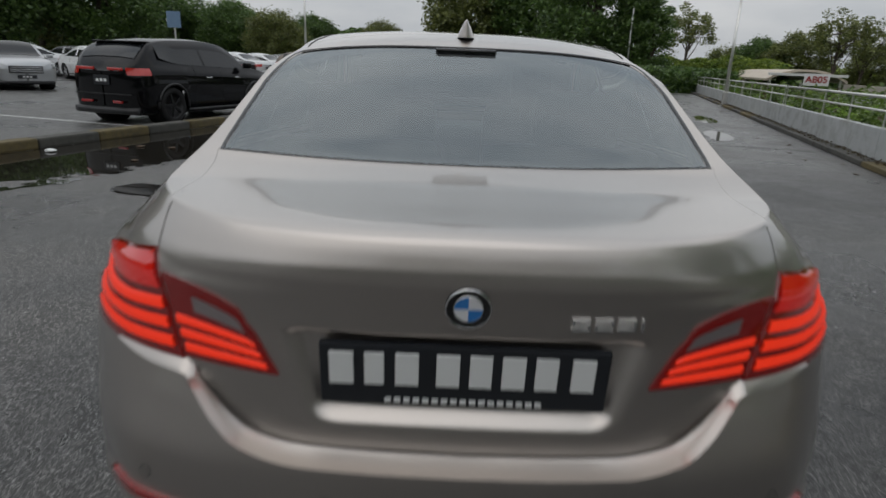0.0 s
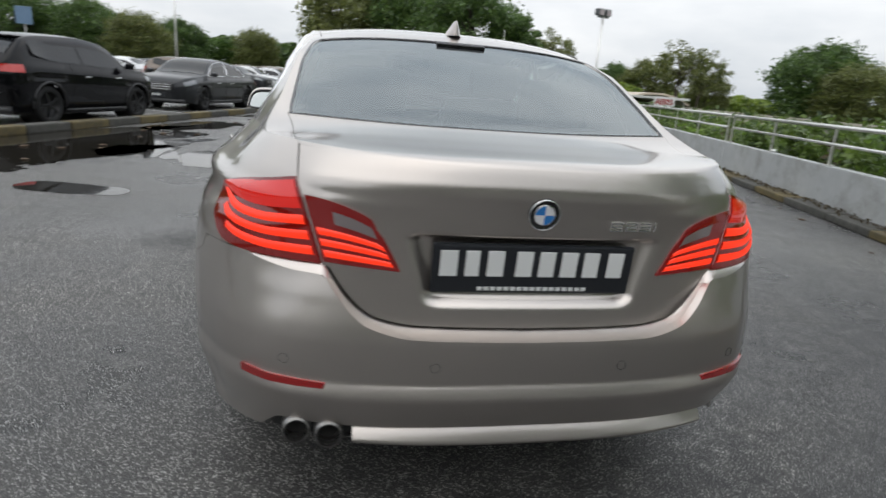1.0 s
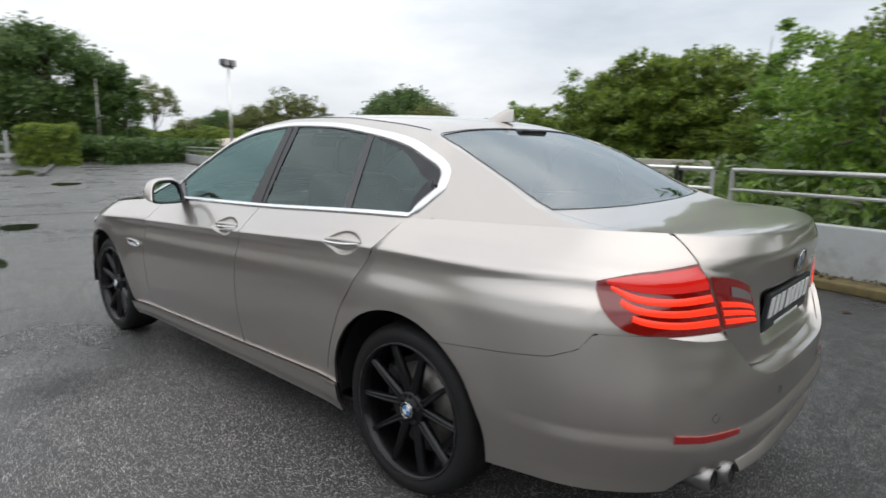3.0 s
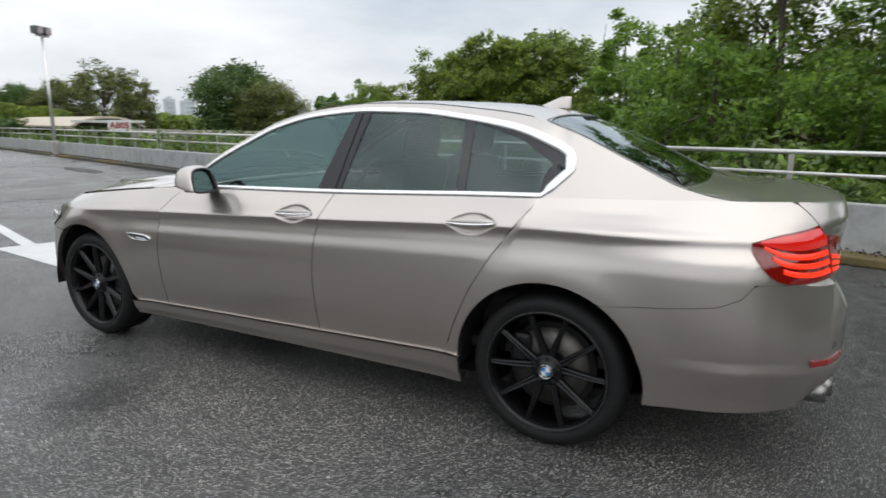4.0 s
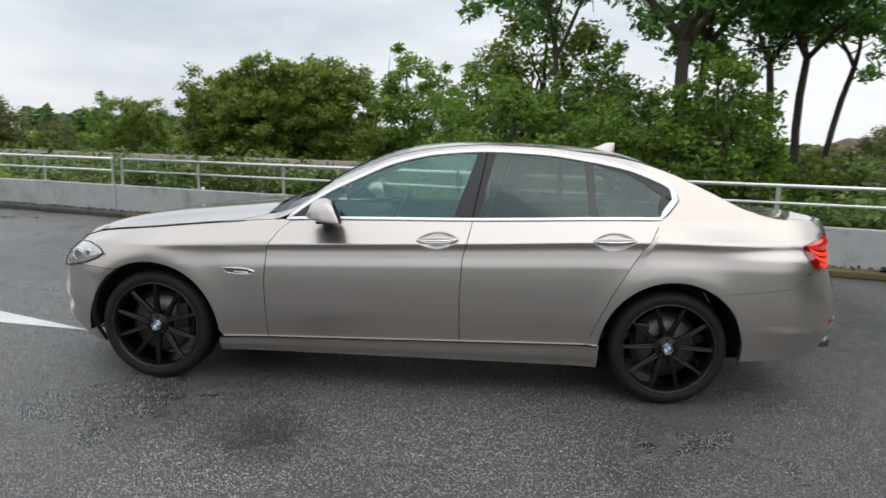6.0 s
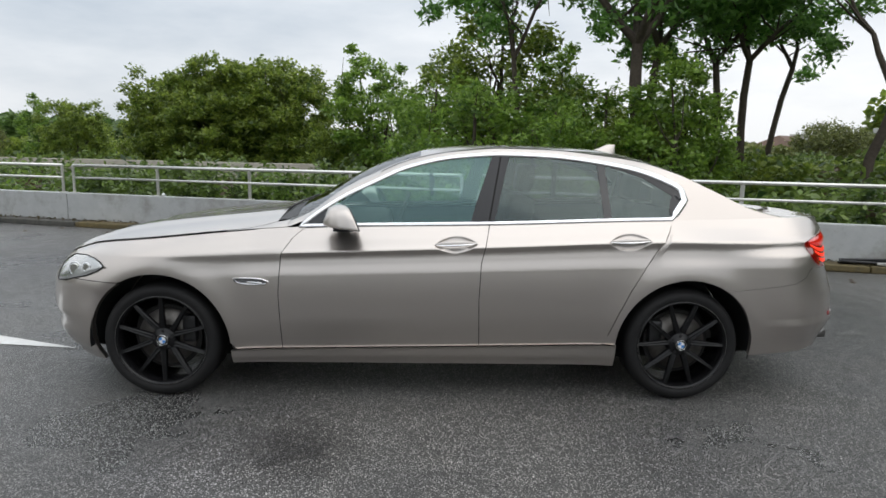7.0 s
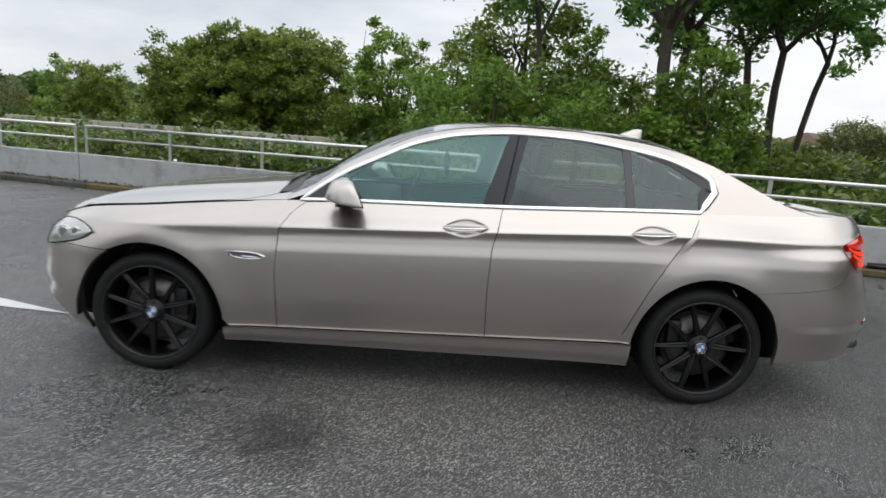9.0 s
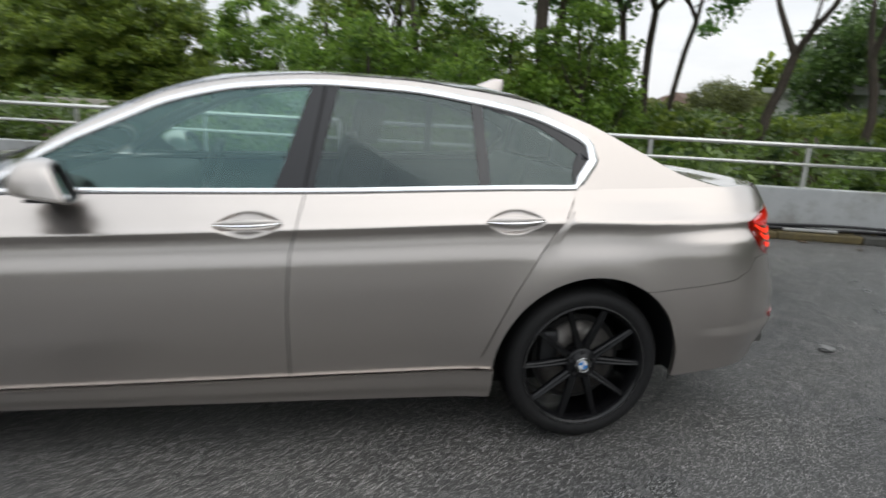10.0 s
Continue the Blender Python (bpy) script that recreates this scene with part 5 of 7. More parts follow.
KERB_YELLOW = speckled("worn_yellow_paint", (0.04, 0.036, 0.025), (0.19, 0.14, 0.045), 0.7, 11.0, 0.4, 0.0, 0.01)
STEEL = speckled("brushed_steel", (0.66, 0.65, 0.62), (0.80, 0.79, 0.76), 0.28, 40.0, 0.05, 0.85)
ROAD_PAINT = speckled("road_paint", (0.50, 0.50, 0.49), (0.72, 0.72, 0.70), 0.55, 30.0, 0.2)
WATER = material("puddle_water", (0.018, 0.016, 0.013), 0.025, 0.0, 0.0, spec=0.35)
LITTER = speckled("leaf_litter", (0.03, 0.02, 0.012), (0.12, 0.07, 0.035), 0.8, 20.0, 0.3)
BARK = speckled("bark", (0.035, 0.026, 0.02), (0.12, 0.095, 0.075), 0.9, 14.0, 0.6, 0.0, 0.02)
WHITE_WALL = speckled("white_render", (0.55, 0.55, 0.53), (0.68, 0.68, 0.66), 0.8, 4.0, 0.1)
ROOF_BEIGE = speckled("beige_canopy_sheet", (0.50, 0.42, 0.33), (0.60, 0.52, 0.42), 0.6, 3.0, 0.1)

bm = bmesh.new()
bmesh.ops.create_grid(bm, x_segments=4, y_segments=4, size=900)
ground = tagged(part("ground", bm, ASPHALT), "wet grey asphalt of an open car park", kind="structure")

# Parapet: panels with joints on a low kerb, railing with two bars on it.
KERB_V, WALL_V, WALL_H, WALL_T = 4.12, 4.44, 0.575, 0.16
parapet = tagged(new("parapet_wall"), "low white-painted concrete parapet in long panels", kind="structure")
for k in range(-5, 6):
    u0, u1 = 9.78 + 7.55 * k, 9.78 + 7.55 * (k + 1)
    bm = bmesh.new()
    box(bm, WALL_V + WALL_T / 2, (u0 + u1) / 2, WALL_H / 2, WALL_T, 7.55 - 0.016, WALL_H, 0.012, LOT)
    part("wall_panel", bm, CONCRETE, parapet)
footing = tagged(new("wall_kerb"), "mossy stone kerb with worn yellow paint", kind="structure")
rnd = random.Random(5)
u = -26.0
while u < 46:
    ln = rnd.uniform(0.85, 1.15)
    bm = bmesh.new()
    box(bm, KERB_V + 0.16 + rnd.uniform(-0.008, 0.008), u + ln / 2, 0.045, 0.32, ln - 0.015, 0.09 + rnd.uniform(-0.006, 0.006), 0.018, LOT)
    part("kerb_stone", bm, KERB_YELLOW if rnd.random() < 0.45 else KERB_STONE, footing)
    u += ln
railing = tagged(new("railing"), "brushed steel railing with two round bars", kind="structure")
for k in range(-5, 6):
    u0, u1 = 9.78 + 7.55 * k + 0.125, 9.78 + 7.55 * (k + 1) - 0.125
    for z in (1.075, 0.852):
        bm = bmesh.new()
        r = 0.026 if z > 1 else 0.019
        tube(bm, LOT @ Vector((WALL_V + 0.07, u0, z)), LOT @ Vector((WALL_V + 0.07, u1, z)), r, r, 12)
        part("rail_bar", bm, STEEL, railing, smooth=True)
    for j in range(5):
        uu = u0 + (u1 - u0) * j / 4
        bm = bmesh.new()
        box(bm, WALL_V + 0.07, uu, (WALL_H + 1.06) / 2, 0.02, 0.055, 1.06 - WALL_H, 0.004, LOT)
        box(bm, WALL_V + 0.07, uu, WALL_H + 0.008, 0.10, 0.12, 0.012, 0.003, LOT)
        part("rail_post", bm, STEEL, railing)

# A lower parapet that runs along beyond the planting.
outer_wall = tagged(new("outer_wall"), "pale concrete wall beyond the planting", kind="structure")
for k in range(9):
    bm = bmesh.new()
    box(bm, 17.0, 11.0 + 6.0 * k + 3.0, 0.30, 0.2, 5.98, 1.2, 0.02, LOT)
    part("wall_panel", bm, WALL_BEIGE, outer_wall)

# Island kerb on the far side of the lane, black and yellow blocks.
island = tagged(new("island_kerb"), "raised kerb with worn black and yellow blocks", kind="structure")
u, k = -14.0, 0
while u < 26.0:
    ln = 1.02
    bm = bmesh.new()
    box(bm, -7.28 - 0.115 * max(0.0, u - 14.0) + rnd.uniform(-0.01, 0.01), u + ln / 2, 0.07, 0.24, ln - 0.02, 0.15, 0.03, LOT)
    part("kerb_block", bm, KERB_YELLOW if k % 2 else KERB_STONE, island)
    u += ln
    k += 1
u = 26.0
while u < 40:
    bm = bmesh.new()
    box(bm, -3.2, u + 0.5, 0.06, 0.24, 0.98, 0.13, 0.03, LOT)
    part("kerb_block", bm, KERB_STONE, island)
    u += 1.0


# Thin painted and wet shapes on the ground.
def flat(name, pts, mat, z=0.004):
    return part_mesh(name, mesh_of(name, [(p[0], p[1], z) for p in pts], [tuple(range(len(pts)))], mat, False))


def puddle(u0, v0, ru, rv, seed, ragged=0.9, slant=0.0, cell=0.06):
    """A sheet of rain water with a ragged shore, cut from a field of waves over an oval."""
    r = random.Random(seed)
    waves = [(r.uniform(2.2, 3.4) * 1.6 ** k, r.uniform(0, 6.28), r.uniform(0, 6.28), 0.74 ** k) for k in range(9)]
    nu, nv = int(2.6 * ru / cell), int(2.6 * rv / cell)

    def level(u, v):
        a, c = u / ru, (v - slant * u) / rv
        w = sum(q * math.sin(f * (0.55 * u * math.cos(d) + 1.3 * v * math.sin(d)) + p) for f, p, d, q in waves)
        return 1 - (abs(a) ** 2.4 + abs(c) ** 2.4) + ragged * 0.50 * w

    grid = [[level((i / nu - 0.5) * 2.6 * ru, (j / nv - 0.5) * 2.6 * rv) for j in range(nv + 1)] for i in range(nu + 1)]
    vs, fs = [], []
    for i in range(nu):
        for j in range(nv):
            ring = ((i, j), (i + 1, j), (i + 1, j + 1), (i, j + 1))
            if max(grid[a][c] for a, c in ring) <= 0:
                continue
            out = []
            for (a, c), (a2, c2) in zip(ring, ring[1:] + ring[:1]):
                g, g2 = grid[a][c], grid[a2][c2]
                if g > 0:
                    out.append((a, c))
                if (g > 0) != (g2 > 0):
                    k = g / (g - g2)
                    out.append((a + (a2 - a) * k, c + (c2 - c) * k))
            base_ = len(vs)
            for a, c in out:
                p = at(u0 + (a / nu - 0.5) * 2.6 * ru, v0 + (c / nv - 0.5) * 2.6 * rv, 0.004)
                vs.append(tuple(p))
            fs.append(tuple(range(base_, len(vs)))[::-1])
    ob = part_mesh("puddle", mesh_of("puddle", vs, fs, WATER, False))
    return tagged(ob, "shallow rain puddle lying on the asphalt", "puddle", "rain puddles")


for k, (u, v, ru, rv, wob, sl) in enumerate(((5.4, -6.1, 3.8, 1.15, 0.5, 0.02), (5.75, -3.95, 0.75, 1.35, 1.0, 0.0), (2.9, -3.95, 0.22, 0.5, 0.8, 0.0), (10.2, -6.3, 1.5, 0.6, 0.8, 0.0),
                                             (14.2, -5.8, 1.5, 1.0, 0.9, 0.05), (22.5, -6.9, 3.2, 0.8, 0.8, 0.1), (9.2, -2.7, 0.4, 0.25, 0.9, 0.0), (29.5, -4.6, 2.6, 1.1, 0.8, 0.0),
                                             (20.5, -2.2, 0.9, 0.45, 0.8, 0.0), (13.0, 2.4, 1.2, 0.25, 0.9, 0.0), (18.0, 2.6, 1.8, 0.25, 0.9, 0.0))):
    puddle(u, v, ru, rv, 60 + k, wob, sl)
arrow = flat("lane_arrow", [(-0.05, 3.93), (0.86, 6.35), (0.64, 6.42), (1.64, 9.7), (1.52, 9.75), (0.51, 6.47), (0.28, 6.55)], ROAD_PAINT)
tagged(arrow, "worn white lane arrow painted on the asphalt", kind="structure")
for k, (u0, u1, v0, v1) in enumerate(((11.0, 11.05, -7.1, 4.1), (22.4, 22.45, -9.0, 4.1), (33.0, 33.05, -9.0, 4.1))):
    ob = flat("paving_joint", [at(u0, v0), at(u0, v1), at(u1, v1), at(u1, v0)], SEAM_DARK, 0.003)
    tagged(ob, "tarred joint across the asphalt", kind="structure")
for k, (u0, v0, u1, v1, w) in enumerate(((7.2, -12.6, 7.2, -7.7, 0.1), (13.2, -12.6, 13.2, -7.7, 0.1), (19.5, -12.6, 19.5, -7.7, 0.1), (22.0, -6.8, 30.0, -6.6, 0.12), (24.0, -9.0, 24.0, -4.0, 0.12))):
    d = (at(u1, v1) - at(u0, v0)).normalized()
    n = Vector((-d.y, d.x, 0)) * w / 2
    a_, b_ = at(u0, v0), at(u1, v1)
    ob = flat("bay_line", [a_ + n, a_ - n, b_ - n, b_ + n], ROAD_PAINT)
    tagged(ob, "white painted bay line", kind="structure")


# ---- plants ----
def leaf_material(name, lo, hi, glow=0.4):
    m = bpy.data.materials.new(name)
    m.use_nodes = True
    t, b = nodes_of(m)
    geo = t.nodes.new("ShaderNodeNewGeometry")
    big = noise_node(t, 0.45, 3.0)
    twig = noise_node(t, 2.3, 2.0)
    tuft = ramp_node(t, twig.outputs["Fac"], [(0.36, (0, 0, 0)), (0.64, (1, 1, 1))])
    f = mix_node(t, 0.40, geo.outputs["Random Per Island"], big.outputs["Fac"])
    f = mix_node(t, 0.42, f, tuft.outputs["Color"])
    mid = tuple((a + c) / 2 for a, c in zip(lo, hi))
    r = ramp_node(t, f, [(0.18, lo), (0.55, mid), (0.85, hi)])
    t.links.new(r.outputs["Color"], b.inputs["Base Color"])
    b.inputs["Roughness"].default_value = 0.34
    b.inputs["Specular IOR Level"].default_value = 0.6
    tr = t.nodes.new("ShaderNodeBsdfTranslucent")
    t.links.new(r.outputs["Color"], tr.inputs["Color"])
    mx = t.nodes.new("ShaderNodeMixShader")
    mx.inputs["Fac"].default_value = glow
    out = t.nodes["Material Output"]
    t.links.new(b.outputs["BSDF"], mx.inputs[1])
    t.links.new(tr.outputs["BSDF"], mx.inputs[2])
    t.links.new(mx.outputs["Shader"], out.inputs["Surface"])
    return m


LEAF_MID = leaf_material("leaf_mid_green", (0.050, 0.105, 0.018), (0.377, 0.468, 0.078), 0.48)
LEAF_DARK = leaf_material("leaf_dark_green", (0.029, 0.068, 0.018), (0.182, 0.286, 0.072), 0.45)
LEAF_OLIVE = leaf_material("leaf_olive", (0.061, 0.083, 0.024), (0.286, 0.312, 0.091))
LEAF_FRESH = leaf_material("leaf_fresh_green", (0.061, 0.138, 0.022), (0.351, 0.520, 0.085), 0.5)
LEAF_SHRUB = leaf_material("leaf_shrub_green", (0.024, 0.055, 0.015), (0.247, 0.351, 0.072), 0.4)
LEAF_CANOPY = leaf_material("leaf_canopy_green", (0.050, 0.132, 0.033), (0.247, 0.468, 0.098), 0.62)
LEAF_BROWN = leaf_material("leaf_rusty", (0.05, 0.035, 0.02), (0.11, 0.085, 0.04))


def leaf_mesh(name, centres, size, mat, rng, long=1.9, droop=0.25):
    """Many small folded leaves, one four-cornered face each, round given centres."""
    n = len(centres)
    d = rng.normal(size=(n, 3))
    d[:, 2] = d[:, 2] * 0.6 - droop
    d /= np.linalg.norm(d, axis=1, keepdims=True)
    s = np.cross(d, rng.normal(size=(n, 3)))
    s /= np.linalg.norm(s, axis=1, keepdims=True) + 1e-9
    nn = np.cross(d, s)
    k = size * rng.uniform(0.6, 1.25, (n, 1))
    p0 = centres - d * k * long * 0.5
    p2 = centres + d * k * long * 0.5
    p1 = centres + s * k * 0.5 + nn * k * 0.12
    p3 = centres - s * k * 0.5 + nn * k * 0.12
    v = np.stack([p0, p1, p2, p3], 1).reshape(-1, 3)
    me = bpy.data.meshes.new(name)
    me.vertices.add(4 * n)
    me.vertices.foreach_set("co", v.ravel())
    me.loops.add(4 * n)
    me.loops.foreach_set("vertex_index", np.arange(4 * n))
    me.polygons.add(n)
    me.polygons.foreach_set("loop_start", np.arange(n) * 4)
    me.polygons.foreach_set("loop_total", np.full(n, 4))
    me.materials.append(mat)
    me.update(calc_edges=True)
    return me


def clumped(rng, lumps, per, radius, flat_=0.75):
    """Points over the skins of many lumps, with the insides left thin."""
    n = len(lumps) * per
    which = np.repeat(np.arange(len(lumps)), per)
    d = rng.normal(size=(n, 3))
    d /= np.linalg.norm(d, axis=1, keepdims=True)
    r = radius * rng.uniform(0.7, 1.3, len(lumps))[which][:, None] * (rng.uniform(0.12, 1.0, (n, 1)) ** 0.55 * rng.uniform(0.75, 1.45, (n, 1)))
    d[:, 2] *= flat_
    return lumps[which] + d * r


def crown_lumps(rng, n, cx, cy, cz, rx, ry, rz, hollow=0.55, loose=(0.8, 1.12), full=2.0):
    d = rng.normal(size=(n, 3))
    d /= (np.abs(d) ** full).sum(1, keepdims=True) ** (1 / full)
    r = rng.uniform(hollow, 1.0, (n, 1))
    return np.array((cx, cy, cz)) + d * r * np.array((rx, ry, rz)) * rng.uniform(*loose, (n, 1))


def limb(pts, r0, r1, n=8):
    vs, fs = [], []
    k = len(pts)
    for i, p in enumerate(pts):
        p = Vector(p)
        a, b_ = Vector(pts[max(i - 1, 0)]), Vector(pts[min(i + 1, k - 1)])
        t_ = (b_ - a).normalized()
        s = t_.cross(Vector((0.3, 1, 0.1))).normalized()
        w = s.cross(t_)
        r = r0 + (r1 - r0) * i / (k - 1)
        for j in range(n):
            q = 2 * math.pi * j / n
            rr = r * (1 + 0.12 * math.sin(3 * q + i))
            vs.append(p + s * math.cos(q) * rr + w * math.sin(q) * rr)
    for i in range(k - 1):
        for j in range(n):
            fs.append((i * n + j, i * n + (j + 1) % n, (i + 1) * n + (j + 1) % n, (i + 1) * n + j))
    return vs, fs


def crooked(rng, a, b, bend, n=7):
    a, b = np.array(a, float), np.array(b, float)
    out = []
    off = np.zeros(3)
    for i in range(n):
        f = i / (n - 1)
        if 0 < i < n - 1:
            off = off + rng.normal(size=3) * bend * (1, 1, 0.3)
        out.append(tuple(a * (1 - f) + b * f + off * (1 - abs(2 * f - 1))))
    return out


def tree(label, seed, height, crown, trunk_r, lumps, per, radius, leaf, mat, crown_base=0.3, lean=(0, 0), low=0.0, limbs=6, long=1.9, name="tree", loose=(0.8, 1.12), full=2.0):
    """A tree at the origin: crooked tapered trunk with limbs, and a crown of leaf clumps on its own."""
    rng = np.random.default_rng(seed)
    root = tagged(new(name), label, "tree")
    rx, ry = crown
    top = (lean[0], lean[1], height * 0.86)
    pts = crooked(rng, (0, 0, -0.3 + low), top, 0.05 * height * 0.3)
    pieces = [limb(pts, trunk_r, trunk_r * 0.25)]
    cz0 = height * crown_base + low
    cz = (height + cz0) / 2
    for _ in range(limbs):
        k = rng.integers(2, 6)
        q = rng.uniform(0, 6.28)
        e = (lean[0] + rx * 0.7 * math.cos(q), lean[1] + ry * 0.7 * math.sin(q), rng.uniform(cz0 + 0.35 * (height - cz0), height * 0.92))
        pieces.append(limb(crooked(rng, pts[k], e, 0.12), trunk_r * 0.42, trunk_r * 0.08, 6))
    part_mesh("trunk", mesh_of("trunk", *join(*pieces), BARK), root, "grey-brown bark")
    L = crown_lumps(rng, lumps, lean[0], lean[1], cz, rx, ry, (height - cz0) / 2, 0.55, loose, full)
    part_mesh("crown", leaf_mesh("crown", clumped(rng, L, per, radius), leaf, mat, rng, long), root)
    return root


def place(ob, x, y, z=0.0, turn=0.0, size=1.0):
    ob.matrix_basis = Matrix.Translation((x, y, z)) @ Matrix.Rotation(turn, 4, "Z") @ Matrix.Scale(size, 4)
    return ob


def place_copy(ob, x, y, z=0.0, turn=0.0, size=1.0):
    c = copy_thing(ob, Matrix())
    c.matrix_basis = Matrix.Translation((x, y, z)) @ Matrix.Rotation(turn, 4, "Z") @ Matrix.Scale(size, 4)
    return c


def polar(cx, cy, az, dist):
    q = math.radians(az)
    return cx + math.sin(q) * dist, cy + math.cos(q) * dist


SIDE_EYE, REAR_EYE = (-4.2, 1.5), (-1.0, -2.3)
# Rounded dense trees beyond the parapet.
round_a = tree("dense rounded broadleaf tree with mid-green foliage", 11, 7.4, (2.6, 2.6), 0.16, 190, 150, 0.44, 0.105, LEAF_MID, 0.02, limbs=4, loose=(0.84, 1.03), full=4.0)
round_b = tree("dense rounded broadleaf tree with yellow-green foliage", 12, 7.0, (2.3, 2.5), 0.15, 170, 150, 0.44, 0.105, LEAF_MID, 0.02, limbs=4, loose=(0.84, 1.03), full=4.0)
airy = tree("slender airy tree with fresh green leaves", 13, 7.5, (1.6, 1.6), 0.10, 50, 120, 0.42, 0.105, LEAF_FRESH, 0.25, limbs=7)
dark_a = tree("large dark green spreading tree", 14, 10.0, (5.0, 5.0), 0.32, 160, 150, 1.1, 0.19, LEAF_DARK, 0.10, limbs=7, loose=(0.86, 1.04))
dark_b = tree("large spreading tree with reddish-green foliage", 15, 10.0, (4.8, 5.2), 0.30, 140, 150, 1.1, 0.19, LEAF_OLIVE, 0.12, limbs=7, loose=(0.86, 1.04))
column = tree("tall ivy-clad columnar tree", 16, 9.0, (1.7, 1.7), 0.25, 70, 120, 0.7, 0.17, LEAF_DARK, 0.0, limbs=2)
thin = tree("thin open-crowned tree with visible branches", 17, 9.0, (3.2, 3.2), 0.16, 60, 60, 0.6, 0.16, LEAF_OLIVE, 0.4, limbs=14)
leafy = tree("leafy garden tree with drooping bright leaves", 18, 6.2, (1.9, 1.9), 0.12, 48, 130, 0.46, 0.085, LEAF_FRESH, 0.08, limbs=8, long=2.4)
leafy_b = tree("leafy tree with drooping dark green leaves", 19, 6.8, (1.8, 2.0), 0.13, 50, 120, 0.46, 0.088, LEAF_MID, 0.10, limbs=8, long=2.4)


def spread(first, spots):
    """Puts a built tree at its first spot and copies at the others: azimuth, distance, size and turn from an eye."""
    for k, (eye, az, dist, size, turn, z) in enumerate(spots):
        x, y = polar(*eye, az, dist)
        (place if k == 0 else place_copy)(first, x, y, z, turn, size)


S, R = SIDE_EYE, REAR_EYE
spread(round_a, [(S, 72.5, 33, 1.04, 0.0, -1.6), (S, 69.6, 34, 1.0, 2.0, -1.8), (S, 67.4, 34, 0.94, 1.1, -1.6), (S, 77.1, 32, 0.94, 3.0, -1.4), (S, 60.4, 44, 0.80, 4.4, -1.5)])
spread(round_b, [(S, 75.2, 32.5, 1.08, 0.5, -1.5), (S, 70.0, 31.5, 0.84, 1.7, -1.5), (S, 84.5, 29, 0.58, 3.3, -1.6), (S, 81.3, 28, 0.56, 0.2, -1.4)])
spread(airy, [(S, 83.6, 27, 1.0, 0.0, -1.6), (S, 86.6, 26, 0.88, 2.0, -1.6), (S, 87.9, 24, 0.66, 4.0, -1.5), (S, 57.9, 48, 0.85, 1.0, -1.6), (S, 102.0, 22, 0.9, 3.0, -1.5), (S, 111.4, 15.0, 0.72, 5.1, -1.5), (S, 113.2, 16.5, 0.66, 1.2, -1.5)])
spread(leafy, [(S, 90.6, 17.5, 0.86, 0.0, -1.4), (S, 94.4, 16.0, 0.86, 1.4, -1.4), (S, 98.2, 16.5, 0.84, 2.7, -1.4), (S, 101.6, 15.0, 0.72, 4.1, -1.4), (S, 99.6, 14.6, 0.64, 3.3, -1.4), (S, 103.6, 15.2, 0.66, 0.4, -1.4), (S, 106.0, 17.0, 0.84, 5.2, -1.4), (S, 112.7, 16.0, 0.74, 0.9, -1.5), (S, 110.4, 17.5, 0.78, 2.9, -1.5), (S, 114.4, 17.5, 0.60, 4.6, -1.5), (S, 108.0, 19.0, 0.74, 2.2, -1.5)])
spread(leafy_b, [(S, 92.3, 20.0, 0.96, 0.7, -1.5), (S, 96.6, 19.5, 1.12, 2.1, -1.5), (S, 100.0, 20.0, 0.82, 3.9, -1.5), (S, 104.0, 20.5, 0.76, 5.0, -1.5), (S, 109.0, 15.5, 0.62, 1.9, -1.5)])
spread(dark_a, [(S, 46.0, 70, 0.92, 0.0, -1.5), (R, -18.0, 62, 0.60, 2.2, 0), (R, -11.5, 70, 0.56, 4.0, 0), (R, 8.0, 74, 1.28, 1.0, 0), (R, 13.0, 60, 1.05, 3.0, 0),
                (R, -28.0, 58, 0.95, 5.0, 0), (R, -36.0, 56, 1.0, 0.4, 0), (R, -44.0, 50, 1.0, 1.4, 0), (S, 134.0, 42, 0.95, 2.0, -2), (R, 26.5, 78, 0.62, 2.0, -1), (R, -23.0, 66, 0.72, 3.1, 0)])
spread(dark_b, [(R, 2.5, 76, 1.36, 0.0, 0), (S, 49.2, 66, 0.72, 1.0, -1.5), (R, -14.5, 56, 0.50, 2.0, 0), (R, -5.5, 72, 0.55, 3.0, 0), (R, 29.0, 74, 0.66, 4.0, -1), (R, 34.0, 76, 0.55, 5.0, -1),
                (R, -32.0, 66, 1.0, 1.0, 0), (R, -49.0, 48, 1.0, 2.0, 0), (S, 126.0, 60, 0.62, 0.2, -2.5), (S, 123.4, 48, 0.50, 1.2, -1.2), (R, 24.0, 84, 0.55, 0.9, -1)])
spread(column, [(R, 18.2, 56, 0.86, 0.0, 0), (R, 16.7, 57, 0.9, 2.0, 0)])
spread(thin, [(R, 31.5, 66, 0.86, 0.0, -0.5), (R, 33.3, 68, 0.80, 2.0, -0.5), (R, 20.6, 72, 0.92, 1.0, 0), (S, 54.5, 60, 0.55, 3.0, -1.5)])

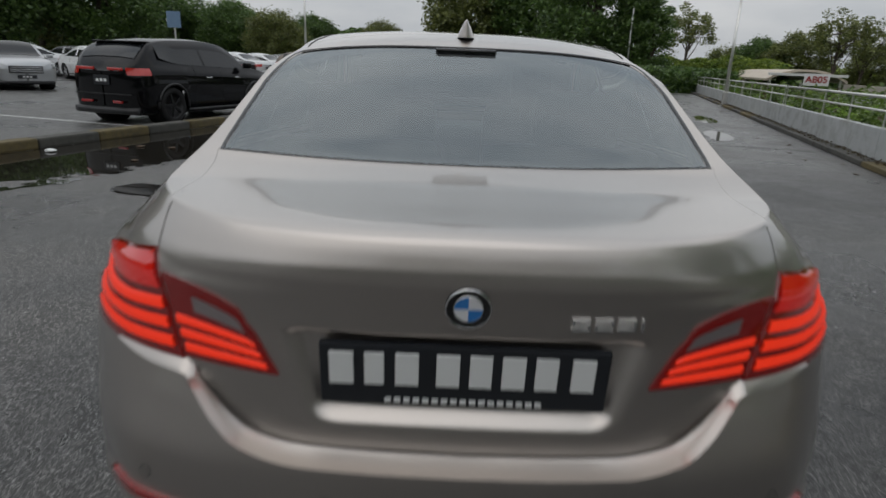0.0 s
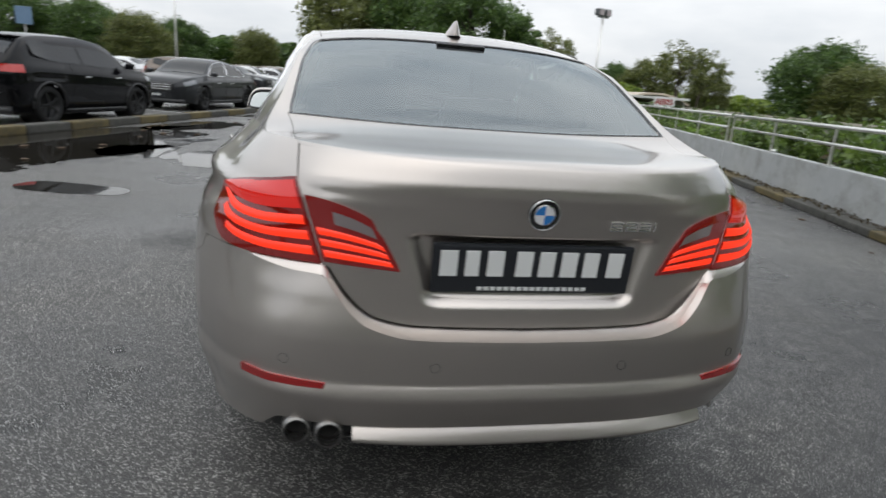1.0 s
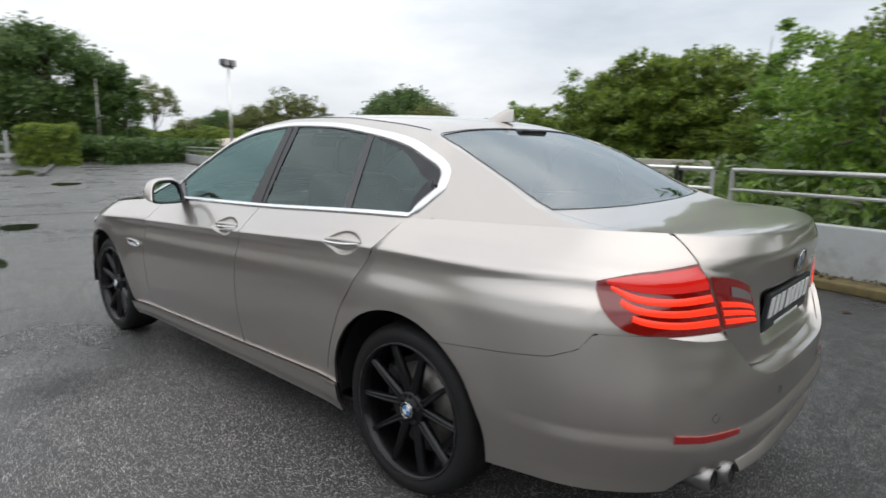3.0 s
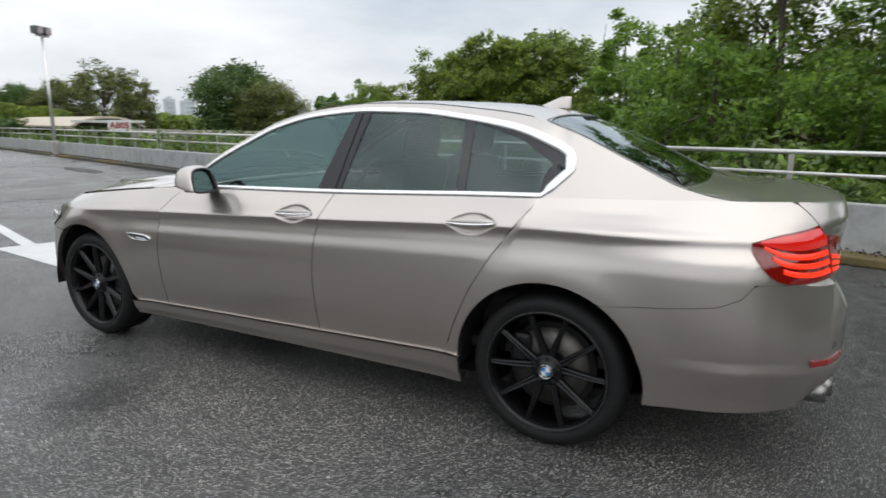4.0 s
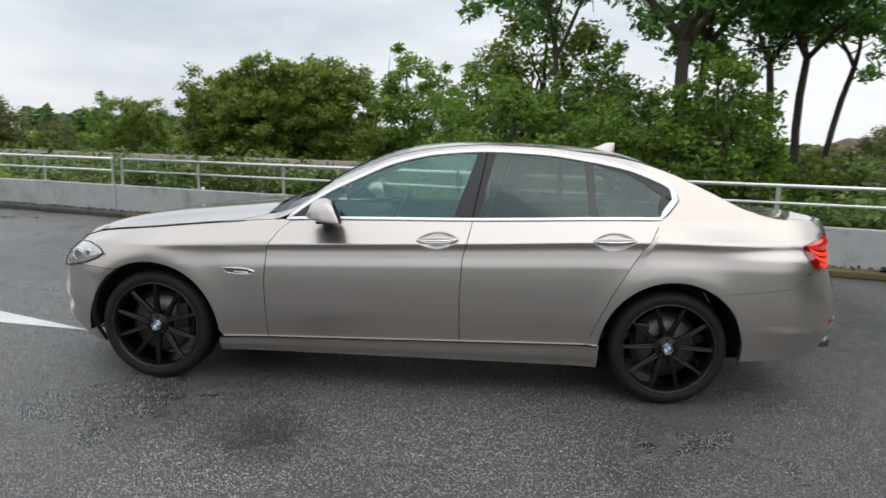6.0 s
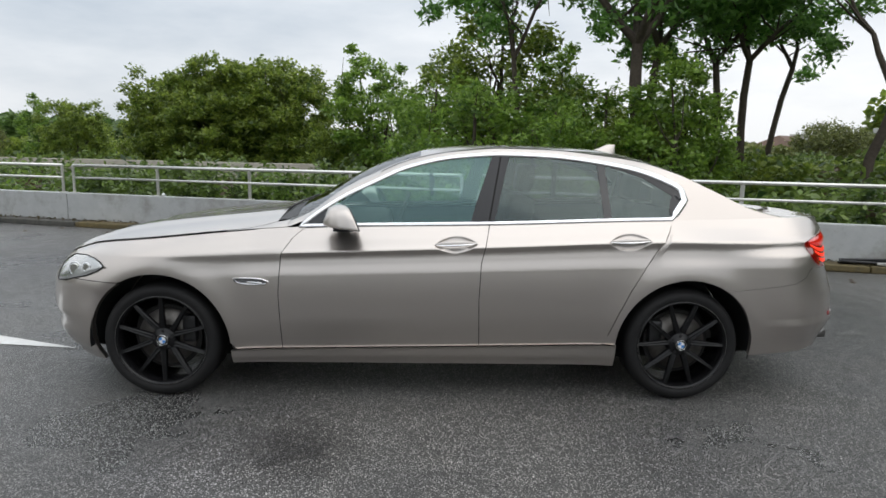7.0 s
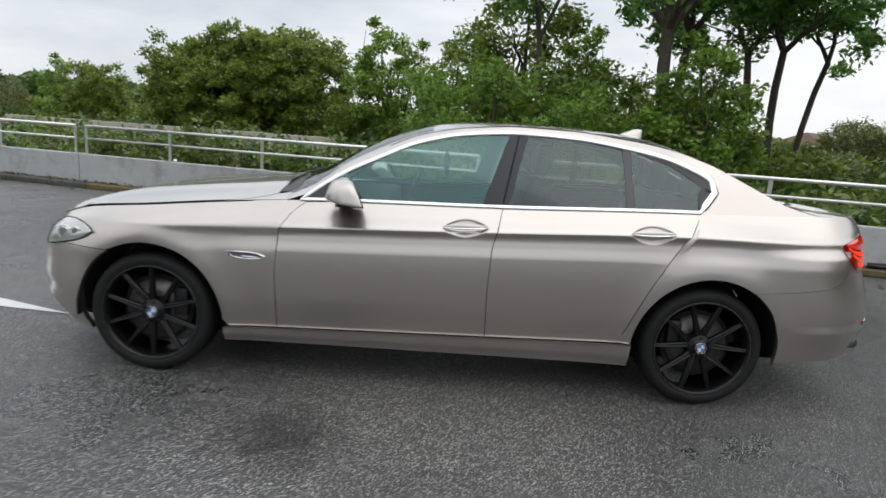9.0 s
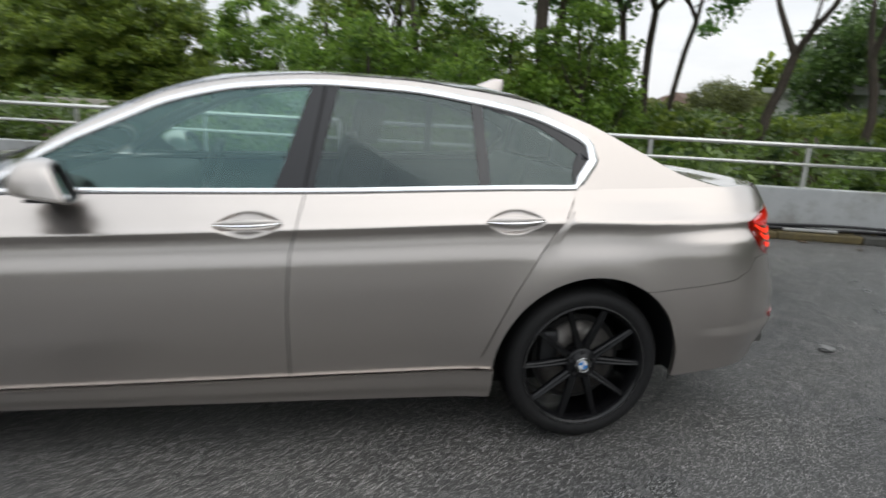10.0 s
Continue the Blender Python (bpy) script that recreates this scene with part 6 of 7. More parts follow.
# Near trees with bare trunks and a high hanging canopy.
def tall_tree(label, seed, x, y, height, clear, r, spread_, lumps, leaf, fork=None, mat=LEAF_CANOPY):
    rng = np.random.default_rng(seed)
    root = tagged(new("tree"), label, "tree")
    z0 = -1.6
    lean = rng.uniform(-0.5, 0.5, 2)
    main = crooked(rng, (x, y, z0), (x + lean[0], y + lean[1], clear), 0.10)
    pieces = [limb(main, r, r * 0.7, 10)]
    ends = []
    for k in range(fork or 3):
        q = 6.28 * k / (fork or 3) + rng.uniform(-0.5, 0.5)
        e = (main[-1][0] + spread_ * 0.62 * math.cos(q), main[-1][1] + spread_ * 0.62 * math.sin(q), clear + (height - clear) * rng.uniform(0.55, 0.95))
        br = crooked(rng, main[-1], e, 0.12)
        pieces.append(limb(br, r * 0.6, r * 0.15, 8))
        for _ in range(3):
            e2 = np.array(br[rng.integers(2, 6)]) + rng.normal(size=3) * (spread_ * 0.3, spread_ * 0.3, 0.5) + (0, 0, 0.5)
            pieces.append(limb(crooked(rng, br[rng.integers(1, 4)], e2, 0.06, 5), r * 0.25, r * 0.06, 6))
            ends.append(e2)
        ends.append(np.array(e))
    part_mesh("trunk", mesh_of("trunk", *join(*pieces), BARK), root, "rough dark bark")
    c = np.array(ends)
    L = c[rng.integers(0, len(c), lumps)] + rng.normal(size=(lumps, 3)) * (spread_ * 0.24, spread_ * 0.24, (height - clear) * 0.16)
    part_mesh("crown", leaf_mesh("crown", clumped(rng, L, 120, 0.5), leaf * 0.74, mat, rng, 2.6, 0.45), root)
    return root


tall_tree("tall tree with a dark trunk and high hanging canopy", 21, 11.8, -4.0, 8.2, 4.3, 0.20, 4.6, 96, 0.14, 4)
tall_tree("tall tree with a dark trunk and high canopy", 22, 13.4, -4.6, 8.0, 4.4, 0.15, 3.4, 60, 0.14, 3)
tall_tree("slim tree with a dark trunk among others", 23, 14.2, -7.2, 7.8, 4.2, 0.13, 3.0, 44, 0.13, 2)
tall_tree("slim tree with a leaning dark trunk", 24, 14.6, -8.0, 8.0, 4.3, 0.14, 3.2, 46, 0.13, 3)
tall_tree("slim tree with a crooked trunk", 25, 15.4, -9.3, 7.6, 4.2, 0.11, 2.4, 26, 0.13, 2)
tall_tree("forked tree with an open canopy", 26, 10.4, -9.4, 7.6, 2.9, 0.15, 3.0, 30, 0.12, 2)
tall_tree("forked tree with a sparse canopy", 27, 10.2, -11.6, 7.6, 2.9, 0.14, 3.0, 26, 0.12, 2)
tall_tree("slender tree with pale branching limbs", 28, 12.8, -1.2, 8.5, 4.0, 0.10, 2.2, 34, 0.12, 3)

# Undergrowth behind the parapet, the banks beyond it and the clipped hedge at the end.
rng = np.random.default_rng(31)


def shrubs(label, name, spots, per, radius, leaf, mat, seed, long=2.4):
    """Low clumps of leaves and upright sprigs over given (u, v, height) spots."""
    rng = np.random.default_rng(seed)
    L = np.array([tuple(at(u, v, z)) for u, v, z in spots])
    pts = clumped(rng, L, per, radius, 0.9)
    pts[:, 2] = np.maximum(pts[:, 2], 0.02)
    ob = part_mesh(name, leaf_mesh(name, pts, leaf, mat, rng, long, -0.15))
    return tagged(ob, label, "shrub", kind="stuff")


def shrub_spots(n, u0, u1, v0, spread_v, low, high, seed):
    r = random.Random(seed)
    out = []
    for _ in range(n):
        u = r.uniform(u0, u1)
        v = v0 + r.gammavariate(1.5, spread_v)
        top = low + (high - low) * (0.5 + 0.5 * math.sin(u * 0.9 + 1.7 * math.sin(u * 0.31))) * r.random() ** 0.6
        out += [(u, v, top), (u + r.uniform(-0.1, 0.1), v, max(top - 0.35, 0.05))]
    return out


shrubs("mixed green shrubs growing against the parapet", "shrubbery", shrub_spots(230, -14, 10, WALL_V + 0.4, 0.6, 0.35, 1.05, 33), 60, 0.24, 0.062, LEAF_SHRUB, 34)
shrubs("thin green and reddish shrubs along the parapet", "shrubbery", shrub_spots(150, 9, 42, WALL_V + 0.35, 0.5, 0.35, 0.98, 35), 46, 0.22, 0.06, LEAF_SHRUB, 36)
shrubs("rusty sprigs among the shrubs", "shrubbery", shrub_spots(40, -12, 40, WALL_V + 0.4, 0.6, 0.5, 1.15, 37), 18, 0.20, 0.055, LEAF_BROWN, 38)
shrubs("bright young shoots among the shrubs", "shrubbery", shrub_spots(60, -12, 36, WALL_V + 0.35, 0.5, 0.55, 1.12, 39), 22, 0.18, 0.06, LEAF_FRESH, 40)
n = 70000
uu, vv = rng.uniform(-34, 34, n), WALL_V + 1.6 + rng.uniform(0, 1, n) ** 0.8 * 22
top = 0.45 + 0.040 * (vv - 6) * (uu < 2) + 0.45 * np.sin(uu * 0.9 + vv * 0.3) * np.sin(vv * 0.8) + 0.3 * np.sin(uu * 2.1 + vv) + 0.2 * np.sin(uu * 4.7 - vv * 2.2)
zz = top - np.abs(rng.normal(0, 0.4, n))
pts = np.stack([DU.x * uu + DV.x * vv, DU.y * uu + DV.y * vv, zz], 1)
ob = part_mesh("undergrowth", leaf_mesh("undergrowth", pts, 0.13, LEAF_SHRUB, rng, 2.0, 0.0))
tagged(ob, "tangled green undergrowth on the bank below the trees", "undergrowth", kind="stuff")


def hedge(label, x0, y0, x1, y1, depth, h0, h1, n, seed, mat=LEAF_MID, leaf=0.13, z0=0.0):
    rng = np.random.default_rng(seed)
    f, d = rng.uniform(0, 1, n), rng.uniform(-0.5, 0.5, n)
    dx, dy = x1 - x0, y1 - y0
    ln = math.hypot(dx, dy)
    nx, ny = -dy / ln, dx / ln
    wav = 0.07 * np.sin(f * ln * 0.8) + 0.05 * np.sin(f * ln * 2.3)
    h = (h0 + (h1 - h0) * f) * (1 + wav) * (1 - 0.5 * np.abs(2 * d) ** 3)
    side = rng.random(n) < 0.55
    z = np.where(side, h * rng.uniform(0, 1, n), h - rng.exponential(0.06, n))
    d = np.where(side, np.sign(d) * (0.5 - rng.exponential(0.03, n)), d)
    pts = np.stack([x0 + dx * f + nx * d * depth, y0 + dy * f + ny * d * depth, z0 + z], 1)
    ob = part_mesh("hedge", leaf_mesh("hedge", pts, leaf, mat, rng, 1.5, 0.0))
    return tagged(ob, label, "hedge", kind="stuff")


hedge("long clipped green hedge at the end of the car park", 3.5, 66, 26, 47, 3.0, 2.7, 2.5, 44000, 51)
hedge("rounded green bush beside the barrier post", 6.3, 38.6, 9.2, 38.2, 2.4, 2.1, 2.3, 7000, 52)
hedge("wide bank of green shrubs", 9.0, 40.5, 30, 52, 7.0, 1.6, 1.5, 26000, 53, LEAF_DARK, 0.18)
hedge("far band of dark woodland", -60, 62, 10, 84, 12, 4.2, 4.4, 26000, 54, LEAF_DARK, 0.5)
hedge("far band of woodland", 30, 82, 120, 30, 14, 3.2, 3.4, 30000, 55, LEAF_MID, 0.5, -1.0)
hedge("far wooded bank", 60, 30, 48, -50, 12, 3.3, 3.5, 26000, 56, LEAF_OLIVE, 0.42, -1.0)
hedge("green bank of bushes", 17, -6, 11, -22, 6, 1.55, 1.75, 20000, 57, LEAF_MID, 0.14, -0.2)
hedge("low hill of woodland", 110, 90, 170, 10, 40, 7.5, 6.5, 16000, 58, LEAF_DARK, 1.2, -1.0)

# Two bands out of view that close the horizon for mirrors and paint.
hedge("unseen woodland behind the car park", -75, 62, -80, -50, 12, 7.5, 8.5, 22000, 60, LEAF_DARK, 0.8)
hedge("unseen woodland behind the car park", -80, -44, 20, -50, 12, 8.0, 8.0, 26000, 61, LEAF_DARK, 0.8)
hedge("woodland beyond the parapet", 20, -48, 52, -44, 12, 10.0, 7.0, 12000, 62, LEAF_MID, 0.6)
# Added out of view: blocks low sky so the car's tail reflects darker.
hedge("unseen woodland added to darken what the car's tail reflects", -11, -24, 14, -19, 7, 6.5, 6.5, 22000, 63, LEAF_DARK, 0.55)


# ---- parked cars ----
DARK_PANE = material("dark_car_glass", (0.014, 0.016, 0.018), 0.04, 0.0, 0.0)
PAINT_BLACK = paint("black_paint", (0.004, 0.004, 0.005), 0.0, 0.08, 0.0)
nodes_of(PAINT_BLACK)[1].inputs["Specular IOR Level"].default_value = 0.3
PAINT_GREY = paint("graphite_paint", (0.030, 0.032, 0.035), 0.4, 0.3, 0.6)
PAINT_SILVER = paint("silver_paint", (0.46, 0.47, 0.48), 1.0, 0.32, 0.7)
PAINT_WHITE = paint("white_paint", (0.72, 0.73, 0.73), 1.0, 0.35, 0.0)
PAINT_BRONZE = paint("bronze_paint", (0.14, 0.11, 0.09), 1.0, 0.3, 0.6)
CAR_LAMP = material("grey_headlamp", (0.22, 0.23, 0.24), 0.12, 0.5, 0.6)
# The lamps are off; a weak red emission brightens their glass.
LAMP_OFF_GLOW = material("unlit_red_lamp_with_glow", (0.36, 0.02, 0.015), 0.12, 0.0, 1.0, (1.0, 0.03, 0.02), 0.08)

SALOON = dict(spine=((0, 0.56), (0.03, 0.70), (0.17, 0.745), (0.22, 0.77), (0.36, 0.955), (0.47, 1.0), (0.56, 0.985), (0.62, 0.94), (0.745, 0.70), (0.80, 0.68), (0.90, 0.645), (0.965, 0.60), (0.99, 0.54), (1, 0.46)),
              belt=((0, 0.58), (0.15, 0.66), (0.4, 0.655), (0.74, 0.635), (0.90, 0.595), (0.97, 0.54), (1, 0.44)), glass=(0.19, 0.755), screen=(0.575, 0.75), back=(0.185, 0.345), wb=(0.195, 0.80))
TALL = dict(spine=((0, 0.58), (0.012, 0.66), (0.035, 0.74), (0.075, 0.85), (0.135, 0.945), (0.25, 0.985), (0.45, 1.0), (0.58, 0.975), (0.64, 0.92), (0.755, 0.70), (0.82, 0.67), (0.92, 0.63), (0.97, 0.575), (0.992, 0.51), (1, 0.44)),
            belt=((0, 0.60), (0.1, 0.69), (0.4, 0.665), (0.74, 0.62), (0.92, 0.575), (0.975, 0.52), (1, 0.42)), glass=(0.11, 0.76), screen=(0.60, 0.755), back=(0.035, 0.125), wb=(0.19, 0.797))


def parked_car(label, shape, L, W, H, mat, wheel_r=0.33, tail_lamps=True):
    """A parked car at the origin, nose towards +y: body, panes, lamps, plates and wheels."""
    root = tagged(new("parked_car"), label, "car", "parked cars")
    sp = curve(*[(f * L - L / 2, z * H) for f, z in shape["spine"]])
    bl = curve(*[(f * L - L / 2, z * H) for f, z in shape["belt"]])
    axles = [f * L - L / 2 for f in shape["wb"]]
    R = wheel_r + 0.05
    w0 = W / 2

    def hw(y, z):
        s = (z - 0.18) / np.maximum(bl(y) - 0.18, 0.05)
        p = np.interp(np.clip(s, 0, 1), (0, 0.2, 0.5, 0.64, 0.68, 0.8, 0.88, 1.0), (0.93, 0.965, 0.988, 1.0, 0.983, 0.985, 0.972, 0.90))
        e = (1 - np.clip(1 - (y + L / 2) / 0.55, 0, 1) ** 4) ** (1 / 4)
        f = (1 - np.clip(1 - (L / 2 - y) / 0.75, 0, 1) ** 3.6) ** (1 / 3.6)
        return w0 * p * np.maximum(e * f, 0.02)

    def rail_(y):
        z = np.maximum(sp(y) - 0.045, bl(y))
        return hw(y, bl(y)) - 0.42 * (z - bl(y)), z

    ys = np.unique(np.concatenate([-L / 2 + 0.6 * (1 - np.cos(np.linspace(0, 1.57, 9))), np.linspace(-L / 2 + 0.6, L / 2 - 0.8, 30), L / 2 - 0.8 * (1 - np.cos(np.linspace(0, 1.57, 9)))]
                    + [np.array([a + R * math.cos(q) for q in np.linspace(0, math.pi, 17)]) for a in axles]))
    rows = []
    for y in ys:
        lo = 0.18 + 0.05 * (abs(y) > L / 2 - 0.4)
        for a in axles:
            if abs(y - a) < R:
                lo = max(lo, wheel_r + math.sqrt(max(R * R - (y - a) ** 2, 0)))
        zb = max(float(bl(y)), lo + 0.02)
        col = [(float(hw(y, z)), y, z) for z in np.linspace(lo, zb, 15)]
        xr, zr = (float(q) for q in rail_(y))
        zr = max(zr, zb)
        col += [(col[14][0] + (xr - col[14][0]) * k, y, zb + (zr - zb) * k) for k in (0.33, 0.66, 1.0)]
        zc = max(float(sp(y)), zr)
        col += [(xr * c, y, zc - (zc - zr) * c ** 2.6) for c in (0.85, 0.6, 0.3, 0.0)]
        rows.append(col)
    half = np.array(rows)
    body = part_mesh("body", mesh_of("body", *join(sheet(half), mirrored(sheet(half))), mat), root)
    g0, g1 = (f * L - L / 2 for f in shape["glass"])
    zt = lambda y: float(rail_(y)[1]) - 0.035  # noqa: E731
    for s in (-1, 1):
        cuts = (g0 + 0.12, (g0 + g1) / 2 - 0.09, (g0 + g1) / 2 - 0.03, g1 - 0.18)
        for a_, b_ in ((cuts[0], cuts[1]), (cuts[2], cuts[3])):
            q = []
            for y in np.linspace(a_, b_, 9):
                zb = float(bl(y)) + 0.02 + (0.09 * max(0.0, (g0 + 0.62 - y) / 0.5) ** 1.5 if shape is TALL else 0)
                xb, xt = float(hw(y, bl(y))), float(rail_(y)[0])
                hi = max(zt(y), zb + 0.01)
                q.append([(s * (xb + (xt - xb) * min(1, (z - zb + 0.02) / max(hi + 0.035 - zb, 0.02)) + 0.006), y, z) for z in np.linspace(zb, hi, 5)])
            part_mesh("side_window", mesh_of("side_window", *sheet(np.array(q), s < 0), DARK_PANE), root)
            g_ = np.array(q)
            if shape is SALOON:
                edge_ = [tuple(p) for p in np.concatenate([g_[:, 0], g_[-1, 1:], g_[-2::-1, -1], g_[0, -2:0:-1]])]
                part_mesh("window_surround", mesh_of("window_surround", *path_tube(edge_, 0.012, 6, close=True), CHROME), root)
        for a in axles:
            x = s * (w0 - 0.035)
            wh = new("wheel")
            wh.parent = root
            pr = [(0.0, wheel_r * 0.68), (0.012, wheel_r * 0.76), (0.004, wheel_r * 0.93), (-0.03, wheel_r), (-0.18, wheel_r), (-0.2, wheel_r * 0.8)]
            v, f = lathe(pr, 32)
            part_mesh("tyre", mesh_of("tyre", [(x + s * p[0], a + p[1], wheel_r + p[2]) for p in v], f, RUBBER), wh)
            v, f = lathe([(-0.004, wheel_r * 0.70), (-0.03, wheel_r * 0.64), (-0.10, wheel_r * 0.6), (-0.10, 0)], 32)
            rim_ = part_mesh("rim", mesh_of("rim", [(x + s * p[0], a + p[1], wheel_r + p[2]) for p in v], f, BLACK_PLASTIC), wh)
            for k in range(5):
                q0 = 2 * math.pi * k / 5 + 0.3
                bm = bmesh.new()
                box(bm, 0, 0, wheel_r * 0.34, 0.02, 0.055, wheel_r * 0.62, 0.006, Matrix.Translation((x - s * 0.015, a, wheel_r)) @ Matrix.Rotation(q0, 4, "X"))
                part("spoke", bm, WHEEL_BLACK if mat in (PAINT_BLACK, PAINT_GREY) else CHROME, rim_)
            v, f = lathe([(0.02, R * 0.97), (-0.3, R * 0.97), (-0.3, 0)], 24)
            part_mesh("wheel_well", mesh_of("wheel_well", [(s * (w0 - 0.10) + s * p[0], a + p[1], wheel_r + p[2]) for p in v], f, SEAM_DARK), root)
        if shape is TALL:
            for a in axles:
                arc_ = [(s * (float(hw(a + R * 1.02 * math.cos(q), wheel_r + R * 1.02 * math.sin(q))) + 0.004), a + R * 1.02 * math.cos(q), wheel_r + R * 1.02 * math.sin(q)) for q in np.linspace(-0.1, math.pi + 0.1, 24)]
                part_mesh("wheel_arch_trim", mesh_of("wheel_arch_trim", *path_tube(arc_, 0.026, 6), BLACK_PLASTIC), root)
        # lamps
        q = []
        for y in np.linspace(L / 2 - 0.52, L / 2 - 0.13, 8):
            z1 = float(bl(y)) - 0.02
            q.append([(s * (float(hw(y, z)) + 0.006), y + 0.006, z) for z in np.linspace(z1 - 0.11, z1, 4)])
        part_mesh("headlamp", mesh_of("headlamp", *sheet(np.array(q), s < 0), CAR_LAMP), root, "clear headlamp")
        q = []
        zc = 0.60 * H if shape is TALL else 0.54 * H
        for y in -L / 2 + 0.30 * (1 - np.cos(np.linspace(0.45, 1.57, 9))):
            q.append([(s * (float(hw(y, z)) + 0.006), y - 0.008, z) for z in np.linspace(zc - 0.06, zc + 0.07, 4)])
        part_mesh("tail_lamp", mesh_of("tail_lamp", *sheet(np.array(q), s > 0), LAMP_OFF_GLOW), root, "red tail lamp")
        bm = bmesh.new()
        box(bm, s * (w0 + 0.06), shape["screen"][1] * L - L / 2 - 0.18, float(bl(0)) + 0.06, 0.19, 0.10, 0.12, 0.035)
        part("door_mirror", bm, mat, root)
        for yy in (-0.30, 0.62):
            bm = bmesh.new()
            box(bm, s * (float(hw(yy, 0.60 * H - 0.12)) + 0.008), yy, 0.60 * H - 0.10, 0.025, 0.17, 0.022, 0.008)
            part("door_handle", bm, CHROME, root)
        for yy in (-0.42 - 0.28, 0.14, 1.02):
            pts = [(s * (float(hw(yy, z)) + 0.0015), yy, z) for z in np.linspace(0.28, float(bl(yy)), 10)]
            part_mesh("door_seam", mesh_of("door_seam", *path_tube(pts, 0.004, 4), SEAM_DARK), root)
        pts = [(s * (float(hw(y, 0.25)) + 0.002), y, 0.25) for y in np.linspace(axles[0] + R + 0.02, axles[1] - R - 0.02, 12)]
        part_mesh("sill_trim", mesh_of("sill_trim", *path_tube(pts, 0.03, 6), BLACK_PLASTIC), root)
    for key, nm in (("screen", "windscreen"), ("back", "rear_window")):
        a_, b_ = (f * L - L / 2 for f in shape[key])
        q = []
        for y in np.linspace(a_ + 0.03, b_ - 0.03, 8):
            xr, zr = (float(v_) for v_ in rail_(y))
            zc = float(sp(y))
            q.append([(xr * c, y, zc - (zc - zr) * abs(c) ** 2.6 + 0.008) for c in np.linspace(-0.88, 0.88, 11)])
        q = np.array(q)
        if shape is TALL and key == "back":
            q[..., 1] -= 0.01
        part_mesh(nm, mesh_of(nm, *sheet(q, True), DARK_PANE), root)
    for end, zp in ((-1, 0.50 * H if shape is TALL else 0.46 * H), (1, 0.28 * H)):
        bm = bmesh.new()
        box(bm, 0, end * (L / 2 + 0.012), zp, 0.36 if shape is TALL and end < 0 else 0.52, 0.02, 0.17 if shape is TALL and end < 0 else 0.11, 0.004)
        pl = part("number_plate", bm, PLATE_BLACK, root)
        for k in range(3):
            bm = bmesh.new()
            box(bm, -0.09 + 0.09 * k, end * (L / 2 + 0.024), zp, 0.06, 0.004, 0.05, 0.0)
            part("character_bar", bm, PLATE_WHITE, pl)
    bm = bmesh.new()
    box(bm, 0, L / 2 - 0.005, 0.425 * H, 0.92, 0.05, 0.22, 0.02)
    gr = part("grille", bm, BLACK_PLASTIC, root)
    for k in range(3):
        bm = bmesh.new()
        box(bm, 0, L / 2 + 0.022, 0.385 * H + 0.06 * k, 0.86, 0.012, 0.020, 0.004)
        part("grille_slat", bm, CHROME, gr)
    for pts, r_ in (([(x, -L / 2 + 0.02 + 0.10 * (abs(x) / w0) ** 3, 0.26) for x in np.linspace(-w0 * 0.82, w0 * 0.82, 15)], 0.07),
                    ([(x, L / 2 - 0.03 - 0.16 * (abs(x) / w0) ** 3, 0.25) for x in np.linspace(-w0 * 0.8, w0 * 0.8, 15)], 0.06)):
        part_mesh("lower_bumper", mesh_of("lower_bumper", *path_tube(pts, r_, 8), BLACK_PLASTIC), root)
    bm = bmesh.new()
    box(bm, 0, 0, 0.24, W * 0.84, L * 0.9, 0.12, 0.03)
    part("underbody", bm, SEAM_DARK, root)
    return root


def heading(x, y, turn):
    """The pose of a parked car; turn in degrees from straight along the parapet, to the right."""
    return Matrix.Translation((x, y, 0)) @ Matrix.Rotation(-ANG - math.radians(turn), 4, "Z")


suv = parked_car("black compact crossover with red tail lamps behind the kerb", TALL, 4.30, 1.78, 1.60, PAINT_BLACK, 0.345)
suv.matrix_basis = heading(-5.80, 11.45, 1)
# Broad red lamp band and chrome line on the crossover's tailgate.
for s in (-1, 1):
    bm = bmesh.new()
    box(bm, s * 0.60, -2.115, 1.005, 0.36, 0.05, 0.05, 0.015, Matrix.Rotation(s * -0.12, 4, "Z"))
    part("lamp_band", bm, LAMP_OFF_GLOW, suv, "long red tail lamp band")
    bm = bmesh.new()
    box(bm, s * 0.66, -2.125, 0.42, 0.24, 0.04, 0.05, 0.012, Matrix.Rotation(s * -0.14, 4, "Z"))
    part("rear_reflector", bm, REFLECTOR, suv)
bm = bmesh.new()
box(bm, 0, -1.60, 1.490, 1.14, 0.30, 0.03, 0.012, Matrix())
part("roof_spoiler", bm, PAINT_BLACK, suv)
bm = bmesh.new()
box(bm, 0, -2.16, 0.555, 1.3, 0.03, 0.02, 0.006)
part("bumper_trim", bm, BLACK_PLASTIC, suv)
dark_saloon = parked_car("graphite saloon with a chrome grille, parked nose-on", SALOON, 4.92, 1.85, 1.46, PAINT_GREY, 0.335)
dark_saloon.matrix_basis = heading(-4.35, 18.2, 180)
grey_estate = parked_car("silver-grey estate car with a dark grille", SALOON, 4.63, 1.86, 1.50, PAINT_SILVER, 0.33)
grey_estate.matrix_basis = heading(-14.9, 19.0, 118)
white_saloon = parked_car("white saloon parked among others", SALOON, 4.6, 1.80, 1.47, PAINT_WHITE, 0.32)
white_saloon.matrix_basis = heading(-15.6, 25.6, 112)
bronze_suv = parked_car("dark bronze crossover in a row of parked cars", TALL, 4.4, 1.82, 1.62, PAINT_BRONZE, 0.34)
bronze_suv.matrix_basis = heading(*at(29.0, -16.3).xy, 90)
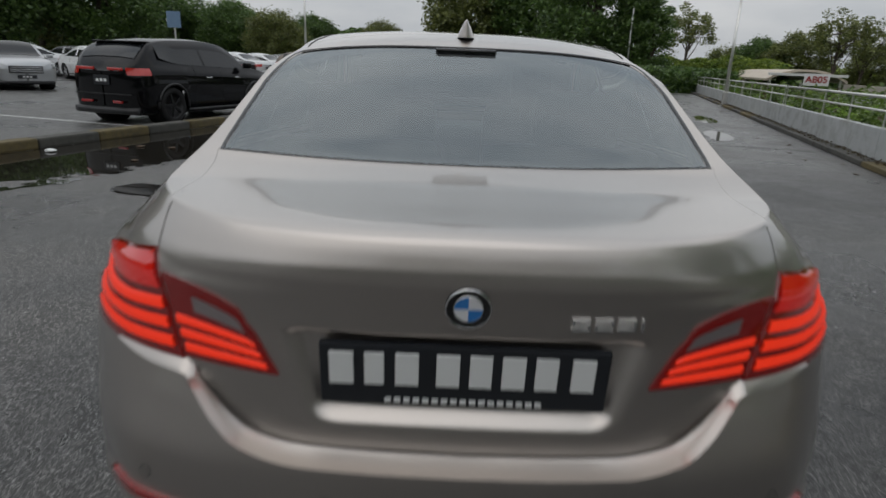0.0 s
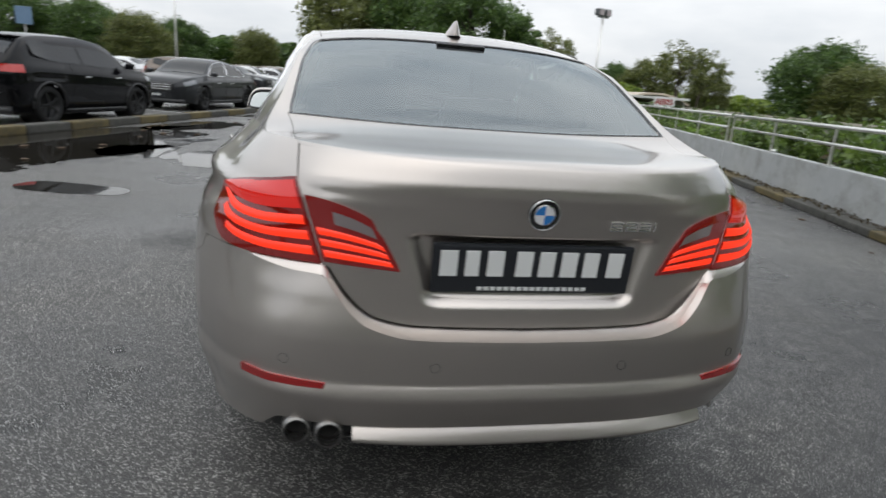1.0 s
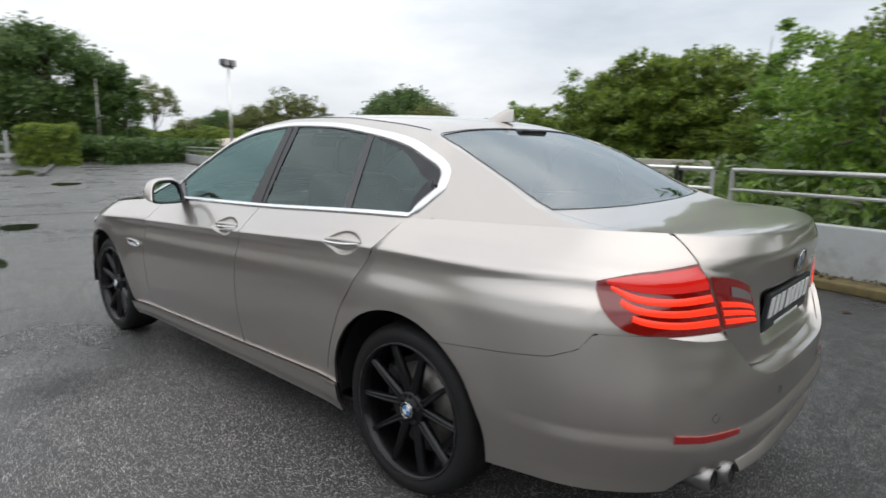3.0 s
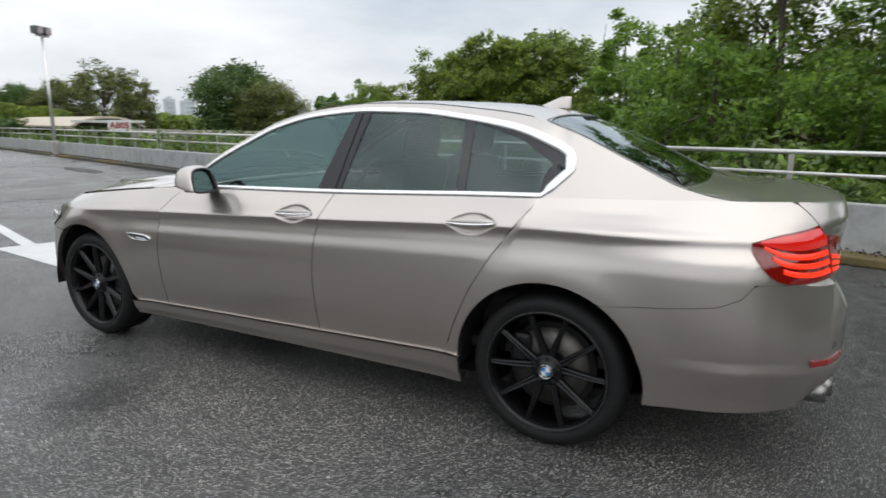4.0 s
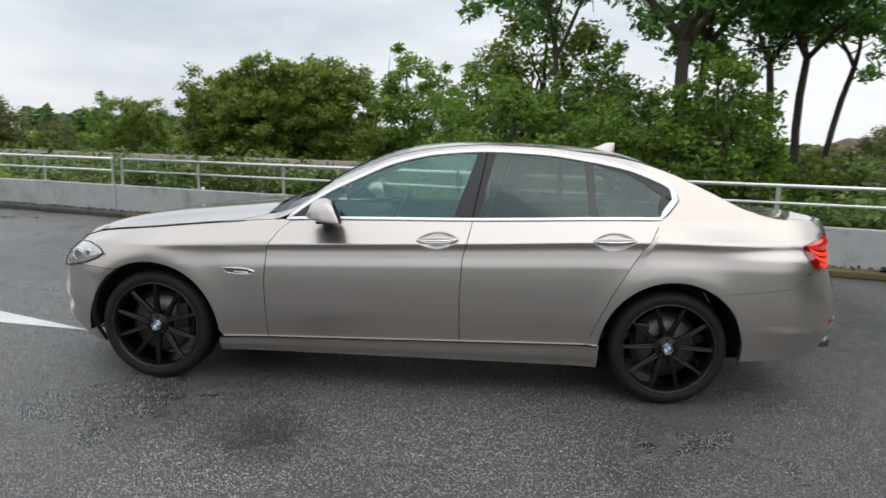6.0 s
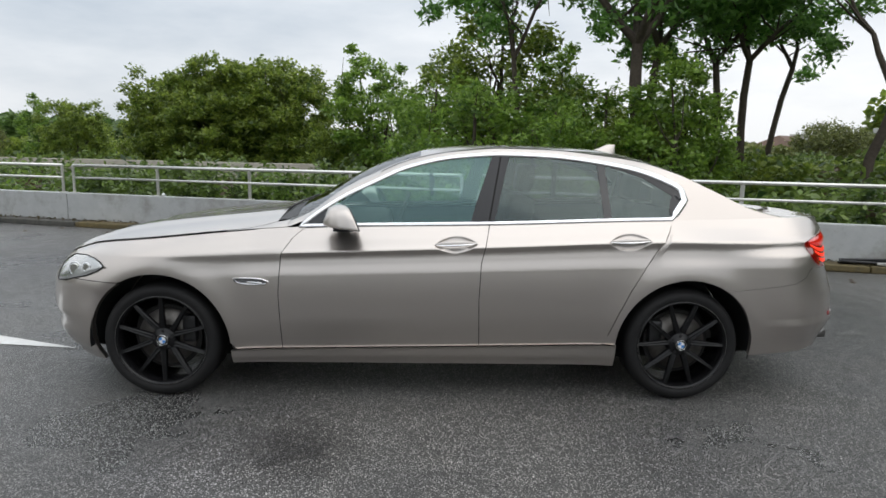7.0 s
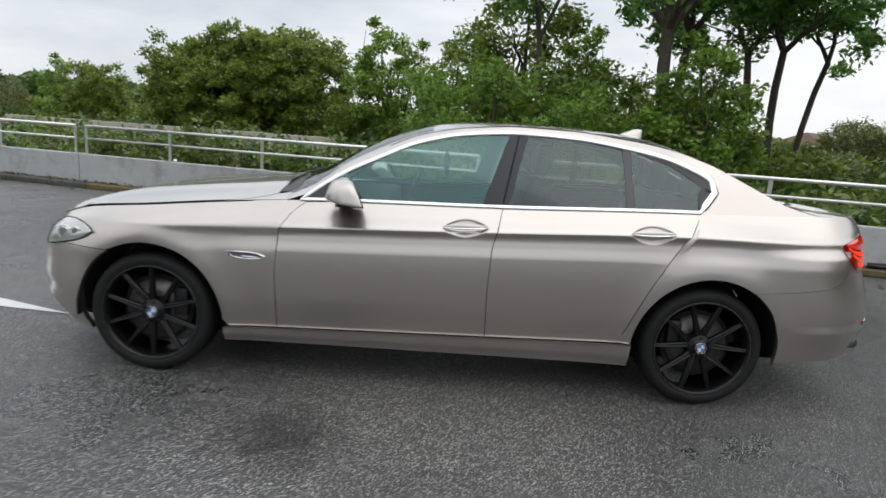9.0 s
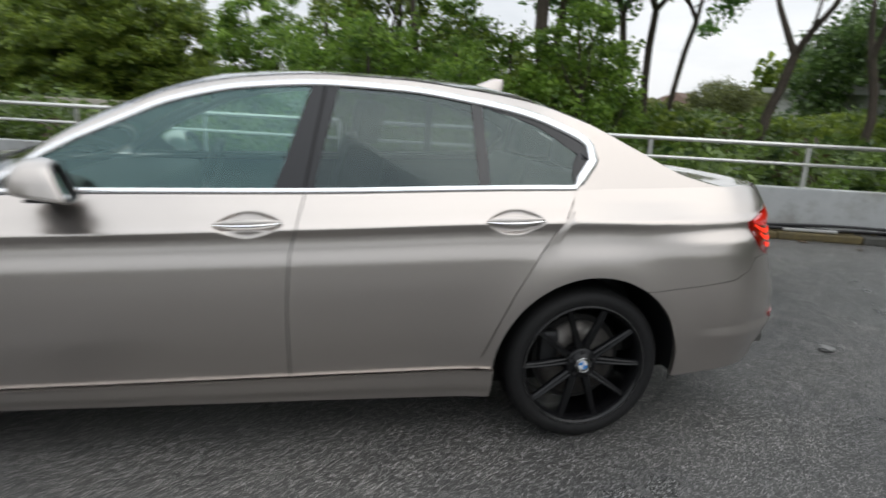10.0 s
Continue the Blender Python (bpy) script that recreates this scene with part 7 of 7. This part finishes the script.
templates = (white_saloon, grey_estate, dark_saloon, bronze_suv, white_saloon, suv)
rnd = random.Random(8)
for k in range(19):
    p = at(31.6 + 2.62 * k, -16.3 + rnd.uniform(-0.3, 0.3))
    copy_thing(templates[(k * 2 + k // 3) % 6], heading(p.x, p.y, 90 + rnd.uniform(-2, 2)))
for k in range(13):
    p = at(21.0 + 2.62 * k, -21.4 + rnd.uniform(-0.3, 0.3))
    copy_thing(templates[(k * 3 + 1 + k // 4) % 5], heading(p.x, p.y, -90 + rnd.uniform(-2, 2)))
for k in range(9):
    p = at(27.0 + 2.7 * k, -30.4 + rnd.uniform(-0.3, 0.3))
    copy_thing(templates[(k * 2 + 2) % 5], heading(p.x, p.y, 90 + rnd.uniform(-2, 2)))
for u_, v_, tn, k in ((19.8, -26.5, 175, 0), (13.6, -24.4, 100, 2), (16.2, -24.6, 96, 0), (10.9, -24.0, 92, 3), (8.0, -17.6, 180, 3)):
    p = at(u_, v_)
    copy_thing(templates[k], heading(p.x, p.y, tn))

# ---- posts, signs and buildings ----
LAMP_GREY = speckled("lamp_grey", (0.10, 0.11, 0.115), (0.17, 0.175, 0.18), 0.5, 20.0, 0.05, 0.4)
SIGN_WHITE = speckled("sign_white", (0.66, 0.66, 0.66), (0.74, 0.74, 0.74), 0.5, 5.0, 0.0)
SIGN_RED = material("sign_red", (0.32, 0.03, 0.03), 0.5)
SIGN_BLUE = speckled("sign_blue", (0.10, 0.17, 0.26), (0.14, 0.22, 0.32), 0.5, 5.0, 0.0)
TARP = speckled("blue_grey_tarpaulin", (0.07, 0.10, 0.14), (0.13, 0.17, 0.22), 0.6, 4.0, 0.4)
ROOF_TILE = speckled("brown_roof_tile", (0.10, 0.06, 0.045), (0.17, 0.11, 0.08), 0.8, 4.0, 0.2)
CLOTH = speckled("black_cloth", (0.008, 0.008, 0.009), (0.02, 0.02, 0.02), 0.85, 30.0, 0.4)


def street_lamp(label, x, y, h, head=True, turn=0.0):
    root = tagged(new("street_lamp"), label, "lamp post")
    bm = bmesh.new()
    tube(bm, (x, y, 0), (x, y, h), 0.075, 0.05, 14)
    part("pole", bm, STEEL, root, smooth=True)
    bm = bmesh.new()
    box(bm, x, y, 0.02, 0.34, 0.34, 0.04, 0.008)
    box(bm, x, y, 0.35, 0.18, 0.16, 0.5, 0.02)
    part("base_plate", bm, STEEL, root)
    if head:
        for s in (-1, 1):
            bm = bmesh.new()
            m = Matrix.Translation((x, y, h + 0.06)) @ Matrix.Rotation(turn, 4, "Z")
            box(bm, s * 0.22, 0.02, 0.10, 0.34, 0.30, 0.30, 0.05, m)
            fl = part("floodlight", bm, LAMP_GREY, root, "dark box floodlight")
            bm = bmesh.new()
            box(bm, s * 0.22, -0.145, 0.08, 0.27, 0.012, 0.22, 0.004, m)
            part("lamp_glass", bm, LAMP_CLEAR, fl)
        bm = bmesh.new()
        box(bm, 0, 0, -0.04, 0.66, 0.06, 0.06, 0.01, Matrix.Translation((x, y, h)) @ Matrix.Rotation(turn, 4, "Z"))
        part("cross_arm", bm, LAMP_GREY, root)
    return root


street_lamp("grey steel lamp post with two box floodlights by the parapet", 11.75, 24.9, 4.75, turn=0.35)
street_lamp("thin pale lamp post among the parked cars", -9.4, 38.5, 7.2, False)
street_lamp("thin steel lamp post by the far trees", 14.6, 51.0, 6.2, False)
bs = tagged(new("direction_sign"), "blue-grey square sign on a steel post", "sign")
bx, by = -14.6, 31.4
bm = bmesh.new()
tube(bm, (bx, by, 0), (bx, by, 2.9), 0.04, 0.04, 10)
part("post", bm, STEEL, bs)
bm = bmesh.new()
box(bm, bx, by - 0.05, 2.95, 0.72, 0.03, 0.8, 0.01)
part("panel", bm, SIGN_BLUE, bs)

# Vaulted canopy over a ramp below the parapet, with its bay sign.
canopy = tagged(new("ramp_canopy"), "long beige vaulted canopy over a ramp", "canopy")
ends = []
rows = []
c0 = Vector((19.9, 32.4, 0))
for u_ in np.linspace(0, 26, 9):
    ring = []
    for k, q in enumerate(np.linspace(-1, 1, 13)):
        p = c0 + DU * u_ + DV * (q * 2.0 - 0.55)
        ring.append((p.x, p.y, 1.74 - 0.55 * abs(q) ** 2.2 + 0.003 * u_))
    rows.append(ring)
part_mesh("roof", mesh_of("roof", *sheet(np.array(rows), False, 0.12, (c0.x, c0.y, -8)), ROOF_BEIGE), canopy)
for u_ in (0.3, 9.0, 17.5, 25.7):
    for q in (-2.3, 1.2):
        p = c0 + DU * u_ + DV * q
        bm = bmesh.new()
        tube(bm, (p.x, p.y, -1.2), (p.x, p.y, 1.25), 0.07, 0.07, 10)
        part("column", bm, STEEL, canopy)
bm = bmesh.new()
m = Matrix.Translation(c0 + DU * -0.02 + Vector((0, 0, 1.45))) @ Matrix.Rotation(-ANG, 4, "Z")
box(bm, -0.55, -0.05, 0.0, 3.9, 0.05, 0.14, 0.01, m)
part("end_beam", bm, WHITE_WALL, canopy)
sign = tagged(new("bay_sign"), "white bay sign with red lettering on the canopy end", "sign")
sp_ = Vector((19.45, 31.75, 1.22))
sm = Matrix.Translation(sp_) @ Matrix.Rotation(math.radians(-24), 4, "Z")
bm = bmesh.new()
box(bm, 0, 0, 0, 1.2, 0.04, 0.62, 0.01, sm)
part("board", bm, SIGN_WHITE, sign)
fc = bpy.data.curves.new("lettering", "FONT")
fc.body = "AB05"
fc.size = 0.46
fc.align_x, fc.align_y = "CENTER", "CENTER"
fc.extrude = 0.006
fc.offset = 0.012
fc.materials.append(SIGN_RED)
txt = new("lettering", fc)
txt.parent = sign
txt.matrix_basis = sm @ Matrix.Translation((0, -0.03, 0)) @ Matrix.Rotation(math.pi / 2, 4, "X")


def pavilion(x, y, w, d, h, turn, label):
    root = tagged(new("pavilion"), label, "building")
    m = Matrix.Translation((x, y, 0)) @ Matrix.Rotation(turn, 4, "Z")
    bm = bmesh.new()
    box(bm, 0, 0, h / 2, w, d, h, 0.03, m)
    part("wall", bm, WHITE_WALL, root)
    bm = bmesh.new()
    box(bm, 0, 0, h + 0.12, w + 1.2, d + 1.2, 0.28, 0.03, m)
    rf = part("roof", bm, WHITE_WALL, root)
    bm = bmesh.new()
    box(bm, -w * 0.15, 0, h + 0.5, w * 0.35, d * 0.6, 0.5, 0.03, m)
    part("roof_block", bm, WHITE_WALL, rf)
    for k in range(int(w // 1.6)):
        bm = bmesh.new()
        box(bm, -w / 2 + 0.9 + 1.6 * k, -d / 2 - 0.01, h * 0.62, 1.15, 0.06, h * 0.42, 0.01, m)
        part("window", bm, DARK_PANE, root)
    return root


pavilion(*polar(*REAR_EYE, 14.6, 76), 8.0, 5.0, 3.5, -0.25, "low white flat-roofed building beyond the hedge")
pavilion(*polar(*SIDE_EYE, 132.2, 46), 9.0, 6.0, 2.9, -0.9, "white building seen between the trees")


def house(x, y, w, d, h, turn, label):
    root = tagged(new("house"), label, "house")
    m = Matrix.Translation((x, y, -1.5)) @ Matrix.Rotation(turn, 4, "Z")
    bm = bmesh.new()
    box(bm, 0, 0, h / 2, w, d, h, 0.02, m)
    part("wall", bm, WHITE_WALL, root)
    v = [m @ Vector(p) for p in ((-w / 2 - 0.6, -d / 2 - 0.6, h), (w / 2 + 0.6, -d / 2 - 0.6, h), (w / 2 + 0.6, d / 2 + 0.6, h), (-w / 2 - 0.6, d / 2 + 0.6, h), (-w * 0.3, 0, h + 1.8), (w * 0.3, 0, h + 1.8))]
    part_mesh("roof", mesh_of("roof", v, [(0, 1, 5, 4), (1, 2, 5), (2, 3, 4, 5), (3, 0, 4), (3, 2, 1, 0)], ROOF_TILE, False), root)
    for k in (-1, 1):
        bm = bmesh.new()
        box(bm, k * w * 0.25, -d / 2 - 0.01, h * 0.72, 1.6, 0.06, 1.2, 0.01, m)
        part("window", bm, DARK_PANE, root)
    bm = bmesh.new()
    box(bm, w * 0.42, 0, h + 1.0, 2.2, 2.2, 2.2, 0.02, m)
    part("water_tower", bm, WHITE_WALL, root)
    return root


house(*polar(*SIDE_EYE, 120.6, 88), 8.0, 6.5, 3.9, -1.0, "white house with a brown tiled roof")


# Distance haze is painted into the towers' wall and window colours.
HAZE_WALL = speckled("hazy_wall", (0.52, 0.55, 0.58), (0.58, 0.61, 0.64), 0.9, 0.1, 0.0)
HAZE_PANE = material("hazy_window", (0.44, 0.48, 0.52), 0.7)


def tower(x, y, w, h, label):
    root = tagged(new("tower_block"), label, "building")
    bm = bmesh.new()
    box(bm, x, y, h / 2, w, w * 0.6, h, 0.2)
    box(bm, x, y, h + 1.5, w * 0.4, w * 0.3, 3.0, 0.2)
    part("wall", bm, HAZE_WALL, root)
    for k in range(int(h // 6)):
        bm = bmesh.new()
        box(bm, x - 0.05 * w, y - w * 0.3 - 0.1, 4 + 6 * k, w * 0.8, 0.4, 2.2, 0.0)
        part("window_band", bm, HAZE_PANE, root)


tower(*polar(*SIDE_EYE, 38.9, 900), 13, 34, "pale distant tower block")
tower(*polar(*SIDE_EYE, 40.3, 880), 16, 31, "pale distant tower block")

# Tarpaulin at the far end of the parapet and the barrier post by the exit.
rows = []
rnd = random.Random(3)
for a in np.linspace(0, 1, 9):
    row = []
    for b_ in np.linspace(0, 1, 9):
        p = at(45.3 - 1.6 * b_, 2.4 + 2.4 * a)
        row.append((p.x, p.y, 1.15 * (1 - b_) + rnd.uniform(-0.03, 0.03)))
    rows.append(row)
ob = part_mesh("tarpaulin", mesh_of("tarpaulin", *sheet(np.array(rows)), TARP))
tagged(ob, "blue-grey tarpaulin slung over the parapet's end", "tarpaulin")
bp = tagged(new("barrier_post"), "white barrier cabinet with a small red roof on a kerb", "barrier")
px, py = 5.75, 41.6
bm = bmesh.new()
box(bm, px, py, 0.10, 1.6, 0.9, 0.2, 0.04)
part("plinth", bm, CONCRETE, bp)
bm = bmesh.new()
box(bm, px, py, 0.85, 0.42, 0.4, 1.3, 0.03)
part("cabinet", bm, SIGN_WHITE, bp)
bm = bmesh.new()
box(bm, px + 0.75, py, 1.0, 0.10, 0.10, 1.9, 0.02)
part("post", bm, SIGN_WHITE, bp)
bm = bmesh.new()
box(bm, px, py, 2.35, 0.8, 0.8, 0.12, 0.03)
part("roof", bm, SIGN_RED, bp)
bm = bmesh.new()
tube(bm, (px, py, 1.45), (px, py, 2.32), 0.04, 0.04, 8)
part("stem", bm, STEEL, bp)
gr_ = tagged(new("guard_rail"), "low steel guard rail in front of the hedge", "guard rail")
for k in range(10):
    bm = bmesh.new()
    box(bm, -4 + 1.5 * k * 0.98, 44.6 - 1.5 * k * 0.2, 0.3, 0.08, 0.08, 0.6, 0.01)
    part("post", bm, STEEL, gr_)
bm = bmesh.new()
box(bm, 0, 0, 0, 13.8, 0.05, 0.22, 0.015, Matrix.Translation((2.7, 43.2, 0.5)) @ Matrix.Rotation(-0.2, 4, "Z"))
part("beam", bm, STEEL, gr_)

# ---- small things on the ground and the parapet ----
SCRAP_GREY = speckled("grey_paper", (0.07, 0.07, 0.068), (0.22, 0.22, 0.21), 0.7, 60.0, 0.2)


def scrap(label, x, y, z, size, mat, seed, cat="litter", tall=0.3):
    rng = np.random.default_rng(seed)
    bm = bmesh.new()
    bmesh.ops.create_icosphere(bm, subdivisions=2, radius=size)
    for vtx in bm.verts:
        vtx.co *= 1 + rng.uniform(-0.3, 0.25)
        vtx.co.z *= tall
    zmin = min(vtx.co.z for vtx in bm.verts)
    bmesh.ops.translate(bm, vec=(x, y, z - zmin), verts=bm.verts)
    ob = part("litter", bm, mat)
    return tagged(ob, label, cat, "scattered litter")


def wall_at(u_, dv=0.08):
    p = at(u_, WALL_V + dv)
    return p.x, p.y, WALL_H


scrap("grey paper scrap on the wet asphalt", 1.94, 0.0, 0.0, 0.018, SCRAP_GREY, 1, tall=0.15)
scrap("crumpled white paper by the kerb", -5.35, 6.0, 0.0, 0.07, PLATE_WHITE, 2)
scrap("white scrap lying on the parapet", *wall_at(7.74), 0.035, PLATE_WHITE, 3, tall=0.8)
# This pale lump stands in for a bird sitting on the parapet.
scrap("pale bird on the parapet, shaped as a rough lump", *wall_at(4.03), 0.06, PLATE_WHITE, 4, tall=0.5)
scrap("red plastic lid lying on the parapet", *wall_at(-0.08), 0.085, SIGN_RED, 5, tall=0.5)
scrap("crushed grey cup on the asphalt", -0.05, -1.95, 0.0, 0.045, SCRAP_GREY, 6)
rnd = random.Random(12)
for k in range(34):
    p = at(rnd.uniform(-6, 24), rnd.uniform(3.2, 4.05))
    scrap("dead brown leaf on the wet asphalt", p.x, p.y, 0.0, rnd.uniform(0.02, 0.05), LITTER, 100 + k, "leaf", 0.2)
for k in range(14):
    p = at(rnd.uniform(3, 12), rnd.uniform(-7.0, -5.2))
    scrap("dead leaf by the kerb", p.x, p.y, 0.004, rnd.uniform(0.03, 0.06), LITTER, 200 + k, "leaf", 0.2)
rng = np.random.default_rng(77)
n = 2600
uu, vv = rng.uniform(-12, 34, n), KERB_V + 0.05 + np.abs(rng.normal(0.16, 0.08, n))
pts = np.stack([DU.x * uu + DV.x * vv, DU.y * uu + DV.y * vv, 0.10 + rng.uniform(0, 0.02, n)], 1)
ob = part_mesh("leaf_litter", leaf_mesh("leaf_litter", pts, 0.03, LEAF_BROWN, rng, 1.6, 0.0))
tagged(ob, "dead leaves and moss along the wall kerb", "leaf litter", kind="stuff")
cl = []
p = at(-1.0, WALL_V)
for a in np.linspace(0, 1, 8):
    row = []
    for b_ in np.linspace(0, 1, 6):
        u_ = -0.42 + 0.09 * b_ + 0.02 * math.sin(7 * a)
        q = at(3.05 + u_ * 0.6, WALL_V + 0.07 + (-0.032 if a < 0.5 else 0.032) + 0.01 * math.sin(9 * a + 3 * b_))
        z = 1.105 - abs(a - 0.42) * 0.62
        row.append((q.x, q.y, z))
    cl.append(row)
ob = part_mesh("cloth", mesh_of("cloth", *sheet(np.array(cl)), CLOTH))
tagged(ob, "black cloth hung over the top rail", "cloth")
cab = tagged(new("cable_tray"), "black cables and a metal tray dumped on the kerb", "cable")
for k in range(4):
    pts = []
    for a in np.linspace(0, 1, 18):
        q = at(-5.0 + 2.3 * a, KERB_V + 0.14 + 0.10 * math.sin(3.0 * a + k) * (1 - a * 0.4))
        pts.append((q.x, q.y, 0.105 + 0.012 * k + 0.05 * math.sin(math.pi * a) * (k % 2)))
    part_mesh("cable", mesh_of("cable", *path_tube(pts, 0.018, 6), BLACK_PLASTIC), cab)
bm = bmesh.new()
box(bm, KERB_V + 0.12, -3.4, 0.12, 0.14, 0.6, 0.035, 0.006, LOT)
part("tray", bm, STEEL, cab, "grey metal tray")
bm = bmesh.new()
box(bm, KERB_V + 0.16, 2.75, 0.105, 0.20, 0.34, 0.03, 0.006, LOT)
box(bm, KERB_V + 0.16, 2.75, 0.125, 0.14, 0.26, 0.012, 0.004, LOT)
lid = tagged(part("dumped_lid", bm, STEEL), "flat grey metal lid lying on the kerb", "scrap")
bm = bmesh.new()
box(bm, KERB_V + 0.25, 2.36, 0.115, 0.06, 0.42, 0.05, 0.015, LOT)
tagged(part("dumped_trim", bm, BLACK_PLASTIC), "strip of black plastic dumped on the kerb", "scrap")
